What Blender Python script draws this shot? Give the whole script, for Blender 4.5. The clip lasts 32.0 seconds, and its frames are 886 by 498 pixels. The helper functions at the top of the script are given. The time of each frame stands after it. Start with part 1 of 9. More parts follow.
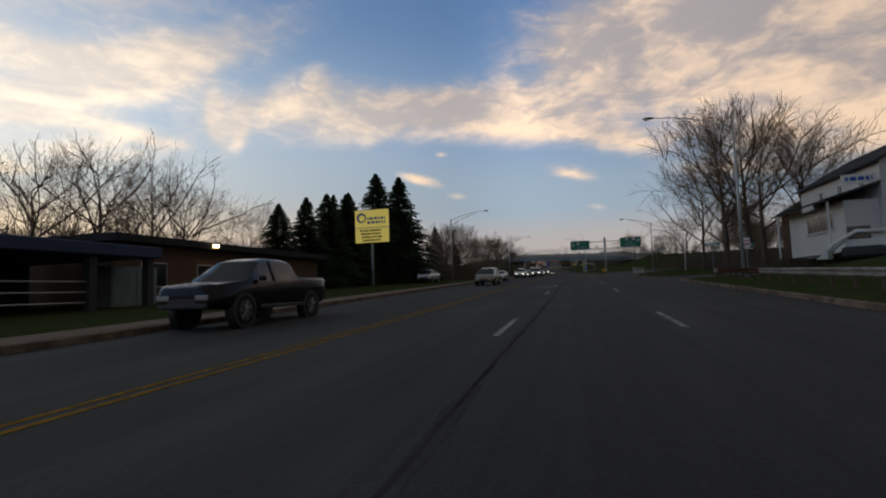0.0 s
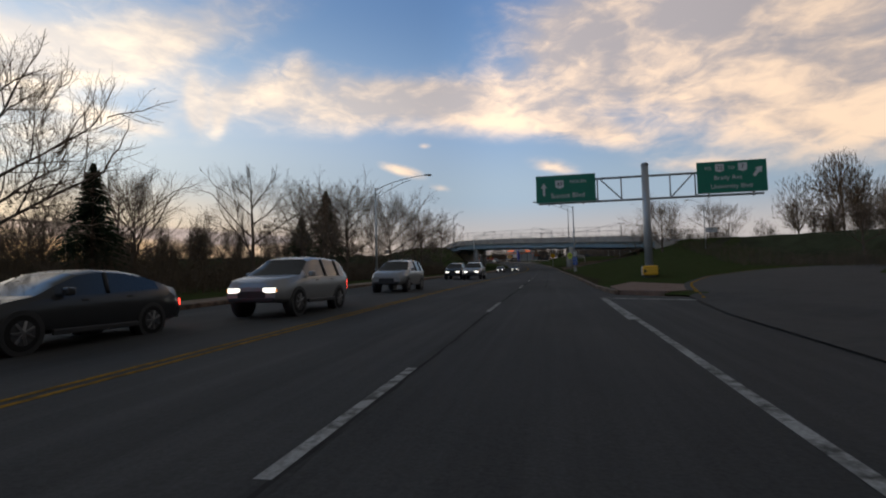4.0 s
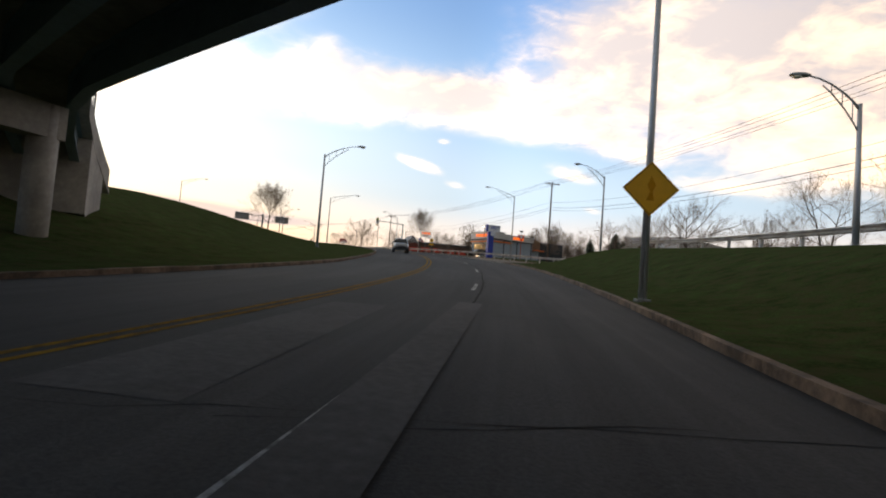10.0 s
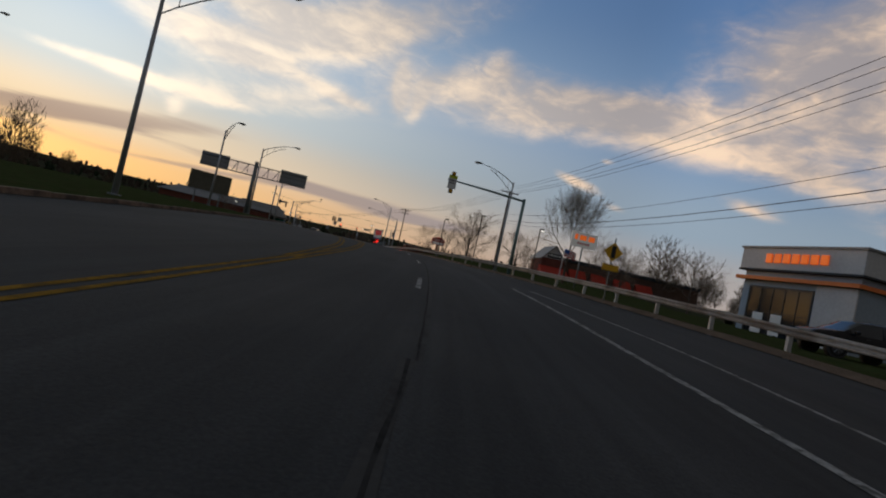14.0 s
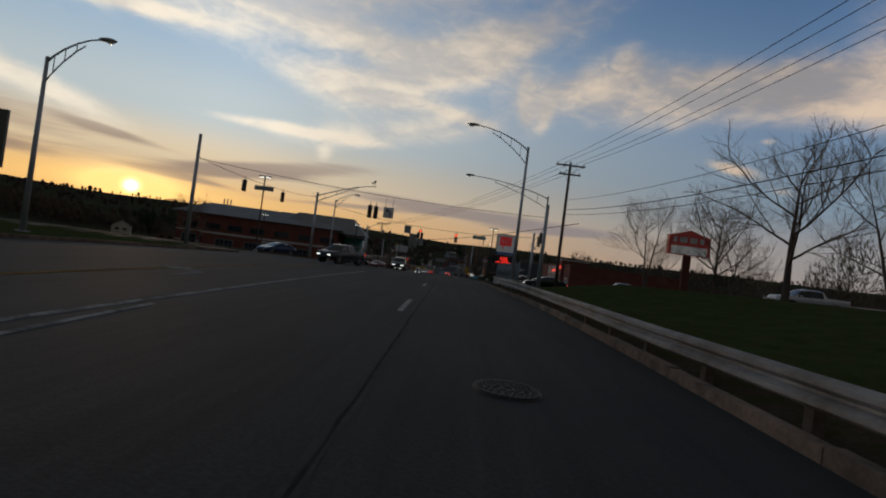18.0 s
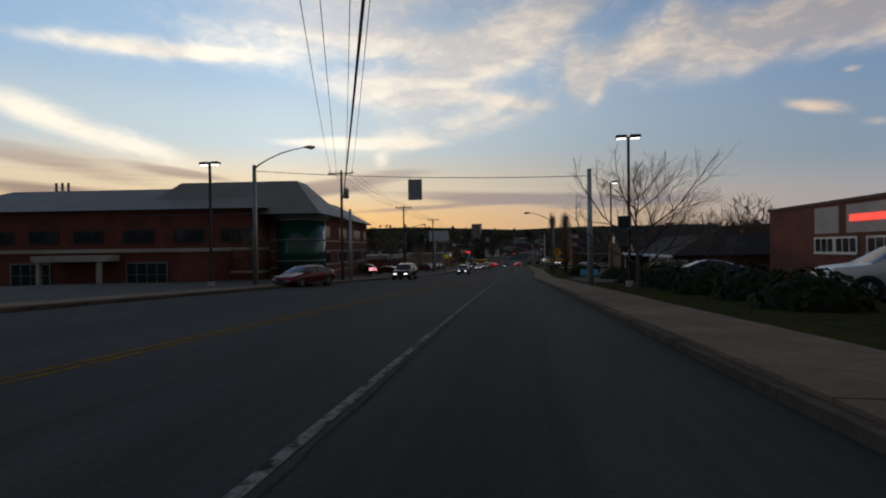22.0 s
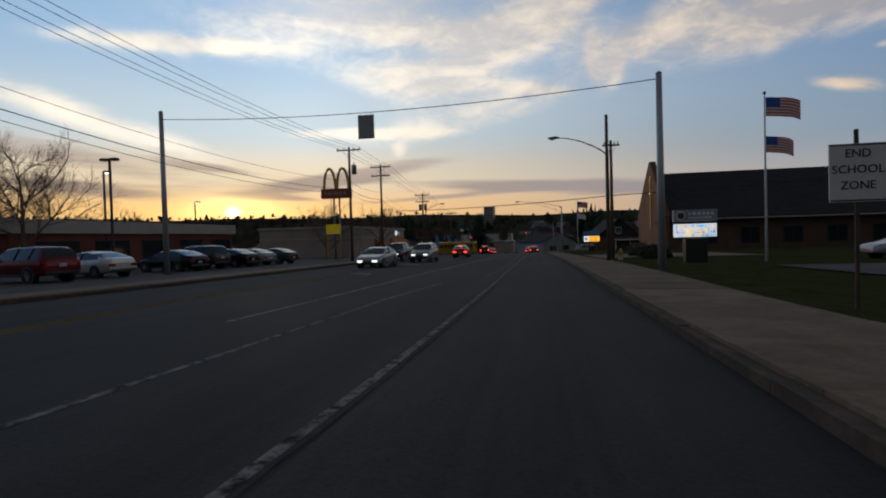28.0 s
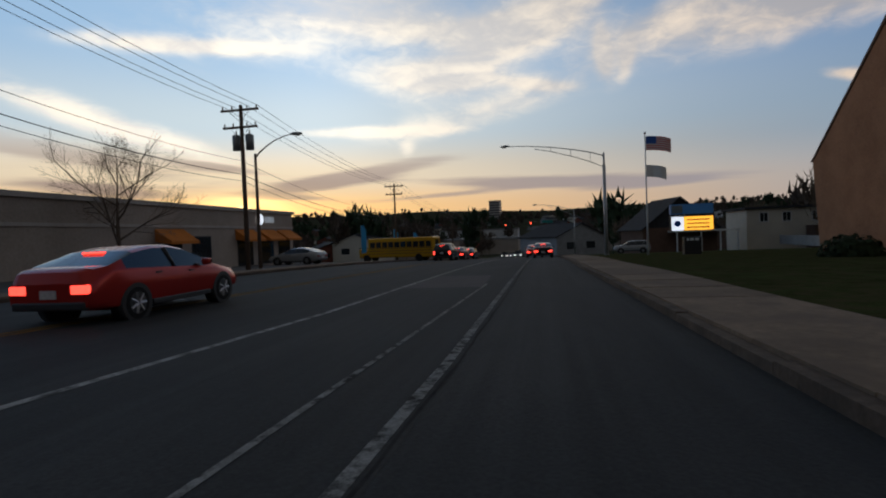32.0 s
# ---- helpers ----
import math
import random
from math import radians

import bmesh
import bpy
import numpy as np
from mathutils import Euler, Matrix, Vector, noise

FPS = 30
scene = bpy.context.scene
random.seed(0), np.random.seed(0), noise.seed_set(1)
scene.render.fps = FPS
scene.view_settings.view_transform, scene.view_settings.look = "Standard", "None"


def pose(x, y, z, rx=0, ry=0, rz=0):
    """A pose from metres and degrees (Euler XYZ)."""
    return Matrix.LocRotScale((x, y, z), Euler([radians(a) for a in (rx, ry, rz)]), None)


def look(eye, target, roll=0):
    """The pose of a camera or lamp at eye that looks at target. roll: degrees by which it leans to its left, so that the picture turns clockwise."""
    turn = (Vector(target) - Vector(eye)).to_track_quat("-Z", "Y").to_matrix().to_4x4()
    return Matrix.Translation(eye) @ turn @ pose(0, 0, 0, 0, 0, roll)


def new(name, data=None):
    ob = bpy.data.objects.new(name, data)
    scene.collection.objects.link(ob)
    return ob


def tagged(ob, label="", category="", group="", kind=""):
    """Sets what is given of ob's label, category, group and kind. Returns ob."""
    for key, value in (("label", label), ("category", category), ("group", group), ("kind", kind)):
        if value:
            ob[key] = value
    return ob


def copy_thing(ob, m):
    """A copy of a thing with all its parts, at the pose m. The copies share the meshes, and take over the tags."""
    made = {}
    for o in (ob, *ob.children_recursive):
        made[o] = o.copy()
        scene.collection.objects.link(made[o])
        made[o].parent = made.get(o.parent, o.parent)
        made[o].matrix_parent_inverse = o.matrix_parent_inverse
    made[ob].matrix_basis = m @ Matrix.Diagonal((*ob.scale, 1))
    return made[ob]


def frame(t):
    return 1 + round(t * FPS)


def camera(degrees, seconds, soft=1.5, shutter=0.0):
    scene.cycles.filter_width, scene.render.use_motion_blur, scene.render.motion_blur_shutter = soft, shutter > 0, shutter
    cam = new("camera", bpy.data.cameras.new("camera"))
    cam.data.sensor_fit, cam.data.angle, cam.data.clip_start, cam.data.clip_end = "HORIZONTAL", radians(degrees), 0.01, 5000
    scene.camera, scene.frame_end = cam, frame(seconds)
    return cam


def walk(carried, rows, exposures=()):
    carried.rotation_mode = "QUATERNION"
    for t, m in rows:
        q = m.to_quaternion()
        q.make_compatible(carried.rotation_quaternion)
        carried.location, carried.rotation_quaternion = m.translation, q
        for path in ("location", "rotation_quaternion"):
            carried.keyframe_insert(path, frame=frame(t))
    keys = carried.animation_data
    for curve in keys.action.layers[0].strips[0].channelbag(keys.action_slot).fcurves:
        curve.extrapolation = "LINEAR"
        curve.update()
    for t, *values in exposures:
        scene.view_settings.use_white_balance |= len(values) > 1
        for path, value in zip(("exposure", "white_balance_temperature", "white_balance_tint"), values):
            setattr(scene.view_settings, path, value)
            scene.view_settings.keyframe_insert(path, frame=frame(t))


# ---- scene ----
cam = camera(81.3, 32.0, soft=2.0)
EXPOSURES = [(0.0, 0.15, 6600, 8.0), (2.0, 0.28, 6500, 8.0), (5.0, 0.35, 6450, 8.0), (7.0, 0.38, 6450, 8.0), (8.0, 0.45, 6500, 8.0), (9.0, 0.7, 6700, 8.0), (10.0, 1.25, 7000, 8.0), (10.6, 0.8, 6800, 8.0), (11.2, 0.35, 6640, 8.0), (12.0, 0.15, 6600, 8.0), (13.0, 0.0, 6550, 8.0), (15.0, -0.25, 6450, 8.0), (18.0, -0.5, 6200, 6.0), (20.0, -0.38, 6150, 6.0), (23.0, -0.18, 5980, 6.0), (29.0, -0.18, 5950, 6.0), (32.0, -0.13, 5950, 6.0)]
PATH = [
    (0.0, pose(0.91, 0.40, 2.61, 94.46, 1.97, 15.01)),
    (0.5, pose(0.79, 10.62, 2.97, 94.39, 1.34, 14.48)),
    (1.0, pose(0.80, 21.02, 3.31, 94.19, 0.98, 14.11)),
    (1.5, pose(0.76, 31.90, 3.57, 94.02, 0.78, 13.64)),
    (2.0, pose(0.76, 43.19, 3.86, 93.99, 0.40, 13.39)),
    (2.5, pose(0.67, 54.76, 4.22, 93.98, 0.37, 13.20)),
    (3.0, pose(0.63, 66.70, 4.61, 93.87, 0.60, 13.08)),
    (3.5, pose(0.59, 78.94, 5.00, 93.70, 0.95, 13.02)),
    (4.0, pose(0.52, 91.42, 5.38, 93.50, 1.29, 12.98)),
    (4.5, pose(0.37, 104.08, 5.74, 93.31, 1.48, 12.94)),
    (5.0, pose(0.11, 116.87, 6.05, 93.15, 1.39, 12.87)),
    (5.5, pose(-0.18, 129.74, 6.40, 92.96, 1.09, 12.79)),
    (6.0, pose(-0.45, 142.63, 6.72, 92.84, 0.98, 12.93)),
    (6.5, pose(-0.75, 155.53, 7.00, 92.68, 0.79, 13.03)),
    (7.0, pose(-1.29, 168.37, 7.25, 92.72, 0.98, 12.94)),
    (7.5, pose(-1.83, 181.14, 7.50, 92.71, 0.93, 12.75)),
    (8.0, pose(-2.27, 193.70, 7.78, 92.63, 0.80, 12.52)),
    (8.5, pose(-2.61, 205.85, 8.10, 92.72, 0.15, 12.40)),
    (9.0, pose(-2.99, 217.47, 8.45, 92.92, -0.90, 12.11)),
    (9.5, pose(-3.51, 228.84, 8.81, 93.02, -2.35, 12.63)),
    (10.0, pose(-4.20, 239.89, 9.28, 93.10, -4.37, 13.64)),
    (10.5, pose(-5.39, 250.71, 9.83, 93.05, -6.15, 14.64)),
    (11.0, pose(-6.96, 261.34, 10.45, 92.99, -7.22, 16.04)),
    (11.5, pose(-9.14, 271.87, 11.11, 92.87, -8.38, 17.65)),
    (12.0, pose(-11.93, 282.28, 11.77, 92.77, -9.42, 19.36)),
    (12.5, pose(-15.29, 292.46, 12.42, 92.68, -10.14, 21.24)),
    (13.0, pose(-19.05, 302.40, 13.02, 92.62, -11.14, 23.30)),
    (13.5, pose(-23.15, 311.93, 13.55, 92.39, -12.39, 27.39)),
    (14.0, pose(-27.94, 321.14, 14.19, 92.21, -12.64, 29.69)),
    (14.5, pose(-33.26, 330.14, 14.84, 92.03, -12.29, 31.76)),
    (15.0, pose(-38.88, 338.86, 15.33, 91.93, -11.87, 33.95)),
    (15.5, pose(-44.81, 347.35, 15.70, 91.87, -11.43, 36.12)),
    (16.0, pose(-50.66, 355.61, 16.03, 91.73, -10.98, 38.17)),
    (16.5, pose(-56.56, 363.56, 16.32, 91.55, -10.43, 40.12)),
    (17.0, pose(-62.55, 371.15, 16.56, 91.36, -9.71, 41.99)),
    (17.5, pose(-68.65, 378.34, 16.73, 91.20, -8.74, 43.81)),
    (18.0, pose(-74.92, 385.09, 16.84, 91.12, -7.43, 45.61)),
    (18.5, pose(-81.14, 391.56, 16.90, 90.95, -6.03, 47.12)),
    (19.0, pose(-87.18, 397.74, 16.92, 90.81, -5.12, 48.42)),
    (19.5, pose(-92.96, 403.56, 16.84, 90.79, -4.39, 49.52)),
    (20.0, pose(-98.93, 409.52, 16.63, 90.60, -3.71, 50.48)),
    (20.5, pose(-105.08, 415.65, 16.46, 90.71, -2.71, 51.33)),
    (21.0, pose(-111.37, 421.89, 16.29, 90.55, -1.50, 52.04)),
    (21.5, pose(-117.73, 428.25, 16.11, 90.35, -0.18, 52.65)),
    (22.0, pose(-123.94, 434.60, 15.92, 89.90, 0.73, 53.26)),
    (22.5, pose(-130.07, 441.04, 15.66, 89.60, 0.77, 53.89)),
    (23.0, pose(-136.20, 447.30, 15.30, 89.48, 0.30, 54.38)),
    (23.5, pose(-142.36, 453.41, 14.92, 89.43, 0.41, 54.77)),
    (24.0, pose(-148.56, 459.29, 14.53, 89.40, 0.73, 54.85)),
    (24.5, pose(-154.75, 464.97, 14.17, 89.30, 1.21, 54.32)),
    (25.0, pose(-160.71, 471.06, 13.80, 89.24, 1.00, 54.49)),
    (25.5, pose(-166.52, 477.24, 13.45, 89.06, 0.98, 54.73)),
    (26.0, pose(-172.23, 483.39, 13.15, 88.91, 1.05, 54.87)),
    (26.5, pose(-177.88, 489.47, 12.87, 88.79, 1.18, 54.96)),
    (27.0, pose(-183.50, 495.43, 12.61, 88.72, 1.34, 55.05)),
    (27.5, pose(-189.09, 501.25, 12.37, 88.69, 1.50, 55.17)),
    (28.0, pose(-194.68, 506.90, 12.15, 88.71, 1.63, 55.39)),
    (28.5, pose(-200.16, 512.21, 11.97, 88.69, 1.87, 55.29)),
    (29.0, pose(-205.43, 517.45, 11.83, 88.68, 1.79, 55.15)),
    (29.5, pose(-210.34, 522.49, 11.65, 88.57, 1.23, 55.26)),
    (30.0, pose(-214.97, 527.21, 11.45, 88.53, 1.16, 55.66)),
    (30.5, pose(-219.41, 531.55, 11.33, 88.61, 1.58, 55.89)),
    (31.0, pose(-223.71, 535.60, 11.18, 88.64, 1.85, 55.94)),
    (31.5, pose(-227.66, 539.54, 11.11, 88.71, 2.19, 56.13)),
    (32.0, pose(-231.51, 543.30, 11.10, 88.47, 2.25, 56.42)),
]
walk(cam, PATH, EXPOSURES)


# ---- world: sky at sunset, blue above, warm towards the sun, lit cloud banks ----
SUN_AZ, SUN_EL = 77.4, 2.4          # degrees, azimuth to the left of +y
world = bpy.data.worlds.new("sunset_sky")
scene.world = world
world.use_nodes = True
wn, wl = world.node_tree.nodes, world.node_tree.links
wn.clear()


def w_math(op, a, b=0.0, clamp=False):
    n = wn.new("ShaderNodeMath")
    n.operation, n.use_clamp = op, clamp
    for k, v in enumerate((a, b)):
        if isinstance(v, (int, float)):
            n.inputs[k].default_value = v
        else:
            wl.new(v, n.inputs[k])
    return n.outputs[0]


def w_ramp(value, stops):
    n = wn.new("ShaderNodeValToRGB")
    n.color_ramp.interpolation = "EASE"
    els = n.color_ramp.elements
    while len(els) < len(stops):
        els.new(0.5)
    for e, (p, c) in zip(els, stops):
        e.position, e.color = p, (*c, 1)
    wl.new(value, n.inputs[0])
    return n.outputs[0]


def w_mix(f, a, b, mode="MIX"):
    n = wn.new("ShaderNodeMix")
    n.data_type, n.blend_type = "RGBA", mode
    for sock, v in ((n.inputs[0], f), (n.inputs[6], a), (n.inputs[7], b)):
        if isinstance(v, (int, float)):
            sock.default_value = v
        elif isinstance(v, tuple):
            sock.default_value = (*v, 1)
        else:
            wl.new(v, sock)
    return n.outputs[2]


def w_step(v, lo, hi):
    n = wn.new("ShaderNodeMapRange")
    n.interpolation_type = "SMOOTHSTEP"
    wl.new(v, n.inputs[0])
    n.inputs[1].default_value, n.inputs[2].default_value = lo, hi
    return n.outputs[0]


coord = wn.new("ShaderNodeTexCoord").outputs["Generated"]
sep = wn.new("ShaderNodeSeparateXYZ")
wl.new(coord, sep.inputs[0])
AZ = w_math("MULTIPLY", w_math("ARCTAN2", w_math("MULTIPLY", sep.outputs[0], -1.0), sep.outputs[1]), 57.2958)
EL = w_math("MULTIPLY", w_math("ARCSINE", sep.outputs[2]), 57.2958)
comb = wn.new("ShaderNodeCombineXYZ")
wl.new(AZ, comb.inputs[0])
wl.new(EL, comb.inputs[1])
AE = comb.outputs[0]


def w_noise(sx, sy, detail=6.0, rough=0.55, turn=0.0, warp=0.0):
    m = wn.new("ShaderNodeMapping")
    m.inputs["Scale"].default_value = (sx, sy, 1)
    m.inputs["Rotation"].default_value = (0, 0, radians(turn))
    wl.new(AE, m.inputs[0])
    n = wn.new("ShaderNodeTexNoise")
    n.inputs["Scale"].default_value = 1.0
    n.inputs["Detail"].default_value, n.inputs["Roughness"].default_value = detail, rough
    n.inputs["Distortion"].default_value = warp
    wl.new(m.outputs[0], n.inputs[0])
    return n.outputs[0]


def blob(az, el, ra, re, turn, weight):
    """A soft cloud bank: centre, half widths in degrees, turn of its long axis, weight."""
    m = wn.new("ShaderNodeMapping")
    m.vector_type = "TEXTURE"
    m.inputs["Location"].default_value = (az, el, 0)
    m.inputs["Rotation"].default_value = (0, 0, radians(turn))
    m.inputs["Scale"].default_value = (ra, re, 1)
    wl.new(AE, m.inputs[0])
    d = wn.new("ShaderNodeVectorMath")
    d.operation = "DOT_PRODUCT"
    wl.new(m.outputs[0], d.inputs[0])
    wl.new(m.outputs[0], d.inputs[1])
    return w_math("MULTIPLY", w_math("POWER", 0.37, d.outputs["Value"]), weight)


def bank(items):
    total = None
    for it in items:
        b = blob(*it)
        total = b if total is None else w_math("ADD", total, b)
    return total


sunward = w_math("ABSOLUTE", w_math("SUBTRACT", AZ, SUN_AZ))
near_sun = w_step(sunward, 72.0, 4.0)
away = w_step(sunward, 100.0, 150.0)
up = w_math("DIVIDE", EL, 90.0, True)
clear_far = w_ramp(up, [(0.0, (0.47, 0.36, 0.31)), (0.045, (0.43, 0.39, 0.38)), (0.10, (0.27, 0.34, 0.42)), (0.20, (0.145, 0.245, 0.41)), (0.36, (0.09, 0.17, 0.34)), (0.5, (0.108, 0.112, 0.115)), (1.0, (0.108, 0.105, 0.102))])
clear_sun = w_ramp(up, [(0.0, (1.05, 0.44, 0.10)), (0.035, (1.05, 0.58, 0.20)), (0.075, (0.92, 0.70, 0.45)), (0.13, (0.60, 0.65, 0.66)), (0.22, (0.38, 0.52, 0.68)), (0.36, (0.22, 0.36, 0.60)), (0.5, (0.113, 0.115, 0.118)), (1.0, (0.108, 0.105, 0.102))])
clear = w_mix(near_sun, clear_far, clear_sun)
clear = w_mix(away, clear, (0.165, 0.155, 0.15))

# high banks, lit warm from below
high = bank([(58, 27, 26, 5.5, -14, 1.0), (48, 20.5, 12, 2.6, -22, 1.0), (34, 19.5, 9, 2.2, -14, 0.8), (22, 18.6, 11, 2.5, -5, 1.15), (6, 18.6, 9, 3.0, 6, 1.0), (-4, 23, 9, 4.0, 14, 0.95),
             (-14, 24, 16, 8.0, 14, 1.1), (-30, 13.5, 12, 4.0, 6, 0.9), (-4, 15.2, 6, 1.3, 16, 0.8), (28.2, 22.4, 1.5, 1.6, 30, 0.42), (52, 13.0, 12, 1.7, -12, 0.75), (14, 19.8, 14, 1.8, 8, 0.6), (40, 24, 14, 2.4, -18, 0.35), (-26, 20, 14, 8, 8, 0.7)])
low = bank([(38.6, 17.6, 0.9, 2.6, -8, 0.9), (36.4, 17.0, 0.8, 2.2, 10, 0.7), (57, 16.8, 8, 1.7, 4, 1.05), (45.5, 15.5, 4.0, 0.6, 10, 0.75), (54, 21.3, 12, 1.5, 3, 0.8),
            (82, 19.0, 9, 0.7, -3, 0.95), (63.5, 11.4, 8.5, 0.55, 0, 1.05), (88, 11.2, 11, 1.3, 16, 0.95), (17.2, 12.2, 2.4, 0.6, 15, 1.2),
            (14.7, 14.8, 0.7, 0.3, 0, 0.5), (0.5, 12.0, 2.6, 0.75, 14, 0.95), (60, 9.6, 0.8, 1.0, 0, 0.6), (-14, 10.8, 5, 0.8, 6, 0.6), (13, 10.2, 1.4, 0.5, 10, 0.5), (-2, 8.2, 1.4, 0.4, 8, 0.5)])
fine = w_noise(0.085, 0.21, 8.0, 0.52, -14, 0.7)
wisp = w_noise(0.36, 0.80, 7.0, 0.58, -16, 0.6)
rag = w_math("ADD", w_math("MULTIPLY", w_math("SUBTRACT", fine, 0.5), 0.9), w_math("MULTIPLY", w_math("SUBTRACT", wisp, 0.5), 0.55))
bodies = w_math("ADD", high, low)
cover = w_step(w_math("ADD", bodies, w_math("MULTIPLY", rag, w_step(bodies, 0.02, 0.5))), 0.14, 1.15)
shade = w_step(w_math("ADD", w_math("ADD", fine, w_math("MULTIPLY", w_math("SUBTRACT", wisp, 0.5), 0.45)), w_math("MULTIPLY", w_math("SUBTRACT", EL, 18.0), -0.016)), 0.30, 0.72)
cloud_far = w_mix(shade, (0.37, 0.325, 0.325), (0.94, 0.68, 0.48))
cloud_sun = w_mix(shade, (0.78, 0.69, 0.62), (1.25, 1.04, 0.80))
cloud = w_mix(near_sun, cloud_far, cloud_sun)
sky = w_mix(w_math("MULTIPLY", cover, 0.92), clear, cloud)
# grey stratus bars low over the horizon
bars = bank([(66, 6.7, 12, 1.0, -10, 1.1), (45, 5.4, 14, 0.8, 2, 1.0), (34, 4.4, 9, 0.6, -2, 0.7), (95, 9.0, 14, 1.3, 10, 0.9), (90, 5.4, 8, 0.9, 6, 0.9), (80, 7.8, 6, 0.5, 8, 0.8), (58, 4.3, 8, 0.35, -3, 0.7), (72, 4.6, 5, 0.3, 4, 0.6)])
streak = w_noise(0.07, 0.9, 6.0, 0.6, 0, 0.4)
bars = w_step(w_math("ADD", bars, w_math("SUBTRACT", streak, 0.5)), 0.25, 0.85)
bars = w_math("MULTIPLY", bars, w_step(EL, 12.0, 6.0))
sky = w_mix(w_math("MULTIPLY", bars, 0.85), sky, w_mix(near_sun, (0.36, 0.33, 0.36), (0.36, 0.245, 0.20)))
# glow round the low sun
glow = bank([(SUN_AZ, 3.0, 13, 1.8, 0, 0.5), (SUN_AZ, 3.2, 3.4, 1.3, 0, 1.8)])
disc = blob(SUN_AZ, 3.1, 0.5, 0.45, 0, 1.0)
sky = w_mix(glow, sky, (1.0, 0.62, 0.18), "ADD")
sky = w_mix(disc, sky, (9.0, 6.0, 2.6), "ADD")
haze = bank([(58, 15, 18, 11, 0, 0.14), (30, 17, 24, 6, 0, 0.10)])
sky = w_mix(haze, sky, (1.0, 0.93, 0.84), "ADD")
gains = [(-27, 0.92), (-8, 1.06), (5, 1.16), (15, 0.98), (35, 0.93), (55, 0.93), (72, 1.16), (90, 1.14)]
gain = w_ramp(w_math("DIVIDE", w_math("ADD", AZ, 30.0), 130.0, True), [((a + 30) / 130, (g * 0.5,) * 3) for a, g in gains])
gain = w_mix(w_step(EL, 4.0, 9.0), (0.5, 0.5, 0.5), gain)
sky = w_mix(1.0, sky, gain, "MULTIPLY")
sky = w_mix(1.0, sky, (2.0, 2.0, 2.0), "MULTIPLY")
below = w_step(EL, 0.0, -3.0)
sky = w_mix(below, sky, (0.03, 0.03, 0.035))
bg = wn.new("ShaderNodeBackground")
bg.inputs[1].default_value = 1.0
wl.new(sky, bg.inputs[0])
wl.new(bg.outputs[0], wn.new("ShaderNodeOutputWorld").inputs[0])

sun = new("sun", bpy.data.lights.new("sun", "SUN"))
sun.data.energy, sun.data.angle, sun.data.color = 0.5, radians(1.5), (1.0, 0.62, 0.33)
az_, el_ = radians(SUN_AZ), radians(SUN_EL)
sun.matrix_world = look((0, 0, 60), (60 * math.sin(az_) * math.cos(el_), -60 * math.cos(az_) * math.cos(el_), 60 - 60 * math.sin(el_)))

# ---- materials ----
MATS = {}


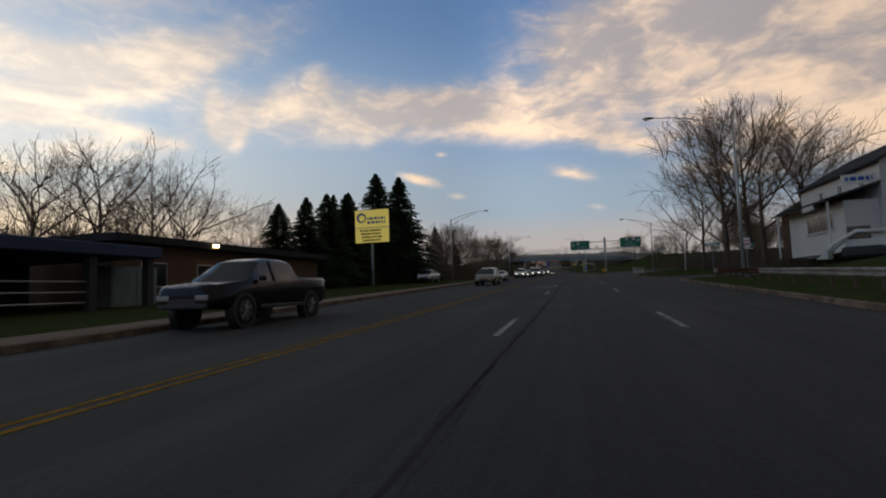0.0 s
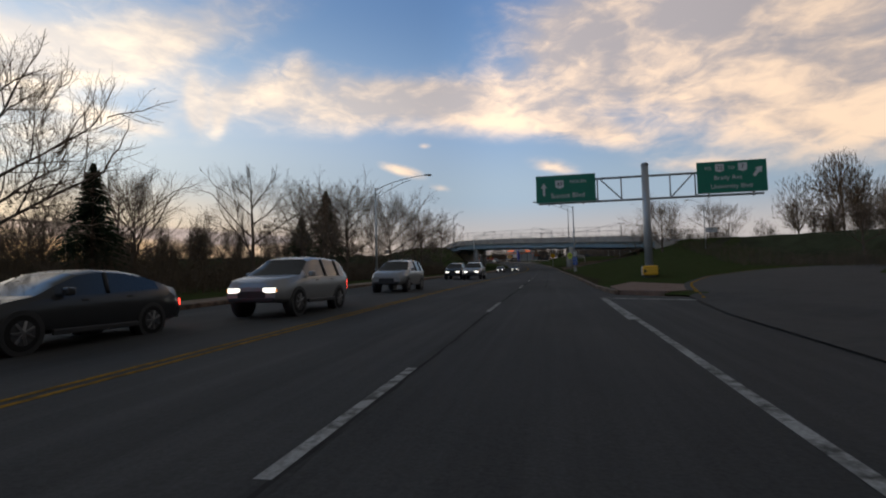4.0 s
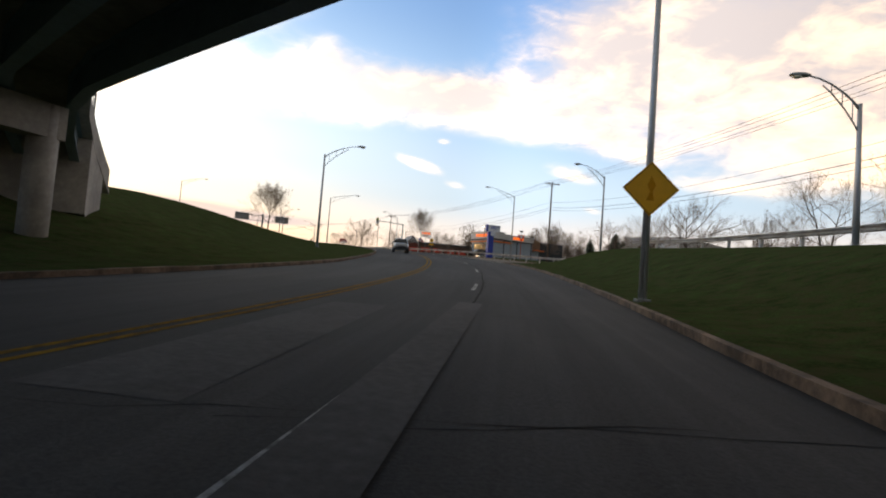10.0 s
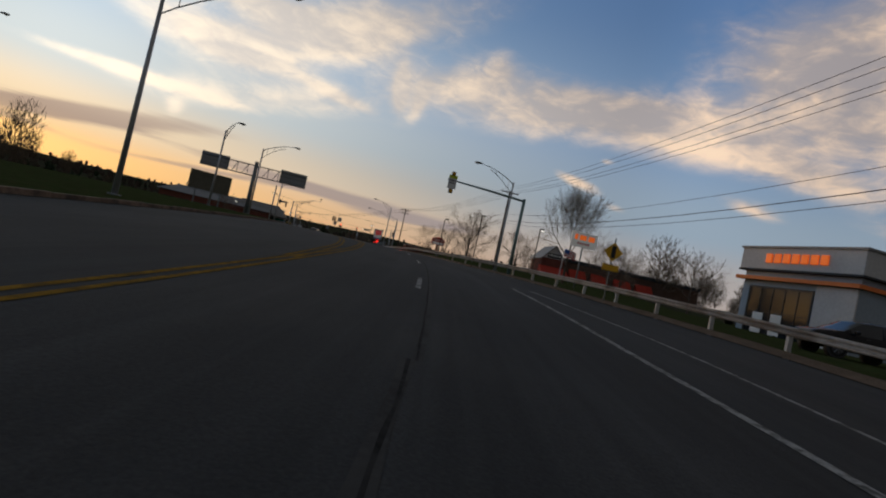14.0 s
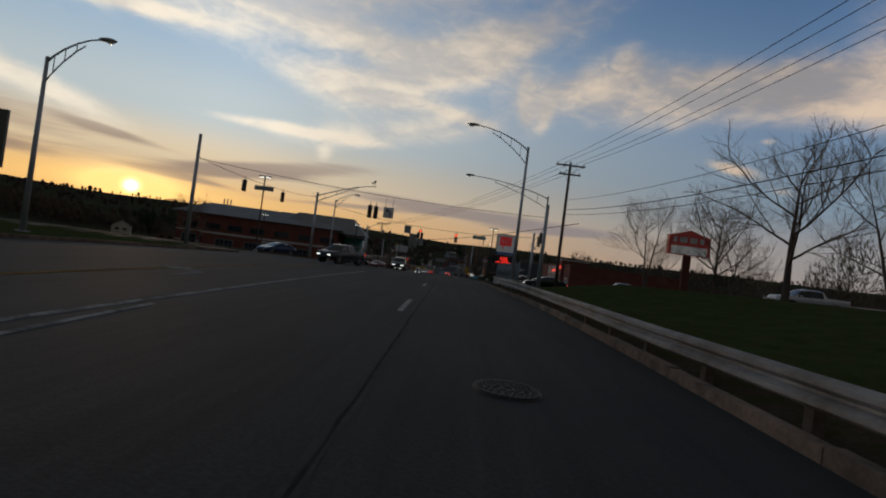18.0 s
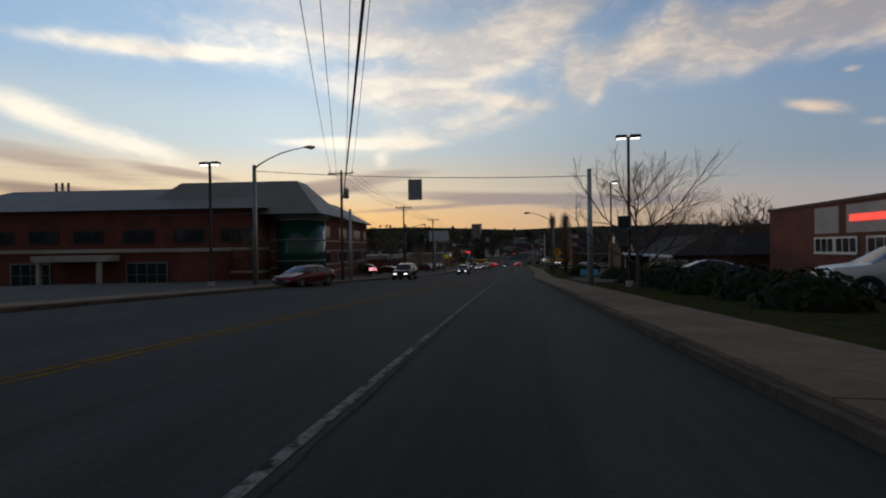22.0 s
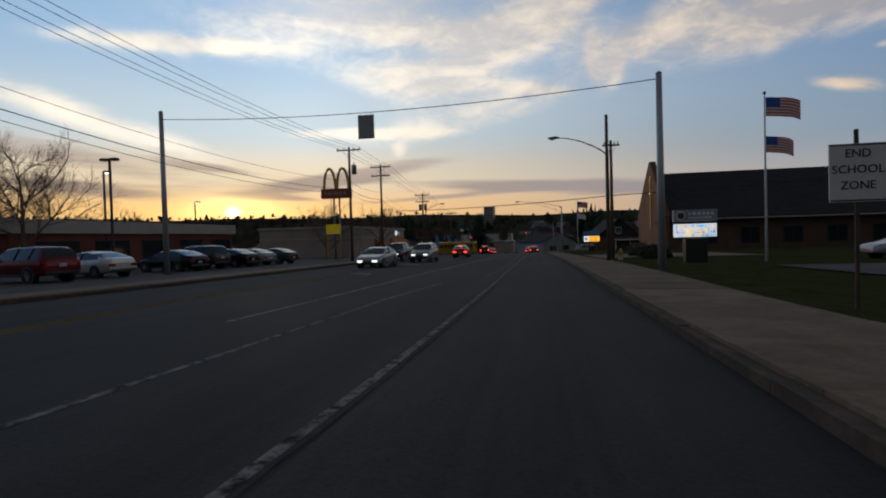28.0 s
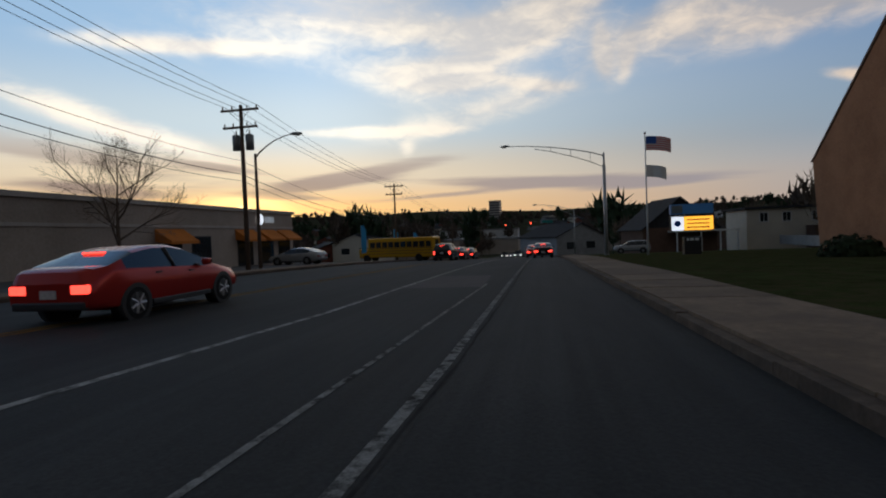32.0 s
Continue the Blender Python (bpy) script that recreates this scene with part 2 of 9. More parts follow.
def mat(name, color, rough=0.8, metal=0.0, scale=3.0, vary=0.25, bump=0.0, stain=0.0, coords="Object", emit=0.0, random_each=0.0, second=None):
    """A plain surface: grain and larger patches that vary the colour, fine relief, and a tint of its own for each object."""
    if name in MATS:
        return MATS[name]
    m = MATS[name] = bpy.data.materials.new(name)
    m.use_nodes = True
    nt = m.node_tree
    b = nt.nodes["Principled BSDF"]
    b.inputs["Roughness"].default_value, b.inputs["Metallic"].default_value = rough, metal
    if rough >= 0.8:
        b.inputs["Specular IOR Level"].default_value = 0.18 if rough < 0.94 else 0.0
    tc = nt.nodes.new("ShaderNodeTexCoord")

    def noise_tex(s, det, r=0.6):
        n = nt.nodes.new("ShaderNodeTexNoise")
        n.inputs["Scale"].default_value, n.inputs["Detail"].default_value, n.inputs["Roughness"].default_value = s, det, r
        nt.links.new(tc.outputs[coords], n.inputs[0])
        return n.outputs[0]

    grain, patch = noise_tex(scale * 6, 5.0), noise_tex(scale * 0.35, 4.0)
    mixn = nt.nodes.new("ShaderNodeMath")
    mixn.operation = "ADD"
    nt.links.new(grain, mixn.inputs[0])
    nt.links.new(patch, mixn.inputs[1])
    rng = nt.nodes.new("ShaderNodeMapRange")
    rng.inputs[1].default_value, rng.inputs[2].default_value = 0.65, 1.35
    rng.inputs[3].default_value, rng.inputs[4].default_value = 1 - vary, 1 + vary
    nt.links.new(mixn.outputs[0], rng.inputs[0])
    col = nt.nodes.new("ShaderNodeMix")
    col.data_type, col.blend_type = "RGBA", "MULTIPLY"
    col.inputs[0].default_value = 1.0
    col.inputs[6].default_value = (*color, 1)
    nt.links.new(rng.outputs[0], col.inputs[7])
    out = col.outputs[2]
    if second:
        two = nt.nodes.new("ShaderNodeMix")
        two.data_type = "RGBA"
        st = nt.nodes.new("ShaderNodeMapRange")
        st.inputs[1].default_value, st.inputs[2].default_value = 0.45, 0.62
        nt.links.new(noise_tex(scale * 0.8, 6.0, 0.65), st.inputs[0])
        nt.links.new(st.outputs[0], two.inputs[0])
        nt.links.new(out, two.inputs[6])
        two.inputs[7].default_value = (*second, 1)
        out = two.outputs[2]
    if random_each:
        oi = nt.nodes.new("ShaderNodeObjectInfo")
        hv = nt.nodes.new("ShaderNodeHueSaturation")
        rr = nt.nodes.new("ShaderNodeMapRange")
        rr.inputs[3].default_value, rr.inputs[4].default_value = 1 - random_each, 1 + random_each
        nt.links.new(oi.outputs["Random"], rr.inputs[0])
        nt.links.new(rr.outputs[0], hv.inputs["Value"])
        nt.links.new(out, hv.inputs["Color"])
        out = hv.outputs[0]
    nt.links.new(out, b.inputs["Base Color"])
    if emit:
        nt.links.new(out, b.inputs["Emission Color"])
        b.inputs["Emission Strength"].default_value = emit
    if bump:
        bp = nt.nodes.new("ShaderNodeBump")
        bp.inputs["Strength"].default_value, bp.inputs["Distance"].default_value = bump, 0.02
        nt.links.new(grain, bp.inputs["Height"])
        nt.links.new(bp.outputs[0], b.inputs["Normal"])
    return m


def asphalt_surface(name, c, c2, wear):
    """Asphalt with stone grain, long wheel tracks and drips along the lanes, and broad stained patches."""
    m = MATS[name] = bpy.data.materials.new(name)
    m.use_nodes = True
    nt = m.node_tree
    b = nt.nodes["Principled BSDF"]
    b.inputs["Roughness"].default_value, b.inputs["Specular IOR Level"].default_value = 0.88, 0.18
    tc = nt.nodes.new("ShaderNodeTexCoord")

    def tex(sx, sy, det, source="UV", rough=0.6):
        mp, n = nt.nodes.new("ShaderNodeMapping"), nt.nodes.new("ShaderNodeTexNoise")
        mp.inputs["Scale"].default_value = (sx, sy, sx)
        n.inputs["Scale"].default_value, n.inputs["Detail"].default_value, n.inputs["Roughness"].default_value = 1.0, det, rough
        nt.links.new(tc.outputs[source], mp.inputs[0])
        nt.links.new(mp.outputs[0], n.inputs[0])
        return n.outputs[0]

    def ranged(v, lo, hi, a, z):
        r_ = nt.nodes.new("ShaderNodeMapRange")
        for k, q in enumerate((lo, hi, a, z)):
            r_.inputs[k + 1].default_value = q
        nt.links.new(v, r_.inputs[0])
        return r_.outputs[0]

    def mul(a, b_):
        n = nt.nodes.new("ShaderNodeMath")
        n.operation = "MULTIPLY"
        nt.links.new(a, n.inputs[0])
        nt.links.new(b_, n.inputs[1])
        return n.outputs[0]

    grain = tex(28.0, 28.0, 4.0, "Object")
    tracks = ranged(tex(0.75, 0.012, 3.0), 0.36, 0.66, 1 - wear, 1 + wear)
    streaks = ranged(tex(5.0, 0.10, 4.0), 0.35, 0.65, 0.90, 1.10)
    patches = ranged(tex(0.16, 0.07, 5.0), 0.36, 0.64, 0.84, 1.16)
    shade = mul(mul(tracks, streaks), mul(patches, ranged(grain, 0.3, 0.7, 0.80, 1.20)))
    base = nt.nodes.new("ShaderNodeMix")
    base.data_type = "RGBA"
    base.inputs[6].default_value, base.inputs[7].default_value = (*c, 1), (*c2, 1)
    nt.links.new(ranged(tex(0.5, 0.2, 5.0), 0.45, 0.6, 0.0, 1.0), base.inputs[0])
    col = nt.nodes.new("ShaderNodeMix")
    col.data_type, col.blend_type = "RGBA", "MULTIPLY"
    col.inputs[0].default_value = 1.0
    nt.links.new(base.outputs[2], col.inputs[6])
    nt.links.new(shade, col.inputs[7])
    nt.links.new(col.outputs[2], b.inputs["Base Color"])
    bp_ = nt.nodes.new("ShaderNodeBump")
    bp_.inputs["Strength"].default_value, bp_.inputs["Distance"].default_value = 0.5, 0.015
    nt.links.new(grain, bp_.inputs["Height"])
    nt.links.new(bp_.outputs[0], b.inputs["Normal"])
    return m


asphalt = asphalt_surface("asphalt", (0.047, 0.047, 0.046), (0.054, 0.053, 0.051), 0.16)
# town stretch: same asphalt, with the dimmer ground light put into its colour
asphalt_dark = asphalt_surface("asphalt_dark", (0.0335, 0.035, 0.036), (0.040, 0.0405, 0.0405), 0.18)
asphalt_side = mat("asphalt_side", (0.050, 0.049, 0.047), 0.88, 0, 2.0, 0.28, 0.5, second=(0.060, 0.057, 0.054))
lawn_mat = mat("lawn", (0.044, 0.052, 0.020), 0.95, 0, 3.0, 0.5, 1.0, second=(0.066, 0.056, 0.028))
verge_dirt = mat("verge_dirt", (0.060, 0.046, 0.034), 0.95, 0, 3.0, 0.5, 1.0, second=(0.042, 0.045, 0.020))
pad_concrete = mat("pad_concrete", (0.125, 0.12, 0.11), 0.9, 0, 2.0, 0.35, 0.5, second=(0.09, 0.087, 0.08))
asphalt_old = mat("asphalt_old", (0.075, 0.072, 0.070), 0.9, 0, 1.5, 0.35, 0.5)
tar = mat("tar", (0.042, 0.041, 0.040), 0.95, 0, 1.2, 0.5, 0.3, second=(0.052, 0.051, 0.049))
paint_white = mat("paint_white", (0.36, 0.355, 0.34), 0.95, 0, 5.0, 0.35, 0.3, second=(0.11, 0.108, 0.10))
paint_worn = mat("paint_worn", (0.27, 0.265, 0.25), 0.95, 0, 7.0, 0.4, 0.3, second=(0.050, 0.049, 0.047))
paint_yellow = mat("paint_yellow", (0.30, 0.175, 0.035), 0.95, 0, 6.0, 0.3, 0.2, second=(0.15, 0.098, 0.038))
kerb_stone = mat("kerb_stone", (0.195, 0.138, 0.100), 0.9, 0, 2.0, 0.4, 0.6, random_each=0.15, second=(0.085, 0.066, 0.052))
kerb_dark = mat("kerb_dark", (0.105, 0.078, 0.058), 0.9, 0, 2.0, 0.4, 0.6, random_each=0.15, second=(0.070, 0.054, 0.042))
concrete = mat("concrete", (0.34, 0.325, 0.30), 0.9, 0, 1.5, 0.25, 0.4, random_each=0.08)
pavement_mat = mat("pavement_concrete", (0.185, 0.134, 0.092), 0.9, 0, 1.5, 0.35, 0.4, random_each=0.14, second=(0.145, 0.106, 0.076))
concrete_bridge = mat("concrete_bridge", (0.40, 0.37, 0.335), 0.9, 0, 0.8, 0.25, 0.4, second=(0.30, 0.28, 0.26))
gravel_dirt = mat("gravel_dirt", (0.16, 0.12, 0.09), 0.95, 0, 2.5, 0.4, 0.8)
ramp_old = mat("ramp_old", (0.200, 0.172, 0.140), 0.9, 0, 1.5, 0.35, 0.5, second=(0.15, 0.13, 0.11))
gravel_dirt_pale = mat("dirt_pale", (0.29, 0.255, 0.22), 0.95, 0, 2.0, 0.35, 0.7, second=(0.21, 0.18, 0.15))
grass_mat = mat("grass_ground", (0.044, 0.062, 0.022), 0.95, 0, 3.0, 0.5, 1.0, second=(0.062, 0.060, 0.028))
far_ground = mat("far_ground", (0.055, 0.060, 0.035), 0.95, 0, 0.05, 0.5, 0.0, second=(0.045, 0.04, 0.03))
steel = mat("galvanised_steel", (0.42, 0.43, 0.44), 0.55, 0.6, 2.0, 0.2, 0.2)
steel_dark = mat("weathered_steel", (0.20, 0.22, 0.23), 0.6, 0.5, 2.0, 0.25, 0.2)
rail_white = mat("rail_white", (0.50, 0.48, 0.45), 0.6, 0.1, 1.0, 0.25, 0.2, second=(0.32, 0.28, 0.24))
rail_rust = mat("rail_rust", (0.15, 0.06, 0.035), 0.85, 0.2, 2.0, 0.35, 0.4)
girder_blue = mat("girder_paint", (0.22, 0.30, 0.35), 0.6, 0.1, 1.0, 0.2, 0.1)
wood_pole = mat("pole_wood", (0.115, 0.085, 0.065), 0.9, 0, 1.2, 0.35, 0.6)
bark = mat("bark", (0.125, 0.098, 0.078), 0.95, 0, 3.0, 0.3, 0.6)
twig_mat = mat("twigs", (0.235, 0.180, 0.138), 0.95, 0, 3.0, 0.3)
needle = mat("needles", (0.036, 0.058, 0.032), 0.9, 0, 2.0, 0.5, 0.5)
hedge_mat = mat("hedge_leaf", (0.025, 0.034, 0.014), 0.9, 0, 2.0, 0.5, 0.5)
# far woods: distance haze is put into this greyer brown
ridge_mat = mat("ridge_woods", (0.105, 0.085, 0.070), 0.95, 0, 1.0, 0.5, 0.6)
brush_mat = mat("brush", (0.125, 0.098, 0.072), 0.95, 0, 1.0, 0.5, 0.6)
wire_mat = mat("cable_black", (0.02, 0.02, 0.022), 0.6)
black = mat("black_plastic", (0.015, 0.015, 0.016), 0.5)
sign_green = mat("sign_green", (0.010, 0.20, 0.125), 0.5, 0, 1.0, 0.12)
sign_white = mat("sign_white", (0.72, 0.72, 0.70), 0.5, 0, 1.0, 0.08)
sign_yellow = mat("sign_yellow", (0.80, 0.42, 0.01), 0.5, 0, 1.0, 0.08)
sign_lime = mat("sign_lime", (0.62, 0.72, 0.04), 0.5, 0, 1.0, 0.08)
sign_blue = mat("sign_blue", (0.02, 0.10, 0.42), 0.5, 0, 1.0, 0.08)
sign_back = mat("sign_back", (0.30, 0.31, 0.32), 0.55, 0.5, 1.0, 0.15)
sign_red = mat("sign_red", (0.55, 0.03, 0.03), 0.5, 0, 1.0, 0.08)

# ---- the road's line: distance, heading in degrees, height ----
ROAD = [(-150, .5, -2.2), (0, .5, 1.45), (60, .2, 3.15), (120, 1.2, 4.9), (180, 2.0, 6.3), (215, 2.4, 7.16), (240, 5.1, 8.11), (260, 9.8, 9.15),
        (280, 15.8, 10.35), (300, 21.1, 11.53), (320, 27.3, 12.66), (340, 32.2, 13.75), (360, 35.5, 14.56), (380, 38.6, 15.14), (400, 42.2, 15.5),
        (420, 44.4, 15.59), (440, 45, 15.36), (470, 45, 14.72), (500, 45, 13.72), (540, 44.5, 12.15), (580, 45, 10.75), (620, 45.5, 10.0), (660, 45.6, 9.2),
        (720, 45.6, 6.6), (790, 45.6, 3.4), (900, 45.6, 1.5), (1000, 45.6, 4), (1400, 45.6, 30)]
RS, RH, RZ = (np.array(v, float) for v in zip(*ROAD))


def glide(s, xs, ys):
    m = np.gradient(ys, xs)
    i = np.clip(np.searchsorted(xs, s) - 1, 0, len(xs) - 2)
    w = xs[i + 1] - xs[i]
    u = (s - xs[i]) / w
    return (2 * u**3 - 3 * u**2 + 1) * ys[i] + (u**3 - 2 * u**2 + u) * w * m[i] + (-2 * u**3 + 3 * u**2) * ys[i + 1] + (u**3 - u**2) * w * m[i + 1]


SS = np.arange(-150, 1400.5, 1.0)
HH, ZZ = np.radians(glide(SS, RS, RH)), glide(SS, RS, RZ)
MID = (HH[:-1] + HH[1:]) / 2
XX = np.concatenate([[0], np.cumsum(-np.sin(MID))])
YY = np.concatenate([[0], np.cumsum(np.cos(MID))])
XX += 1.0 - XX[150]
YY += 0.4 - YY[150]


def smooth(v, lo, hi):
    u = np.clip((v - lo) / (hi - lo), 0, 1)
    return u * u * (3 - 2 * u)


def bump1(v, a, b, c, d):
    return smooth(v, a, b) * (1 - smooth(v, c, d))


def lay(s, pairs):
    """A value that changes along the road, from pairs of (distance, value)."""
    return np.interp(s, [p[0] for p in pairs], [p[1] for p in pairs])


KERB_R = [(-150, 6.2), (13, 6.2), (43, 7.4), (50, 14), (58.5, 14), (60.2, 8.9), (62, 7.1), (66, 6.7), (77, 8.0), (92, 8.4), (104, 5.5), (111, 4.6), (112, 2.35), (118, 2.0), (150, 2.1), (200, 2.5), (225, 3.0), (248, 3.3), (268, 4.1), (280, 4.75), (288, 5.1), (295, 5.4), (296.5, 5.6), (300, 9.0), (304, 12.0),
          (308, 12.9), (320, 12.9), (335, 12.2), (345, 11.2), (357, 9.2), (375, 5.2), (402, 3.2), (420, 3.0), (430, 2.7), (448.5, 2.5), (450.5, 16), (461, 16), (464.5, 6.5), (468, 3.2), (472, 2.5), (497, 2.05), (515, 1.7), (530, 1.4), (580, 2.6), (600, 2.76), (628, 2.6), (650, 2.2), (1400, 2.1)]
KERB_L = [(-150, -10.7), (9, -10.7), (60, -12.2), (110, -13.0), (155, -13.6), (200, -12.6), (228, -11.5), (268, -8.6), (310, -8.6), (350, -11.5), (402, -15.0), (430, -16.5), (445, -16.8), (448, -26), (462, -26), (466, -15.5), (500, -14.6),
          (530, -14.6), (580, -14.4), (632, -14.4), (1400, -14.4)]
YELLOW = [(-150, -4.9), (8, -4.9), (60, -5.4), (110, -5.7), (148, -5.5), (225, -4.7), (268, -3.6), (310, -3.25), (350, -3.45), (369, -4.2), (402, -7.0), (432, -8.9), (471, -6.0), (488, -5.8), (497, -5.45), (512, -5.08), (530, -4.95), (558, -5.6), (590, -9.6), (602, -9.25), (628, -8.2), (650, -7.5), (700, -7.4), (1400, -7.4)]
LANE = [(-150, -1.6), (10, -1.6), (60, -1.8), (108, -1.78), (150, -1.7), (225, -1.45), (268, -.5), (285, -.2), (310, -.15), (352, -.1), (403, -1.03), (430, -1.35), (497, -1.76), (530, -1.93), (580, -.95), (618, -.68), (632, -.36), (700, -.3), (1400, -.3)]


def rise(s, d):
    """Height of the land beside the road over the road's own height."""
    r, l = d - lay(s, KERB_R), lay(s, KERB_L) - d
    h = 0.14 * smooth(r, 0.0, 0.5) + 0.14 * smooth(l, 0.0, 0.5)
    h = h + bump1(s, -60, 0, 40, 56) * 3.4 * smooth(r, 3, 26)
    h = h + bump1(s, 66, 80, 100, 120) * 1.2 * smooth(r, 8, 30)
    h = h + bump1(s, 120, 150, 225, 240) * 0.25 * smooth(r, 1, 6)
    h = h + bump1(s, 165, 216, 236, 250) * np.interp(d, [4.5, 10, 16, 21, 25, 45], [0.0, 0.75, 1.8, 2.9, 4.5, 5.3])
    h = h + bump1(s, 240, 252, 285, 300) * (2.3 * smooth(r, 1, 9)) + bump1(s, 285, 300, 330, 350) * 0.3 * smooth(r, 3, 8)
    h = h + bump1(s, 238, 262, 292, 330) * 4.2 * smooth(l, 2.0, 26)
    # bank that carries the bridge's far side, and its near side
    a, b = s - (225 + 0.779 * (6.3 - d)), d
    h = np.maximum(h, 7.0 * bump1(a, -12, -1, 12, 25) * smooth(-b, 18.5, 30) * (1 - 0.8 * smooth(-b, 38, 66)))
    h = np.maximum(h, 6.0 * bump1(a, -7, -1, 12, 20) * smooth(b, 24.0, 27.5) * (1 - smooth(b, 120, 200)))
    h = h + bump1(s, 385, 405, 446, 452) * 1.35 * smooth(r, 2.0, 13)
    h = h - 1.2 * bump1(s, 350, 380, 700, 800) * smooth(l, 15, 60)
    h = h + 13.0 * smooth(-d, 170, 420) * smooth(s, 330, 480)
    h = h + 4.0 * smooth(d, 120, 350) * smooth(s, 450, 640)
    return h


def P(s, d, h=0.0):
    a = np.interp(s, SS, HH)
    return Vector((np.interp(s, SS, XX) + d * math.cos(a), np.interp(s, SS, YY) + d * math.sin(a), np.interp(s, SS, ZZ) + h))


def G(s, d):
    """The ground's height over the road at that place."""
    return float(rise(np.array(float(s)), np.array(float(d))))


def at(s, d, h=None, turn=0.0):
    """A pose on the ground there (or h over the road), its y along the road, turned to the left by turn degrees."""
    p = P(s, d, G(s, d) if h is None else h)
    return Matrix.Translation(p) @ Matrix.Rotation(float(np.interp(s, SS, HH)) + radians(turn), 4, "Z")


# ---- mesh helpers ----
def mesh_of(name, bm, material, smooth_faces=False):
    me = bpy.data.meshes.new(name)
    bm.normal_update()
    if smooth_faces:
        for f in bm.faces:
            f.smooth = True
    bm.to_mesh(me)
    bm.free()
    for m in material if isinstance(material, (list, tuple)) else [material]:
        me.materials.append(m)
    return me


def part(name, bm, material, parent=None, label="", m=None, smooth_faces=False):
    ob = new(name, mesh_of(name, bm, material, smooth_faces) if isinstance(bm, bmesh.types.BMesh) else bm)
    if parent:
        ob.parent = parent
    if m is not None:
        ob.matrix_basis = m
    return tagged(ob, label)


def thing(name, m, label, category, group="", kind=""):
    ob = new(name)
    ob.empty_display_size = 0.2
    ob.matrix_basis = m
    return tagged(ob, label, category, group, kind)


def box(bm, x0, x1, y0, y1, z0, z1, taper=0.0, bevel=0.0, mi=0):
    g = bmesh.ops.create_cube(bm, size=1.0)["verts"]
    for v in g:
        k = 1 - taper if v.co.z > 0 else 1
        v.co = Vector(((x0 + x1) / 2 + v.co.x * (x1 - x0) * k, (y0 + y1) / 2 + v.co.y * (y1 - y0) * k, z0 + (v.co.z + 0.5) * (z1 - z0)))
    fs = {f for v in g for f in v.link_faces}
    for f in fs:
        f.material_index = mi
    if bevel:
        bmesh.ops.bevel(bm, geom=list({e for v in g for e in v.link_edges}), offset=bevel, segments=2, affect="EDGES", profile=0.5)
    return bm


def BX(*a, **k):
    return box(bmesh.new(), *a, **k)


def tube(bm, pts, radii, n=8, caps=True):
    """A round bar through points, its radius changing from point to point."""
    pts = [Vector(p) for p in pts]
    if isinstance(radii, (int, float)):
        radii = [radii] * len(pts)
    rings = []
    for i, p in enumerate(pts):
        t = (pts[min(i + 1, len(pts) - 1)] - pts[max(i - 1, 0)]).normalized()
        u = t.cross(Vector((0.31, 0.17, 0.93)) if abs(t.z) < 0.9 else Vector((1, 0.02, 0))).normalized()
        w = t.cross(u)
        rings.append([bm.verts.new(p + (u * math.cos(2 * math.pi * k / n) + w * math.sin(2 * math.pi * k / n)) * radii[i]) for k in range(n)])
    for a, b in zip(rings, rings[1:]):
        for k in range(n):
            f = bm.faces.new((a[k], a[(k + 1) % n], b[(k + 1) % n], b[k]))
            f.smooth = n > 4
    if caps:
        bm.faces.new(rings[0][::-1])
        bm.faces.new(rings[-1])
    return bm


def TB(pts, radii, n=8):
    return tube(bmesh.new(), pts, radii, n)


def prism(bm, poly, lo, hi, axis="y", mi=0):
    """A polygon in the plane across an axis, drawn out from lo to hi."""
    def put(a, b, c):
        return {"y": (a, c, b), "x": (c, a, b), "z": (a, b, c)}[axis]
    p = [bm.verts.new(put(a, b, lo)) for a, b in poly]
    q = [bm.verts.new(put(a, b, hi)) for a, b in poly]
    fs = [bm.faces.new(p), bm.faces.new(q[::-1])]
    for k in range(len(p)):
        fs.append(bm.faces.new((p[k], q[k], q[(k + 1) % len(p)], p[(k + 1) % len(p)])))
    for f in fs:
        f.material_index = mi
    bmesh.ops.recalc_face_normals(bm, faces=fs)
    return bm


def PR(*a, **k):
    return prism(bmesh.new(), *a, **k)


def strip(bm, s0, s1, left, right, step=2.0, lift=0.004, sides=0.0):
    """A ribbon along the road between two offsets; with sides it has skirts of that depth."""
    f0 = left if callable(left) else (lambda s: left)
    f1 = right if callable(right) else (lambda s: right)
    n = max(1, int(math.ceil((s1 - s0) / step)))
    prev = None
    for k in range(n + 1):
        s = s0 + (s1 - s0) * k / n
        a, b = f0(s), f1(s)
        row = [bm.verts.new(P(s, a, lift)), bm.verts.new(P(s, b, lift))]
        if sides:
            row = [bm.verts.new(P(s, a, lift - sides))] + row + [bm.verts.new(P(s, b, lift - sides))]
        if prev:
            for i in range(len(row) - 1):
                bm.faces.new((prev[i], prev[i + 1], row[i + 1], row[i]))
        elif sides:
            bm.faces.new(row)
        prev = row
    if sides:
        bm.faces.new(prev[::-1])
    return bm


def ST(*a, **k):
    return strip(bmesh.new(), *a, **k)


def text_mesh(body, size, material, align="CENTER"):
    cu = bpy.data.curves.new("writing", "FONT")
    cu.body, cu.size, cu.align_x, cu.align_y, cu.extrude, cu.resolution_u = body, size, align, "CENTER", 0.004, 3
    ob = new("writing", cu)
    deps = bpy.context.evaluated_depsgraph_get()
    me = bpy.data.meshes.new_from_object(ob.evaluated_get(deps))
    bpy.data.objects.remove(ob)
    me.materials.clear()
    me.materials.append(material)
    return me

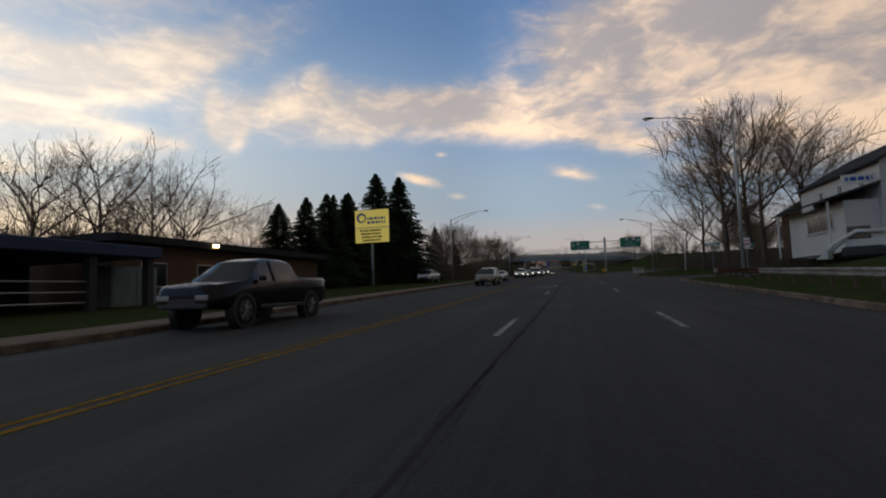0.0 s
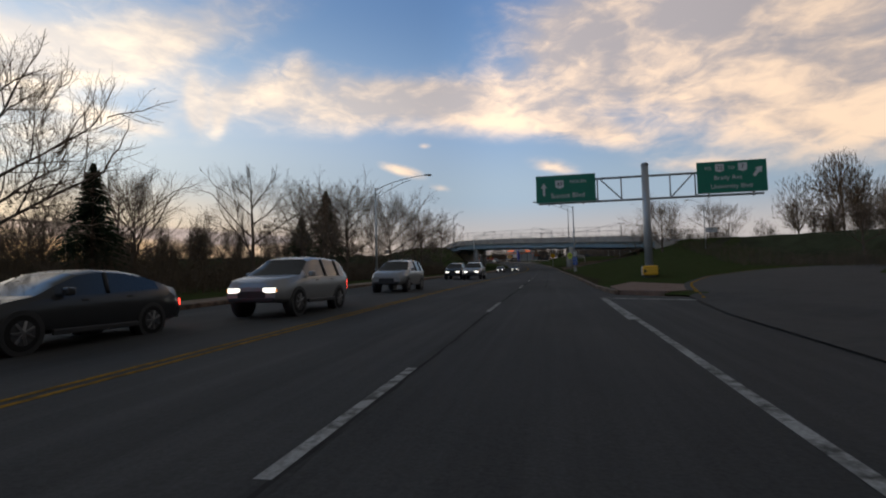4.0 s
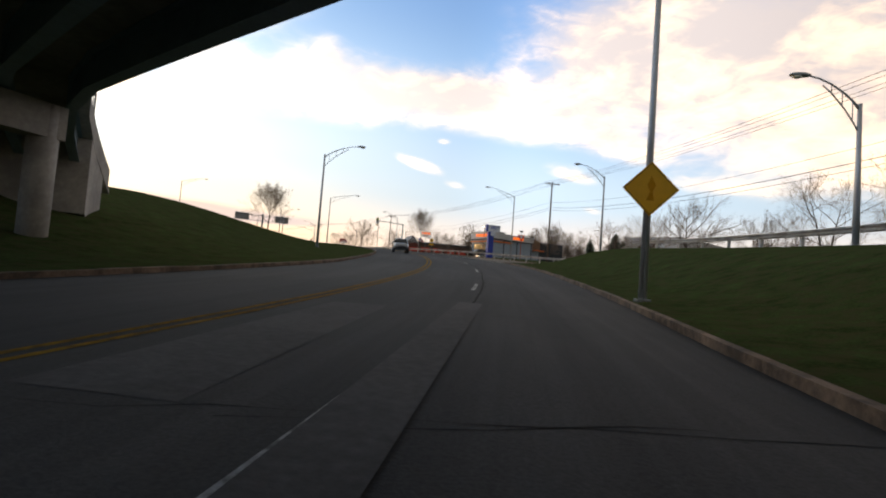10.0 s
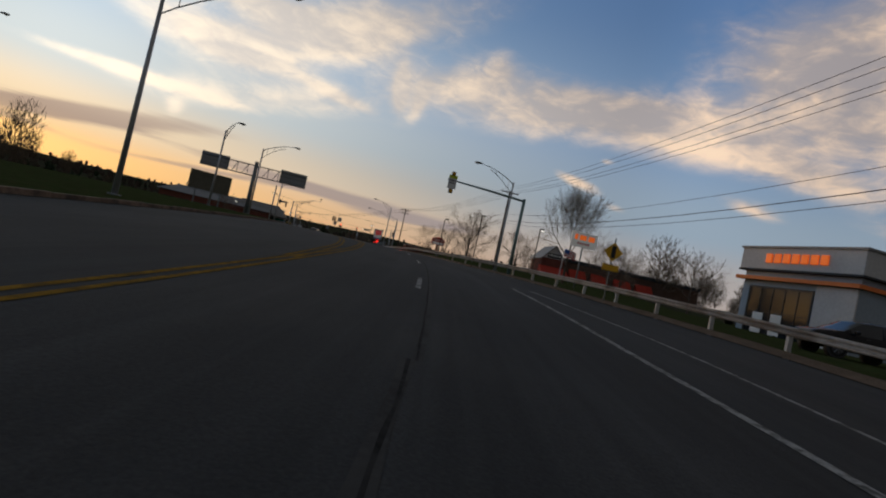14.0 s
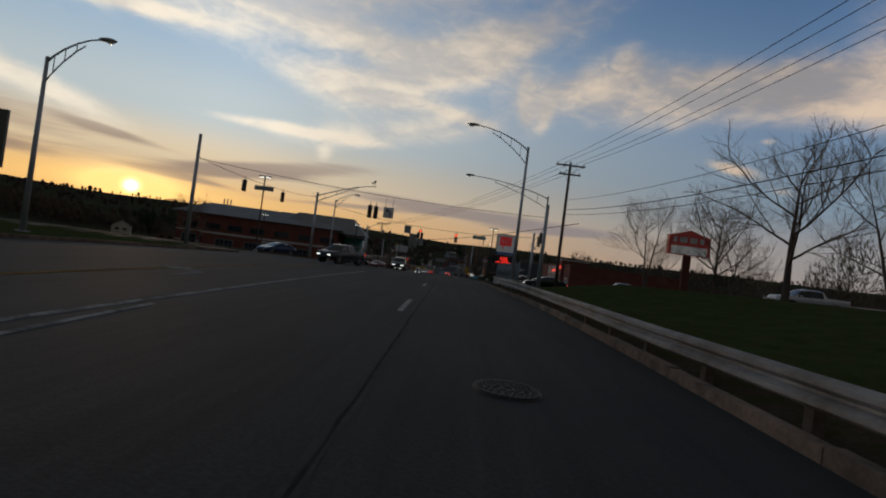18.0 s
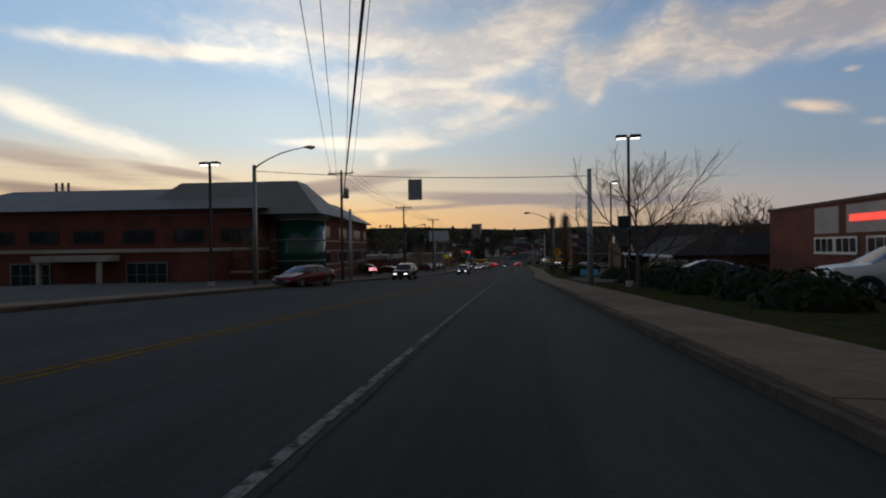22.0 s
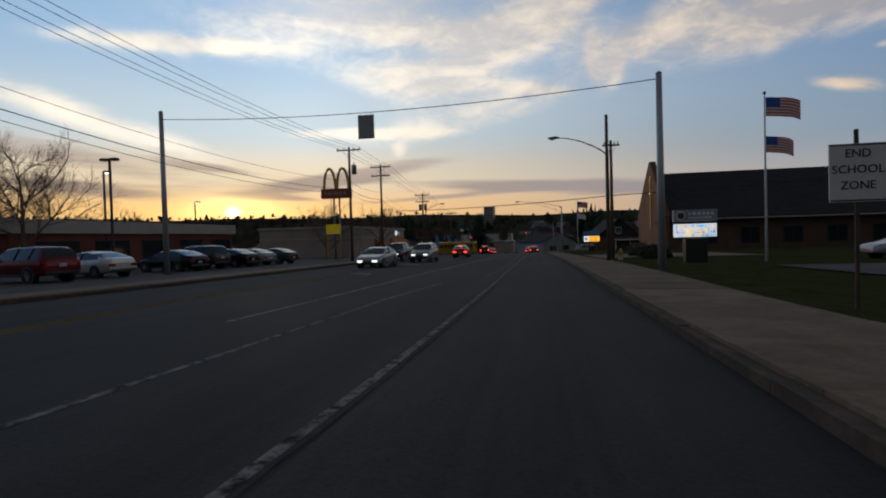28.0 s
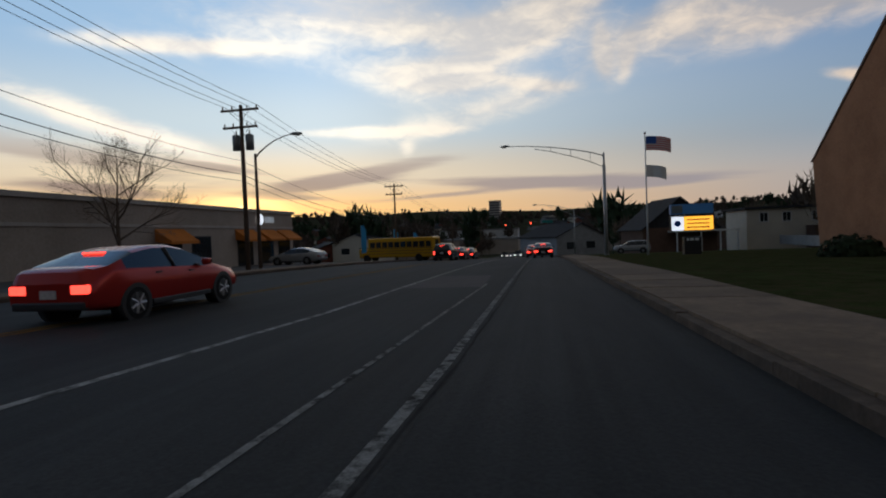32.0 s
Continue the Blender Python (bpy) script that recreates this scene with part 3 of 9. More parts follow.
# ---- ground: one sheet to the horizon ----
def nearest(x, y):
    out_s, out_d = np.empty(len(x)), np.empty(len(x))
    cs = np.arange(0, len(SS), 4)
    for a in range(0, len(x), 4000):
        dx, dy = x[a:a + 4000, None] - XX[None, cs], y[a:a + 4000, None] - YY[None, cs]
        k = cs[np.argmin(dx * dx + dy * dy, axis=1)]
        h = HH[k]
        ex, ey = x[a:a + 4000] - XX[k], y[a:a + 4000] - YY[k]
        out_s[a:a + 4000] = SS[k] + (-ex * np.sin(h) + ey * np.cos(h))
        h = np.interp(out_s[a:a + 4000], SS, HH)
        sx, sy = np.interp(out_s[a:a + 4000], SS, XX), np.interp(out_s[a:a + 4000], SS, YY)
        out_d[a:a + 4000] = (x[a:a + 4000] - sx) * np.cos(h) + (y[a:a + 4000] - sy) * np.sin(h)
    return out_s, out_d


def land(x, y):
    s, d = nearest(x, y)
    sc = np.clip(s, -150, 1400)
    ez = np.hypot(x - P(700, 0).x, y - P(700, 0).y)
    h = np.interp(sc, SS, ZZ) + rise(sc, d)
    h = h + 36 * smooth(ez, 900, 1900) * smooth(s, 900, 1500) + (20 + 6 * np.sin(x / 140.0) + 5 * np.sin(y / 105.0 + x / 260.0)) * smooth(ez, 700, 2000)
    return h - 0.45 * (np.abs(d) < 30) * (s < 1000) - 0.12, s, d


def axis_steps(lo, hi, fine_lo, fine_hi, step):
    mid = list(np.arange(fine_lo, fine_hi + 1, step))
    left, right, w = [], [], step
    v = fine_lo
    while v > lo:
        w *= 1.35
        v -= w
        left.append(v)
    w, v = step, mid[-1]
    while v < hi:
        w *= 1.35
        v += w
        right.append(v)
    return np.array(left[::-1] + mid + right)


gx, gy = axis_steps(-4200, 4200, -420, 110, 4.0), axis_steps(-4200, 4200, -60, 780, 4.0)
mx, my = np.meshgrid(gx, gy)
fx, fy = mx.ravel(), my.ravel()
gz, _s, _d = land(fx, fy)
nx, ny = len(gx), len(gy)
idx = np.arange(nx * ny).reshape(ny, nx)
quads = np.stack([idx[:-1, :-1], idx[:-1, 1:], idx[1:, 1:], idx[1:, :-1]], -1).reshape(-1, 4)
gm = bpy.data.meshes.new("ground")
gm.from_pydata(np.stack([fx, fy, gz], 1).tolist(), [], quads.tolist())
gm.materials.append(far_ground)
gm.polygons.foreach_set("use_smooth", [True] * len(gm.polygons))
tagged(new("ground", gm), "rolling brown and dull green land under town and road", "ground", kind="structure")


def side_sheet(name, material, label, category, s0, s1, inner, outer, n=10, step=3.0, lift=0.0, kind="structure", power=1.6):
    """Land beside the road, from one offset to another, following its height."""
    ks = np.arange(s0, s1 + 0.1, step)
    verts, faces = [], []
    for s in ks:
        a, b = inner(s), outer(s)
        for k in range(n + 1):
            d = a + (b - a) * (k / n) ** power
            verts.append(P(s, d, G(s, d) + lift))
    for i in range(len(ks) - 1):
        for k in range(n):
            q = i * (n + 1) + k
            faces.append((q, q + 1, q + n + 2, q + n + 1))
    me = bpy.data.meshes.new(name)
    me.from_pydata([tuple(v) for v in verts], [], faces)
    me.materials.append(material)
    me.polygons.foreach_set("use_smooth", [True] * len(me.polygons))
    return tagged(new(name, me), label, category, kind=kind)


kr, kl = (lambda s: float(lay(s, KERB_R))), (lambda s: float(lay(s, KERB_L)))
side_sheet("verge_right", grass_mat, "short dull green grass verge with worn bare patches", "grass", -100, 470, lambda s: kr(s) + 0.16, lambda s: kr(s) + 34, 14)
side_sheet("verge_left", grass_mat, "short dull green grass bank beside the road", "grass", -100, 470, lambda s: kl(s) - 0.16, lambda s: kl(s) - 34, 14)
side_sheet("verge_far_right", lawn_mat, "mown lawn behind the pavement", "grass", 470, 760, lambda s: kr(s) + 0.16, lambda s: kr(s) + 40, 12)
side_sheet("verge_far_left", asphalt_old, "worn asphalt frontage beside the road", "pavement", 440, 760, lambda s: kl(s) - 0.16, lambda s: kl(s) - 45, 12)

side_sheet("verge_dirt", verge_dirt, "bare dark earth strip under the guard rail", "ground", 384, 449, lambda s: kr(s) + 0.17, lambda s: kr(s) + 2.6, 4, lift=0.02, power=1.0)
side_sheet("bridge_apron", gravel_dirt, "bare brown earth between kerb and bridge columns", "ground", 212, 243, lambda s: kr(s) + 0.17, lambda s: kr(s) + 5.5, 5, lift=0.02, power=1.0)
side_sheet("abutment_slope", gravel_dirt, "bare brown earth slope under the bridge", "ground", 216, 246, lambda s: kr(s) + 5.0 - 0.12 * abs(s - 231), lambda s: kr(s) + 26, 9, lift=0.025, power=1.0)
side_sheet("verge_worn", verge_dirt, "worn leaf-strewn earth behind the kerb", "ground", 117, 212, lambda s: kr(s) + 0.17, lambda s: kr(s) + 0.18 + (0.75 + 0.2 * math.sin(s * 0.31) + 0.1 * math.sin(s * 1.1)) * min(1.0, (s - 117) / 10), 3, step=1.0, lift=0.015, power=1.0)
side_sheet("rail_strip", gravel_dirt, "bare gravelly strip between ramp and guard rail", "ground", 302, 374, lambda s: kr(s) + 0.02, lambda s: kr(s) + 1.3 + 0.2 * math.sin(s * 0.9), 3, lift=0.02, power=1.0)
# ---- road ----
def road_sheet(s0, s1, material):
    """The carriageway, with the offset from its line and the distance along it as texture coordinates."""
    bm = ST(s0, s1, lambda s: kl(s) - 0.02, lambda s: kr(s) + 0.02, 2.0, 0.0)
    uv = bm.loops.layers.uv.new("lane")
    n = int(math.ceil((s1 - s0) / 2.0))
    bm.verts.index_update()
    for f in bm.faces:
        for lo in f.loops:
            s = s0 + (s1 - s0) * (lo.vert.index // 2) / n
            lo[uv].uv = (kr(s) + 0.02 if lo.vert.index % 2 else kl(s) - 0.02, s)
    return part("road", bm, material)


road = road_sheet(-140, 300, asphalt)
tagged(road_sheet(300, 1300, asphalt_dark), "darker asphalt road through the town, dimmer light put into its colour", "road", kind="structure")
tagged(road, "dark grey worn asphalt road with cracks and patches", "road", kind="structure")


def kerb_run(side, s0, s1, step=3.05):
    root = thing("kerb", Matrix(), "weathered reddish brown concrete kerb in long pieces", "kerb", kind="structure")
    f, k = (kr, 1) if side > 0 else (kl, -1)
    s = s0
    while s < s1 - 0.1:
        e = min(s + step, s1)
        a, b = (lambda q: f(q)) , (lambda q: f(q) + k * 0.17)
        if k < 0:
            a, b = b, a
        part("kerb_piece", ST(s + 0.008, e - 0.008, a, b, 1.6, (0.15 if s < 465 else 0.12) + 0.012 * math.sin(s * 5.1), 0.3), kerb_stone if s < 465 else kerb_dark, root)
        s = e
    return root


def line(name, s0, s1, pairs, off, width, material, label):
    f = (lambda s: float(lay(s, pairs)) + off)
    return tagged(part(name, ST(s0, s1, lambda s: f(s) - width / 2, lambda s: f(s) + width / 2, 2.0, 0.005), material), label, "road marking", kind="structure")


for o in (-0.13, 0.13):
    line("yellow_line", -100, 395, YELLOW, o, 0.11, paint_yellow, "worn double yellow centre line")
    line("yellow_line", 338, 392, [(338, -3.5), (350.7, -4.25), (364.6, -5.55), (380, -7.2), (392, -8.6)], o, 0.10, paint_yellow, "worn double yellow line round a painted median")
    line("yellow_line", 455, 900, YELLOW, o, 0.10, paint_yellow, "worn double yellow centre line")


kerb_run(1, -20, 43), kerb_run(1, 60.2, 92, 1.8), kerb_run(1, 112.2, 296.2), kerb_run(-1, -20, 300), kerb_run(1, 470, 700), kerb_run(1, 462, 470, 1.0), kerb_run(-1, 300, 440), kerb_run(1, 372, 449)

# lane dashes
for s in (-14.5, -2.4, 9.6, 26.2, 38.7, 57, 69, 82, 94, 105.2, 119.2, 130.5, 138.5, 149.6, 160.5, 197, 210, 227, 241.5, 256, 269.4, 283, 296.5, 310.2, 323.5, 337, 350.3, 363.5, 377, 390.5, 415.5, 427):
    line("lane_dash", s, s + 3.5, LANE, 0, 0.13, paint_white, "worn white lane dash on asphalt")["group"] = "lane dashes"
for s in (-2, 10.6, 27, 43, 55, 66):
    line("lane_dash", s, s + 3.6, [(-150, 1.86), (200, 1.86)], 0, 0.13, paint_white, "worn white lane dash on asphalt")["group"] = "lane dashes"
line("edge_line", 74, 104, [(0, 1.8), (200, 1.8)], 0, 0.14, paint_white, "solid white exit lane line")
line("edge_line", 294, 346, [(294, 4.7), (303, 4.5), (313, 4.3), (326, 4.2), (334, 3.9), (345, 3.8), (352, 3.8)], 0, 0.17, paint_white, "white edge line of the joining ramp")
line("edge_line", 317.5, 347, [(317.5, 6.0), (320, 6.9), (324, 6.4), (330, 6.0), (336, 5.9), (345, 5.0), (358, 3.9)], 0, 0.13, paint_white, "white taper line of the joining ramp")
tagged(part("traffic_island", ST(295.6, 318, lambda s: float(lay(s, [(295.6, 5.3), (306, 5.15), (318, 5.5)])) + 0.05 * math.sin(s * 1.7), lambda s: float(lay(s, [(295.6, 5.8), (297, 7.2), (300, 9.4), (302.5, 11.2), (304, 11.4), (309, 9.6), (314, 8.0), (317, 6.7), (318, 6.0)])), 0.5, 0.09, 0.2), ramp_old), "pale worn concrete island beside the joining ramp", "traffic island", kind="structure")
line("lane_line", 470, 900, LANE, 0, 0.11, paint_worn, "worn solid white lane line over a tarred joint")
line("turn_line", 385, 437, [(385, -3.4), (402, -4.6), (437, -5.6)], 0, 0.15, paint_white, "solid white turn lane line")
line("turn_line", 385, 412, [(385, -2.9), (402, -3.6), (412, -4.6)], 0, 0.11, paint_white, "thin white taper line")
line("turn_line", 572, 594, [(572, -3.4), (588, -3.3), (594, -2.85)], 0, 0.11, paint_worn, "worn white turn lane line")
line("turn_line", 597, 642, [(597, -1.55), (608, -1.12), (626, -1.27), (642, -1.0)], 0, 0.07, paint_worn, "faded older lane line beside the newer one")
line("lane_dash", 513, 517.8, [(513, -3.58), (518, -3.66)], 0, 0.12, paint_worn, "worn white lane dash on asphalt")
line("lane_dash", 625.6, 628.8, [(625, -0.60), (629, -0.49)], 0, 0.2, paint_white, "broad white lane dash over the seam")
line("turn_line", 584, 690, [(584, -5.2), (600, -5.1), (612, -4.5), (625, -4.15), (636, -3.4), (690, -3.3)], 0, 0.13, paint_white, "solid white turn lane line")
line("yellow_line", 398, 440, [(398, -7.2), (440, -9.1)], 0, 0.14, paint_yellow, "worn yellow turn lane line")
# tarred joints that run beside the lane line: a broad dull band and a thin ragged seam on it
tar_band = mat("tar_band", (0.040, 0.039, 0.038), 0.92, 0, 1.5, 0.5, 0.4, second=(0.050, 0.049, 0.047))


def ragged(s0, s1, pairs, off, w, material, label, seed, step=0.5, lift=0.003):
    """A ribbon with ragged edges and a slightly wandering line."""
    rnd_ = random.Random(seed)
    n_ = int((s1 - s0) / step) + 2
    jl, jr, wd = ([rnd_.uniform(0.55, 1.45) for _ in range(n_)] for _ in range(3))
    wob = (lambda s: float(lay(s, pairs)) + off + 0.03 * math.sin(s * 0.23 + seed) + 0.03 * (wd[min(int((s - s0) / step), n_ - 1)] - 1))
    bm = ST(s0, s1, lambda s: wob(s) - w / 2 * jl[min(int((s - s0) / step), n_ - 1)], lambda s: wob(s) + w / 2 * jr[min(int((s - s0) / step), n_ - 1)], step, lift)
    return tagged(part("tar_joint", bm, material), label, "road seam", kind="structure")


for k, (s0, s1, off, w) in enumerate([(-20, 60, 0.45, 0.05), (60, 140, 0.06, 0.05), (140, 205, 0.04, 0.055), (205, 262, 0.24, 0.06), (262, 330, 0.20, 0.04), (330, 402, 0.28, 0.03), (402, 452, 0.35, 0.03), (470, 560, 0.13, 0.03), (560, 690, 0.12, 0.03)]):
    ragged(s0, s1, LANE, off, w * 3.6, tar_band, "dull dark band of old tar beside the lane line", 40 + k, 0.7, 0.0025)
    ragged(s0, s1, LANE, off, w, tar, "black ragged tar seam beside the lane line", 60 + k)
MID_CRACK = [(100, -0.4), (146, -0.28), (208, -0.10), (250, 0.0), (300, 0.6)]
for k, (s0, s1) in enumerate(((118, 137), (141, 152), (158, 176), (190, 196), (203, 236))):
    ragged(s0, s1, MID_CRACK, 0.0, 0.035, tar, "black ragged crack along the middle of the lane", 90 + k, 0.35)
for k in range(22):
    rnd = random.Random(k)
    s0, d0 = rnd.uniform(225, 300) if k < 12 else rnd.uniform(480, 620), rnd.uniform(-0.9, 2.2)
    bm = bmesh.new()
    n, prev = 9, None
    cross = k < 12 or rnd.random() < 0.8
    for i in range(n):
        s, d = (s0 + i * 0.12 + rnd.uniform(-.1, .1), d0 - 2.5 + i * 0.6) if cross else (s0 + i * 1.3, d0 + rnd.uniform(-.12, .12))
        w = rnd.uniform(0.004, 0.013)
        row = (bm.verts.new(P(s - (w if cross else 0), d - (0 if cross else w), 0.003)), bm.verts.new(P(s + (w if cross else 0), d + (0 if cross else w), 0.003)))
        if prev:
            bm.faces.new((prev[0], prev[1], row[1], row[0]))
        prev = row
    tagged(part("road_crack", bm, tar), "thin black ragged crack in the asphalt", "crack", kind="structure")

# ---- bridge ----
BRIDGE_DIR = (P(244, -18.1) - P(225, 6.3)).normalized()
BRIDGE_DIR.z = 0
BRIDGE_DIR.normalize()
BO = P(225, 6.3)
ACROSS = Vector((-BRIDGE_DIR.y, BRIDGE_DIR.x, 0))
if ACROSS.y < 0:
    ACROSS = -ACROSS
BEND = 36.6        # from here on the bridge curves away and down to its far bank


def bz(u):
    return 13.0 + 0.0568 * u - 0.00084 * max(u - 14, 0.0) ** 2 - 0.0118 * max(u - BEND, 0.0) ** 2


def bp(u, v, z):
    """u along the bridge from its near right pier, v across it, z over the girders' underside."""
    w = max(u - BEND, 0.0)
    d = (BRIDGE_DIR + ACROSS * (0.0266 * w)).normalized()
    side = Vector((-d.y, d.x, 0))
    if side.dot(ACROSS) < 0:
        side = -side
    p = BO + BRIDGE_DIR * u + ACROSS * (0.0133 * w * w) + side * (v * (1 + 0.01305 * max(35.0 - u, 0.0)))
    return Vector((p.x, p.y, bz(u) + z))


def bridge_bar(u0, u1, v0, v1, z0, z1, n=16):
    bm = bmesh.new()
    prev = None
    for k in range(n + 1):
        u = u0 + (u1 - u0) * k / n
        row = [bm.verts.new(bp(u, v, z)) for v, z in ((v0, z0), (v1, z0), (v1, z1), (v0, z1))]
        if prev:
            for i in range(4):
                bm.faces.new((prev[i], prev[(i + 1) % 4], row[(i + 1) % 4], row[i]))
        else:
            bm.faces.new(row[::-1])
        prev = row
    bm.faces.new(prev)
    bmesh.ops.recalc_face_normals(bm, faces=bm.faces)
    return bm


U0, U1, BW = -22.5, 47.5, 10.83
bridge = thing("road_bridge", Matrix(), "concrete road bridge on blue-grey steel girders over the road", "bridge", kind="structure")
part("deck", bridge_bar(U0, U1, -0.35, BW + 0.35, 1.28, 1.58), concrete_bridge, bridge)
for k in range(6):
    v = 0.15 + k * (BW - 0.3) / 5
    part("girder", bridge_bar(U0, U1, v - 0.02, v + 0.02, 0.03, 1.28), girder_blue, bridge, "blue-grey painted steel girder")
    part("girder_flange", bridge_bar(U0, U1, v - 0.2, v + 0.2, 0.0, 0.035), girder_blue, bridge)
    part("girder_flange", bridge_bar(U0, U1, v - 0.2, v + 0.2, 1.235, 1.275), girder_blue, bridge)
for v0 in (-0.38, BW + 0.08):
    u = U0
    while u < U1 + 6:
        e = min(u + 5.9, U1 + 6.0)
        part("parapet", bridge_bar(u + 0.012, e - 0.012, v0, v0 + 0.32, 1.40, 2.62, 3), concrete_bridge, bridge)
        u = e
    part("parapet_lip", bridge_bar(U0, U1 + 6, v0 - 0.07 if v0 < 0 else v0 + 0.02, v0 + 0.30 if v0 < 0 else v0 + 0.39, 1.24, 1.44), concrete_bridge, bridge)
fence = thing("bridge_fence", Matrix(), "tall chain-link fence with steel posts on the bridge", "fence")
for v in (-0.22, BW + 0.24):
    for k in range(22):
        u = -21.6 + k * 3.34
        part("post", TB([bp(u, v, 2.60), bp(u, v, 4.95)], 0.04, 6), steel_dark, fence)
    for z in (2.74, 3.95, 4.92):
        part("fence_rail", TB([bp(-21.6 + i * 2.5, v, z) for i in range(29)], 0.025, 5), steel_dark, fence)
    bm = bmesh.new()
    for k in range(0, 350):
        for dz in (1, -1):
            u = -21.6 + k * 0.2
            a, b = bp(u, v, 2.7 if dz > 0 else 4.9), bp(min(u + 2.2, 48.5), v, 4.9 if dz > 0 else 2.7)
            tube(bm, [a, b], 0.0028, 3, False)
    part("chain_link_mesh", bm, steel, fence)["kind"] = "stuff"
for rows_, label in (([(224.6, 6.35), (230.4, 6.3), (236.9, 6.6)], "right"), ([(246.2, -19.1), (251.3, -17.9), (257.2, -17.1)], "left")):
    pier = thing("bridge_pier", Matrix(), "three round concrete columns under a concrete cap beam", "bridge pier", "bridge piers", "structure")
    tops = []
    for (s, d) in rows_:
        base = P(s, d, -0.6)
        top = bz((base - BO).dot(BRIDGE_DIR)) + (0.12 if d > 0 else -0.12)
        tops.append(Vector((base.x, base.y, top)))
        part("column", TB([base, (base.x, base.y, top - 0.02)], 0.50, 24), concrete_bridge, pier)
    bm = bmesh.new()
    axis = (tops[-1] - tops[0])
    axis.normalize()
    side = Vector((-axis.y, axis.x, 0)).normalized() * 0.47
    a, b = tops[0] - axis * 0.35, tops[-1] + axis * 0.5
    vs = [bm.verts.new(p + o + Vector((0, 0, z))) for p in (a, b) for o, z in ((-side, -1.25), (side, -1.25), (side, 0), (-side, 0))]
    for f in ((0, 1, 2, 3), (7, 6, 5, 4), (0, 4, 5, 1), (1, 5, 6, 2), (2, 6, 7, 3), (3, 7, 4, 0)):
        bm.faces.new([vs[i] for i in f])
    bmesh.ops.recalc_face_normals(bm, faces=bm.faces)
    part("cap_beam", bm, concrete_bridge, pier)
for u0, u1, nm in ((U0 - 4, U0 + 0.6, "abutment"), (U1 - 0.6, U1 + 4, "abutment")):
    tagged(part(nm, bridge_bar(u0, u1, -0.5, BW + 0.5, -2.5, 1.15, 3), concrete_bridge), "concrete abutment wall of the bridge", "bridge abutment", kind="structure")

# ---- street lamps ----
cobra = mat("lamp_head_grey", (0.30, 0.31, 0.31), 0.5, 0.4)
lens_mat = mat("lamp_lens", (0.75, 0.72, 0.62), 0.3)


def street_lamp(s, d, height, reach, h=None, truss=True, material=None, label="tapered grey metal street lamp with a truss arm", head_turn=0.0):
    """A pole with an arm that reaches across the road by reach metres (negative: to the left)."""
    material = material or steel
    r = thing("street_lamp", at(s, d, h, head_turn), label, "street lamp", "street lamps")
    k = 1 if reach > 0 else -1
    part("base_plate", BX(-0.2, 0.2, -0.2, 0.2, -0.1, 0.05, bevel=0.02), steel_dark, r)
    part("pole", TB([(0, 0, -0.3), (0, 0, height * 0.5), (0, 0, height)], [0.125, 0.10, 0.075], 12), material, r)
    reach = abs(reach)
    up = [(k * reach * q, 0, height - 0.25 + 1.25 * math.sin(q * 1.45) ** 0.8) for q in (0.0, 0.12, 0.3, 0.55, 0.8, 1.0)]
    part("arm", TB(up, [0.05, 0.045, 0.04, 0.036, 0.033, 0.03], 8), material, r)
    if truss:
        lo = [(k * reach * q, 0, height - 1.15 + 2.05 * math.sin(q * 1.45) ** 0.9) for q in (0.0, 0.12, 0.3, 0.55, 0.72)]
        part("lower_arm", TB(lo, 0.03, 8), material, r)
        for q in (0.14, 0.34, 0.55):
            part("strut", TB([(k * reach * q, 0, height - 1.15 + 2.05 * math.sin(q * 1.45) ** 0.9), (k * reach * q, 0, height - 0.25 + 1.25 * math.sin(q * 1.45) ** 0.8)], 0.02, 6), material, r)
    hx, hz = k * (reach + 0.3), up[-1][2]
    bm = bmesh.new()
    bmesh.ops.create_uvsphere(bm, u_segments=14, v_segments=8, radius=1.0)
    for v in bm.verts:
        v.co = Vector((hx + v.co.x * 0.42, v.co.y * 0.17, hz + (v.co.z * 0.12 if v.co.z > 0 else v.co.z * 0.06)))
    hd = part("lamp_head", bm, cobra, r, "cobra-head lantern", smooth_faces=True)
    bm = bmesh.new()
    bmesh.ops.create_uvsphere(bm, u_segments=12, v_segments=6, radius=1.0)
    for v in bm.verts:
        v.co = Vector((hx + k * 0.12 + v.co.x * 0.2, v.co.y * 0.13, hz - 0.04 + v.co.z * 0.09))
    part("lens", bm, lens_mat, hd, "clear glass lens", smooth_faces=True)
    return r


street_lamp(39.6, 11.0, 10.8, -5.2)
street_lamp(82, -19.9, 10.1, 5.6)
street_lamp(104.9, 14.0, 9.3, -4.9)
street_lamp(178.3, 4.3, 10.7, -5.8)
street_lamp(140.8, -17.2, 9.4, 5.2)
street_lamp(212.6, -16.8, 8.3, 4.6)
street_lamp(255.3, 4.25, 11.2, -5.5)
street_lamp(288, -13.7, 8.6, 3.0)
street_lamp(347.0, -13.2, 9.0, 5.0), street_lamp(379, -20, 7.7, 1.0), street_lamp(388.5, -18, 7.9, 3.4)
street_lamp(319.5, 13.8, 10.3, -4.3)
street_lamp(291.5, 14.4, 8.3, -2.6)
street_lamp(259.7, 13.2, 5.4, -1.9)
street_lamp(372.6, 8.3, 8.6, -3.4)
street_lamp(437.5, 3.8, 9.2, -3.4)
street_lamp(426, -18.6, 7.6, 2.2)

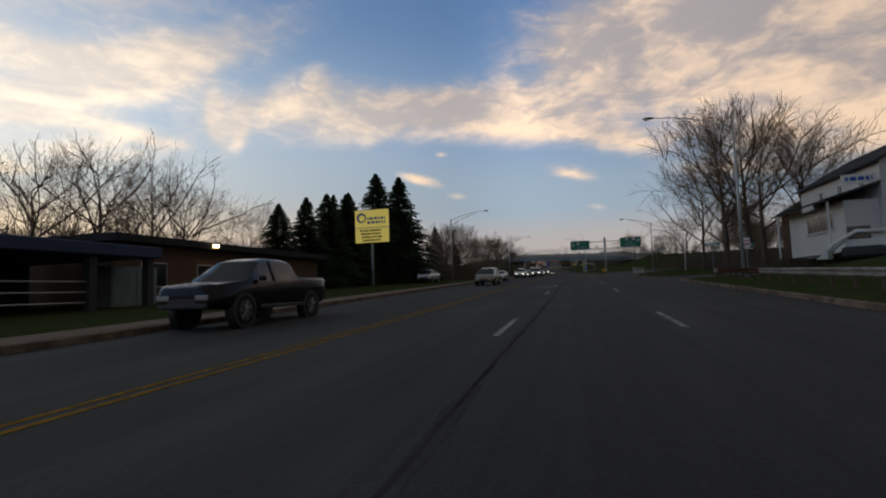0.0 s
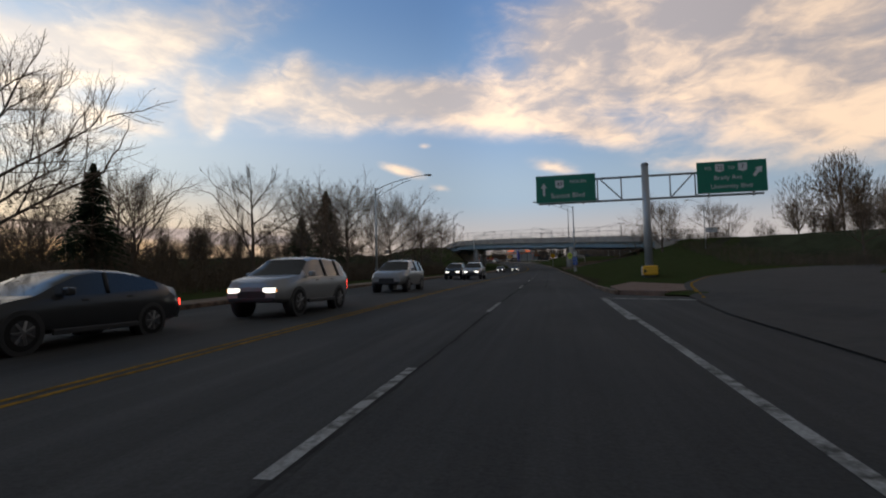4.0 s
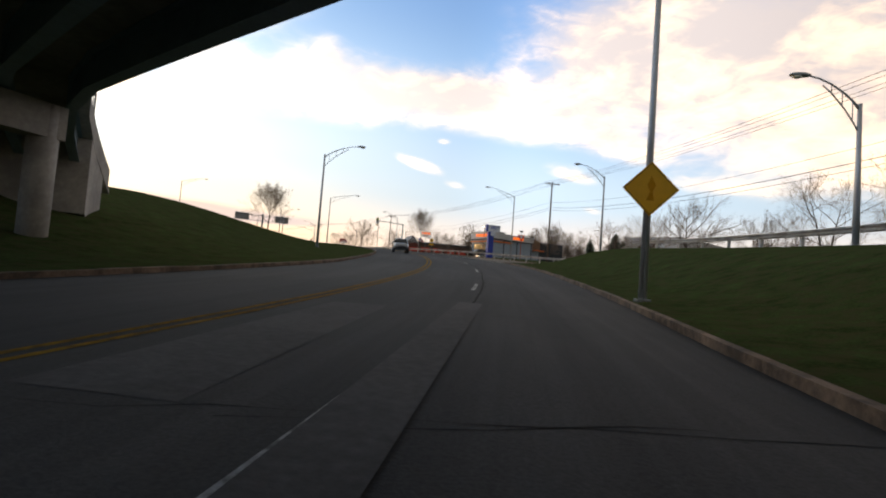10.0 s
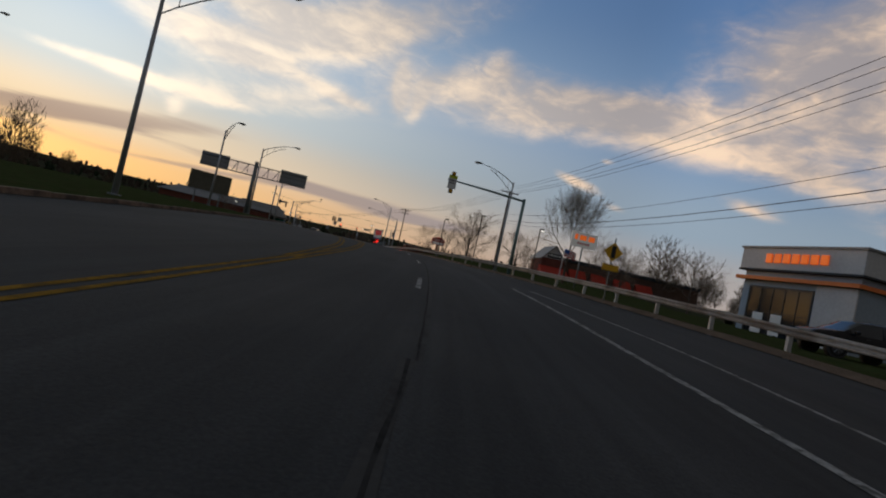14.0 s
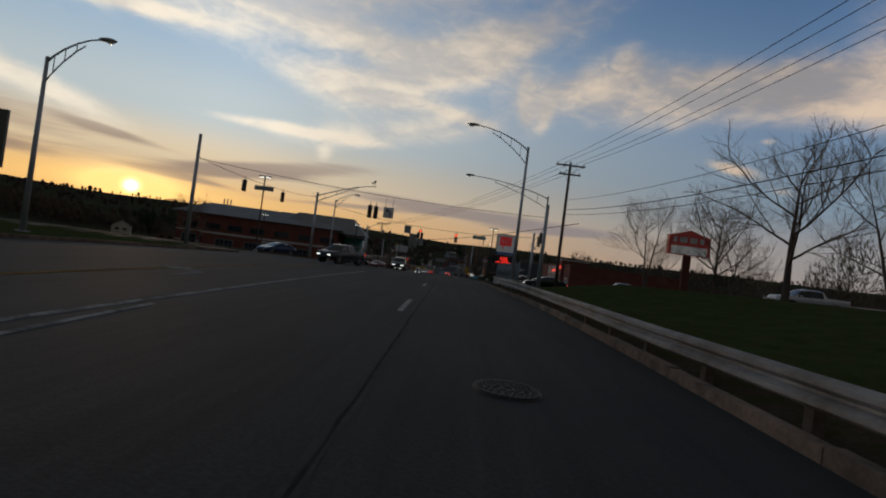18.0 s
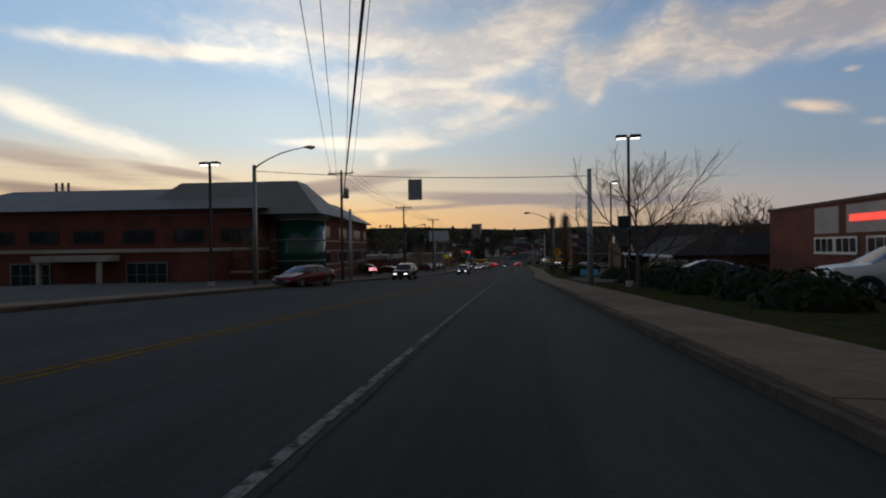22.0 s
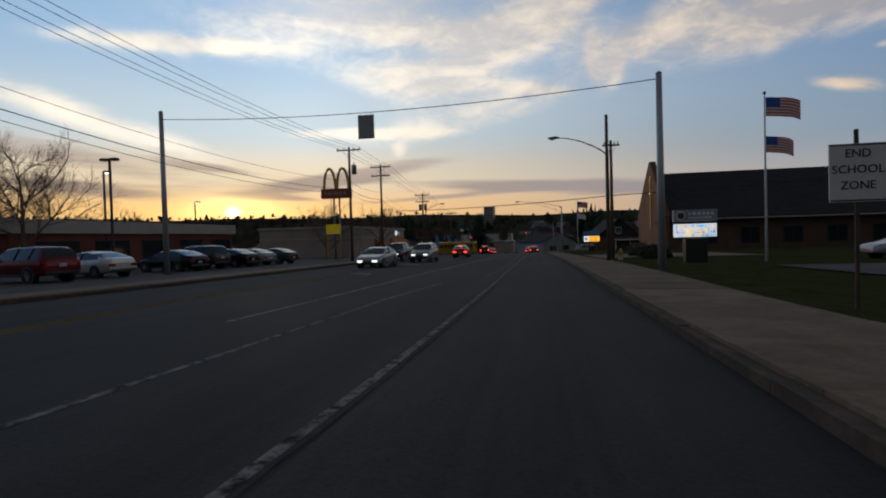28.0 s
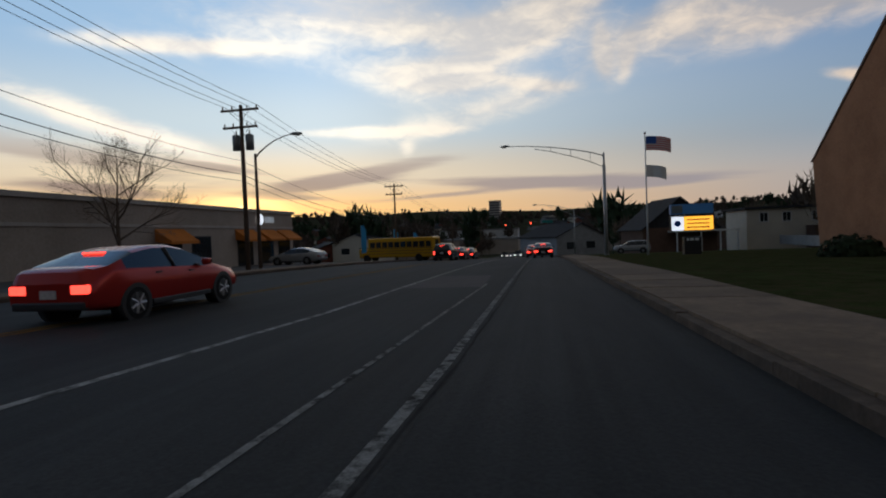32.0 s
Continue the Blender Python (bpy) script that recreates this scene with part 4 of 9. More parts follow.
# ---- guard rails ----
def guard_rail(pts, label, post_step=1.9, material=None, height=0.72, double=False, red=()):
    """A W-beam rail along points of (distance, offset), posts under it."""
    material = material or rail_white
    up_to = (lambda q: float(lay(q, height))) if isinstance(height, list) else (lambda q: height)
    r = thing("guard_rail", Matrix(), label, "guard rail", "guard rails")
    length = sum(math.dist(a, b) for a, b in zip(pts, pts[1:]))
    cum = [0]
    for a, b in zip(pts, pts[1:]):
        cum.append(cum[-1] + math.dist(a, b))

    def spot(l):
        return np.interp(l, cum, [p[0] for p in pts]), np.interp(l, cum, [p[1] for p in pts])

    n = max(1, int(length / 3.81))
    prof = [(0.00, -0.158), (0.05, -0.14), (0.083, -0.115), (0.083, -0.065), (0.045, -0.035), (0.005, -0.015), (0.005, 0.015), (0.045, 0.035), (0.083, 0.065), (0.083, 0.115), (0.05, 0.14), (0.0, 0.158)]
    for k in range(n):
        bm = bmesh.new()
        prev = None
        for i in range(3):
            l = (k + i / 2 * 1.004) * length / n
            s, d = spot(min(l, length))
            g = G(s, d)
            row = [bm.verts.new(P(s, d - x - (0.004 if k % 2 else 0), g + up_to(s) + z)) for x, z in prof]
            if prev:
                for j in range(len(row) - 1):
                    bm.faces.new((prev[j], prev[j + 1], row[j + 1], row[j]))
            prev = row
        bmesh.ops.solidify(bm, geom=list(bm.faces), thickness=0.006)
        part("rail_beam", bm, rail_rust if k in red else material, r, "rust-red rail section" if k in red else "")
    m = int(length / post_step)
    for k in range(m + 1):
        s, d = spot(k * length / max(m, 1))
        g = G(s, d)
        bm = bmesh.new()
        a = float(np.interp(s, SS, HH))
        box(bm, -0.02 if double else -0.06, 0.10, -0.07, 0.07, -0.4, up_to(s) + (0.02 if double else 0.10), bevel=0.008)
        part("rail_post", bm, wood_pole if double else material, r, m=Matrix.Translation(P(s, d + 0.09, g)) @ Matrix.Rotation(a, 4, "Z"))
    return r


guard_rail([(8, 9.0), (30, 9.6), (46, 10.6), (52, 12.4)], "white painted steel guard rail with one rusty red section", red=(6, 7, 8), post_step=1.9, height=0.55, double=True)
guard_rail([(80, 9.0), (86, 8.8), (92, 8.9)], "short white guard rail beside the side street mouth")
guard_rail([(246, 12.3), (262, 14.4), (280, 16.4), (296, 16.6), (308, 15.4), (318, 14.2), (340, 13.0), (357, 11.0), (372, 8.4), (384, 6.0)], "long white painted steel guard rail along the ramp", post_step=3.8, height=[(240, 0.8), (355, 0.72), (385, 0.60)])
guard_rail([(384, 6.0), (392, 4.75), (399, 3.95), (404, 3.55), (408, 3.35), (413, 3.2), (420, 3.12), (430, 2.95), (436.5, 2.85)], "white painted steel guard rail on short dark posts behind the kerb", post_step=1.9, height=[(380, 0.58), (400, 0.50), (412, 0.46), (440, 0.46)], double=True)
guard_rail([(191.5, -16.0), (197, -15.6), (205, -15.4), (215, -16.2), (228, -18.4), (242, -20.0)], "weathered steel guard rail with a rusty red stretch", material=steel_dark, post_step=3.8, height=0.55, red=(0, 1, 2))

# ---- utility poles and wires ----
insul = mat("insulator", (0.35, 0.33, 0.31), 0.4)
transf = mat("transformer_grey", (0.22, 0.235, 0.24), 0.5, 0.3)


def utility_pole(s, d, height, arms=((0.25, 2.4),), can=False, h=None, metal=False, turn=0.0, radius=0.15):
    r = thing("utility_pole", at(s, d, h, turn), "grey metal strain pole" if metal else "brown wooden utility pole with crossarms", "utility pole", "utility poles")
    part("pole", TB([(0, 0, -0.4), (0, 0, height)], [radius, radius * 0.68], 12), steel if metal else wood_pole, r)
    for drop, w in arms:
        arm = part("crossarm", BX(-w / 2, w / 2, -0.2, -0.09, height - drop - 0.12, height - drop, bevel=0.01), wood_pole, r)
        for x in (-w / 2 + 0.12, -w / 5, w / 5, w / 2 - 0.12):
            part("insulator", TB([(x, -0.145, height - drop), (x, -0.145, height - drop + 0.08), (x, -0.145, height - drop + 0.2)], [0.03, 0.055, 0.03], 8), insul, arm)
        for k in (-1, 1):
            part("brace", TB([(0, -0.12, height - drop - 0.75), (k * w * 0.3, -0.2, height - drop - 0.06)], 0.015, 5), steel_dark, r)
    if can:
        for k in ((-0.42, 0.42) if can == 2 else (0.42,)):
            c = part("transformer", TB([(k, 0.1, height - 2.6), (k, 0.1, height - 1.75), (k, 0.1, height - 1.68)], [0.24, 0.24, 0.15], 14), transf, r, "grey can transformer")
            part("bushing", TB([(k, 0.1, height - 1.7), (k, 0.1, height - 1.45)], 0.04, 6), insul, c)
    return r


def wire(a, b, sag=0.5, radius=0.014, name="overhead_wire", label="black overhead cable between poles"):
    a, b = Vector(a), Vector(b)
    n = 14
    pts = [a.lerp(b, k / n) - Vector((0, 0, sag * 4 * (k / n) * (1 - k / n))) for k in range(n + 1)]
    return tagged(part(name, TB(pts, radius, 5), wire_mat), label, "cable", "overhead wires")


POLES_R = [(250, 24, 13.0), (315.5, 18.2, 12.8), (391.3, 13.2, 11.0), (447.3, 8.7, 11.0)]
POLES_L = [(519.9, -16.2, 10.3), (549.2, -17.1, 10.5), (580.6, -18.0, 11.4), (622.5, -16.7, 11.1), (632.9, -16.7, 11.0), (654.5, -16.4, 9.8), (690, -17.5, 9.8), (735, -18, 10), (790, -18.5, 10)]
for s, d, h in POLES_R:
    utility_pole(s, d, h - G(s, d), ((0.25, 2.4),) if s < 440 else ((0.25, 2.4), (1.0, 1.8)))
for k, (s, d, h) in enumerate(POLES_L):
    utility_pole(s, d, h - G(s, d), ((0.25, 2.4), (1.25, 2.2)) if k > 3 else ((0.25, 2.4),), can=2 if s == 654.5 else (1 if s in (622.5, 519.9) else False))
for line_ in (POLES_R, POLES_L):
    for (s0, d0, h0), (s1, d1, h1) in zip(line_, line_[1:]):
        for x in (-1.05, -0.45, 0.45, 1.05):
            wire(P(s0, d0 + x, h0 - 0.05), P(s1, d1 + x, h1 - 0.05), 0.02 * (s1 - s0))
        for z, r_ in ((3.2, 0.012), (4.0, 0.02), (4.4, 0.014)):
            wire(P(s0, d0 - 0.15, h0 - z), P(s1, d1 - 0.15, h1 - z), 0.025 * (s1 - s0), r_)
# lines that cross the road between the two rows
for x in (-1.05, -0.45, 0.45, 1.05):
    wire(P(447.3, 9.0 + x, 10.8), P(519.9, -16.2 + x, 10.2), 1.3)
wire(P(447.3, 10.0, 6.0), P(519.9, -16.2, 6.9), 0.9, 0.03)
wire(P(632.9, -16.5, 5.6), P(614.9, 6.3, 4.8), 0.25, 0.03)
wire(P(614.9, 6.3, 4.8), P(605, 40, 6.5), 0.4, 0.03)
for s, d, h in ((609.7, 5.3, 9.4), (614.9, 6.3, 8.7)):
    utility_pole(s, d, h, () if s < 612 else ((0.3, 1.2),), radius=0.14)
street_lamp(609.7, 5.3, 7.1, -3.0, truss=False, material=wood_pole, label="cobra-head lamp arm on a wooden pole")
street_lamp(534.9, 3.95, 6.4, -2.7, truss=False, material=steel_dark, label="cobra-head street lamp on a dark pole")
street_lamp(655.5, -16.2, 7.0, 2.4, truss=False, material=wood_pole, label="cobra-head street lamp beside a utility pole")
street_lamp(504.5, -16.5, 7.6, 3.4, truss=False, material=steel_dark, label="cobra-head street lamp on a dark pole")
street_lamp(549.4, -16.9, 6.5, 2.5, truss=False, material=steel_dark, label="cobra-head street lamp on a dark pole")

# ---- trees ----
def grow(seed, limbs=10, clear=0.28, rise_=0.75, full=1.0, trunk=0.2, forks=(5, 4, 4, 4), two=False):
    """A trunk that runs up through the crown, limbs along it that fork again and again: limbs and twigs as two meshes, 10 m tall."""
    rnd = random.Random(seed)
    big, small = bmesh.new(), ([], [])

    def twig(a, b, r, q=0.6):
        v, f = small
        t = (b - a)
        u = t.cross(Vector((0.3, 0.5, 0.8))).normalized() * r
        w = t.cross(u).normalized() * r
        k = len(v)
        for p, q_ in ((a, 1.0), (b, q)):
            v.extend([p + u * q_, p + (-0.5 * u + 0.87 * w) * q_, p + (-0.5 * u - 0.87 * w) * q_])
        f.extend([(k, k + 1, k + 4, k + 3), (k + 1, k + 2, k + 5, k + 4), (k + 2, k, k + 3, k + 5)])

    def branch(p, v, length, r, level):
        n = 4 if level < 2 else (3 if level < 4 else 2)
        pts, rad = [p], [r]
        for i in range(n):
            v = (v + Vector((rnd.uniform(-1, 1), rnd.uniform(-1, 1), rnd.uniform(-0.6, 0.8))) * (0.13 if level < 3 else 0.24)).normalized()
            pts.append(pts[-1] + v * length / n)
            rad.append(r * (1 - 0.5 * (i + 1) / n))
        if level <= 2:
            tube(big, pts, rad, 5, False)
        else:
            for i in range(n):
                twig(pts[i], pts[i + 1], rad[i], rad[i + 1] / rad[i])
        if level > len(forks):
            return
        m = forks[level - 1]
        for i in range(m):
            q = 1.0 if i == 0 else 0.28 + 0.68 * (i - rnd.uniform(0.1, 0.9)) / (m - 1)
            j = min(int(q * n), n - 1)
            base = pts[j].lerp(pts[j + 1], q * n - j) if q < 1 else pts[-1]
            ang = rnd.uniform(0, 2 * math.pi)
            u = v.cross(Vector((math.cos(ang), math.sin(ang), 0.2))).normalized()
            w = (v + u * rnd.uniform(0.6, 1.1) * (0.3 if i == 0 else 1.0) + Vector((0, 0, 0.16 if level < 3 else 0.05))).normalized()
            branch(base, w, length * rnd.uniform(0.50, 0.72), max(r * (0.72 if i == 0 else rnd.uniform(0.36, 0.5)), 0.0055 if level < 3 else 0.0036), level + 1)

    stems = [(Vector((0, 0, -0.3)), Vector((0, 0, 1)), trunk)]
    if two:
        stems = [(Vector((-0.1, 0, -0.3)), Vector((-0.16, 0.05, 1)), trunk * 0.8), (Vector((0.15, 0, -0.3)), Vector((0.2, -0.08, 1)), trunk * 0.75)]
    for p0, way, r0 in stems:
        pts = [p0]
        for i in range(8):
            way = (way + Vector((rnd.uniform(-1, 1), rnd.uniform(-1, 1), 0.3)) * 0.045).normalized()
            pts.append(pts[-1] + way * 0.95)
        tube(big, pts, [r0 * (1 - 0.115 * i) for i in range(9)], 8, False)
        for i in range(limbs):
            q = clear + (0.99 - clear) * (i + rnd.uniform(-0.3, 0.3)) / (limbs - 1)
            q = min(max(q, clear), 0.99)
            j = min(int(q * 8), 7)
            base = pts[j].lerp(pts[j + 1], q * 8 - j)
            ang = i * 2.4 + rnd.uniform(-0.5, 0.5)
            out = Vector((math.cos(ang), math.sin(ang), 0))
            steep = rise_ * (0.55 + 0.9 * q) * rnd.uniform(0.85, 1.15)
            length = full * (3.5 - 2.1 * max(0.0, q - 0.45) / 0.55) * rnd.uniform(0.82, 1.1) * (0.8 if q < 0.36 else 1.0)
            branch(base, (out + Vector((0, 0, steep))).normalized(), length, r0 * (0.50 - 0.30 * q), 1)
    me = bpy.data.meshes.new("crown")
    me.from_pydata([tuple(v) for v in small[0]], [], small[1])
    me.materials.append(twig_mat)
    return mesh_of("trunk", big, bark, True), me


def poplar(seed):
    """A narrow column of steep twigs round one straight trunk."""
    rnd = random.Random(seed)
    big, v, f = TB([(0, 0, -0.3), (0, 0, 5), (0.05, 0, 9.3)], [0.15, 0.09, 0.02], 8), [], []

    def twig(a, b, r):
        u = (b - a).cross(Vector((0.3, 0.5, 0.1))).normalized() * r
        w = (b - a).cross(u).normalized() * r
        k = len(v)
        v.extend([tuple(p) for p in (a + u, a - 0.5 * u + 0.87 * w, a - 0.5 * u - 0.87 * w, b)])
        f.extend([(k, k + 1, k + 3), (k + 1, k + 2, k + 3), (k + 2, k, k + 3)])

    for _ in range(260):
        z, ang = rnd.uniform(1.0, 8.4), rnd.uniform(0, 6.283)
        out = 0.75 * math.sin(math.pi * ((z + 0.6) / 10) ** 0.8) * rnd.uniform(0.5, 1.1)
        a = Vector((0, 0, z))
        b = a + Vector((math.cos(ang) * out, math.sin(ang) * out, rnd.uniform(1.0, 1.7)))
        twig(a, b, 0.022)
        for _k in range(9):
            q = a.lerp(b, rnd.uniform(0.3, 1.0))
            twig(q, q + Vector((math.cos(ang) * 0.12 + rnd.uniform(-.22, .22), math.sin(ang) * 0.12 + rnd.uniform(-.22, .22), rnd.uniform(0.3, 0.75))), 0.010)
    me = bpy.data.meshes.new("crown")
    me.from_pydata(v, [], f)
    me.materials.append(twig_mat)
    return mesh_of("trunk", big, bark, True), me


TREE_KINDS = [grow(11), grow(12, 12, 0.22, 0.65, 1.15, 0.22), grow(13, 10, 0.36, 1.05, 0.85, 0.17), grow(14, 8, 0.16, 0.6, 1.05, 0.16, two=True), poplar(15)]
TREE_TOP = [max(v.co.z for v in k[1].vertices) for k in TREE_KINDS]


def bare_tree(s, d, height, kind=0, wide=1.0, turn=None, h=None, label="bare leafless tree with fine grey-brown twigs", dense=0):
    z = height / TREE_TOP[kind]
    m = at(s, d, h) @ Matrix.Rotation((s * 1.7 + d) if turn is None else turn, 4, "Z")
    r = thing("bare_tree", m, label, "tree", "bare trees")
    for nm, me in zip(("trunk", "crown"), TREE_KINDS[kind]):
        part(nm, me, None, r, m=Matrix.Diagonal((z * wide, z * wide, z, 1)))
    for k in range(dense):
        part("crown", TREE_KINDS[kind][1], None, r, m=Matrix.Rotation(2.2 + 1.3 * k, 4, "Z") @ Matrix.Diagonal((z * wide * (0.96 - 0.07 * k), z * wide * (0.96 - 0.07 * k), z * (0.98 - 0.03 * k), 1)))
    return r


def spruce_mesh(seed):
    """Whorls of drooping boughs, each a row of short overlapping sprays."""
    rnd = random.Random(seed)
    v, f = [], []
    H_ = 10.0
    z = 0.35
    while z < H_ - 0.05:
        reach = (1 - z / H_) ** 0.85 * 2.9 + 0.05
        for k in range(13):
            ang, ln = rnd.uniform(0, 6.283), reach * rnd.choice((0.6, 0.8, 0.95, 1.0, 1.18)) * rnd.uniform(0.9, 1.06)
            c, s_ = math.cos(ang), math.sin(ang)
            lift = 0.34 * (z / H_) * ln
            n = max(4, int(9 * min(1.0, 0.35 + ln * 0.3)) + 5)
            for q in range(n):
                t = 0.15 + 0.85 * q / (n - 1)
                x, zz = ln * t, z + lift * t - 0.30 * ln * t * t + 0.05 * rnd.random()
                w, l = (0.15 * (1.1 - t) + 0.045) * min(1, 0.3 + reach * 0.45), 0.17 * min(1, 0.35 + reach * 0.4)
                for hand in (-1, 1):
                    dr = rnd.uniform(0.02, 0.20)
                    k0 = len(v)
                    for a, b, e in ((x - l * 0.5, 0.0, 0.03), (x + l * rnd.uniform(0.6, 1.2), hand * w * rnd.uniform(0.5, 1.5), -dr), (x + l * 0.5, 0.0, 0.02)):
                        v.append((c * a - s_ * b, s_ * a + c * b, zz + e))
                    f.append((k0, k0 + 1, k0 + 2))
        z += 0.135
    me = bpy.data.meshes.new("needles")
    me.from_pydata(v, [], f)
    me.materials.append(needle)
    return me


SPRUCE = [spruce_mesh(3), spruce_mesh(4)]
SPRUCE_TRUNK = mesh_of("trunk", TB([(0, 0, -0.4), (0, 0, 9.6)], [0.2, 0.03], 8), bark)


def spruce(s, d, height, kind=0, wide=1.0):
    r = thing("spruce_tree", at(s, d) @ Matrix.Rotation(s, 4, "Z"), "tall dark green spruce tree with dense drooping boughs", "tree", "spruces")
    for nm, me in (("trunk", SPRUCE_TRUNK), ("crown", SPRUCE[kind])):
        part(nm, me, None, r, m=Matrix.Diagonal((height / 10 * wide, height / 10 * wide, height / 10, 1)))
    return r


def thicket(s0, s1, d0, d1, height, count, seed, material=None, label="dense dark leafless brush along the roadside", name="thicket", size=0.42):
    """Brush: many thin leaning stems, each with a few side twigs."""
    rnd = random.Random(seed)
    v, f = [], []

    def stem(p, a, w):
        b = a.cross(Vector((rnd.uniform(-1, 1), rnd.uniform(-1, 1), rnd.uniform(-1, 1)))).normalized() * w
        k = len(v)
        v.extend([tuple(p - b), tuple(p + b), tuple(p + a)])
        f.append((k, k + 1, k + 2))

    for _ in range(count // 6):
        s, d = rnd.uniform(s0, s1), rnd.uniform(d0, d1)
        tall = height * rnd.uniform(0.35, 1.0) * (0.72 + 0.28 * math.sin(s * 0.35 + seed) * math.sin(s * 0.11 + d * 0.3))
        p = P(s, d, G(s, d) - 0.1)
        a = Vector((rnd.gauss(0, 0.22), rnd.gauss(0, 0.22), 1.0)) * tall
        stem(p, a, 0.012 + 0.004 * tall)
        for _k in range(9):
            q = rnd.uniform(0.15, 0.95)
            t = Vector((rnd.uniform(-1, 1), rnd.uniform(-1, 1), rnd.uniform(-0.1, 1.1))).normalized() * size * rnd.uniform(0.7, 2.0)
            stem(p + a * q, t, 0.009 if material is None else 0.05)
    me = bpy.data.meshes.new(name)
    me.from_pydata(v, [], f)
    me.materials.append(material or brush_mat)
    return tagged(new(name, me), label, "bushes", kind="stuff")


spruce(69.7, -28, 16.2, 0, 1.35), spruce(72.7, -25.5, 16.0, 1, 1.35), spruce(71, -33, 14.0, 1, 1.2), spruce(77.5, -27.5, 12.5, 0, 1.15), spruce(54, -30.5, 10.8, 1, 1.35), spruce(58.2, -30, 11.8, 0, 1.3), spruce(63.7, -30, 12.5, 1, 1.3), spruce(49, -31, 9.5, 0, 1.35), spruce(75, -31, 11.5), spruce(66, -33, 13), spruce(81, -28, 8.5, 1)
spruce(220, -57, 22.5, 0, 1.1), spruce(234, -70, 17, 1, 1.1), spruce(117, -27, 8, 1), spruce(18, -40, 13, 0, 1.3)
for s, d, ht, k in [(60, -58, 22, 1), (46, -52, 19, 0), (36, -48, 17, 1), (52, -46, 16, 1), (85, -60, 17, 3), (26, -50, 16, 2), (100, -40, 15, 2), (110, -26, 13, 0), (92, -24, 11.5, 1), (99, -25, 11, 0), (124, -32, 9, 3), (136, -28, 12, 0), (130, -36, 12, 1), (150, -30, 13, 2), (152.5, -25, 14.5, 1), (163, -33, 13, 0), (169.6, -24.5, 15.5, 1),
                    (186, -32, 11, 3), (197.3, -26, 14.5, 0), (200, -22.4, 13, 1), (214, -31, 13, 1), (180, -44, 14, 0), (115, -48, 14, 2), (145, -52, 16, 0)]:
    bare_tree(s, d, ht, k, dense=int(s in (110, 152.5, 169.6, 197.3)))
for s, d, ht, k in [(72, 27, 17, 2), (77, 24, 20, 0), (83, 21.0, 26, 2), (86, 25, 26, 0), (81, 31, 21, 2), (90, 19.5, 18, 2), (94.5, 24, 19, 0), (99, 19, 12, 1), (99, 29, 12, 2), (106, 30, 12, 0), (118, 36, 11, 1), (202, 23.0, 12.5, 1), (209, 19.5, 6.5, 3), (205, 33, 9, 1), (216, 40, 9, 3), (160, 42, 10, 2), (178, 46, 9, 0)]:
    bare_tree(s, d, ht, k, 1.0 if ht > 9.5 else 1.15, dense=int(s in (83, 202)))
thicket(86, 128, -30, -19, 4.2, 16000, 1), thicket(128, 195, -25, -18.5, 3.0, 34000, 2), thicket(128, 205, -40, -24, 4.0, 22000, 3)
thicket(64, 108, 18, 34, 3.6, 16000, 4), thicket(-10, 48, -48, -36, 4.0, 9000, 9)
thicket(135, 215, 26, 36, 2.6, 13000, 5), thicket(46, 84, -34, -27, 2.6, 8000, 6, needle, "dark low spruce boughs and brush")

# ---- signs ----
FACE = Matrix.Rotation(radians(90), 4, "X")


def writing(parent, body, x, z, size, material, y=-0.03, name="lettering"):
    return part(name, text_mesh(body, size, material), None, parent, m=Matrix.Translation((x, y, z)) @ FACE)


def bars(parent, x0, x1, z, heights, material, y=-0.03, name="lettering_bar", seed=1):
    """Writing that cannot be read: short bars in a row."""
    rnd = random.Random(seed)
    bm, x = bmesh.new(), x0
    while x < x1:
        w = min(rnd.uniform(0.5, 1.6) * heights, x1 - x)
        box(bm, x, x + w, y - 0.004, y + 0.004, z - heights / 2, z + heights / 2)
        x += w + heights * 0.45
    return part(name, bm, material, parent)


def panel(parent, name, w, h, x, z, material, y=0.0, rim=None, thick=0.02, bevel=0.0, label=""):
    p = part(name, BX(x - w / 2, x + w / 2, y - thick / 2, y + thick / 2, z - h / 2, z + h / 2, bevel=bevel), material, parent, label)
    if rim:
        for a in ((x - w / 2, x + w / 2, z + h / 2 - 0.035, z + h / 2 - 0.012), (x - w / 2, x + w / 2, z - h / 2 + 0.012, z - h / 2 + 0.035)):
            part("rim_line", BX(a[0] + 0.012, a[1] - 0.012, y - thick / 2 - 0.004, y - thick / 2, a[2], a[3]), rim, p)
    return p


def diamond(parent, size, z, material, y=-0.02, rim=True, x=0.0):
    r = size / math.sqrt(2)
    p = part("sign_panel", PR([(x - r, z), (x, z - r), (x + r, z), (x, z + r)], y - 0.008, y + 0.008), material, parent)
    if rim:
        q = r * 0.93
        bm = bmesh.new()
        for a, b in (((x - q, z), (x, z - q)), ((x, z - q), (x + q, z)), ((x + q, z), (x, z + q)), ((x, z + q), (x - q, z))):
            tube(bm, [(a[0], y - 0.012, a[1]), (b[0], y - 0.012, b[1])], 0.008, 4)
        part("rim_line", bm, black, p)
    return p


def arrow_up(parent, x, z, h, material, y=-0.03):
    w = h * 0.35
    poly = [(x - w * 0.25, z - h / 2), (x + w * 0.25, z - h / 2), (x + w * 0.25, z + h * 0.1), (x + w * 0.7, z + h * 0.1), (x, z + h / 2), (x - w * 0.7, z + h * 0.1), (x - w * 0.25, z + h * 0.1)]
    return part("arrow", PR(poly, y - 0.004, y + 0.004), material, parent)


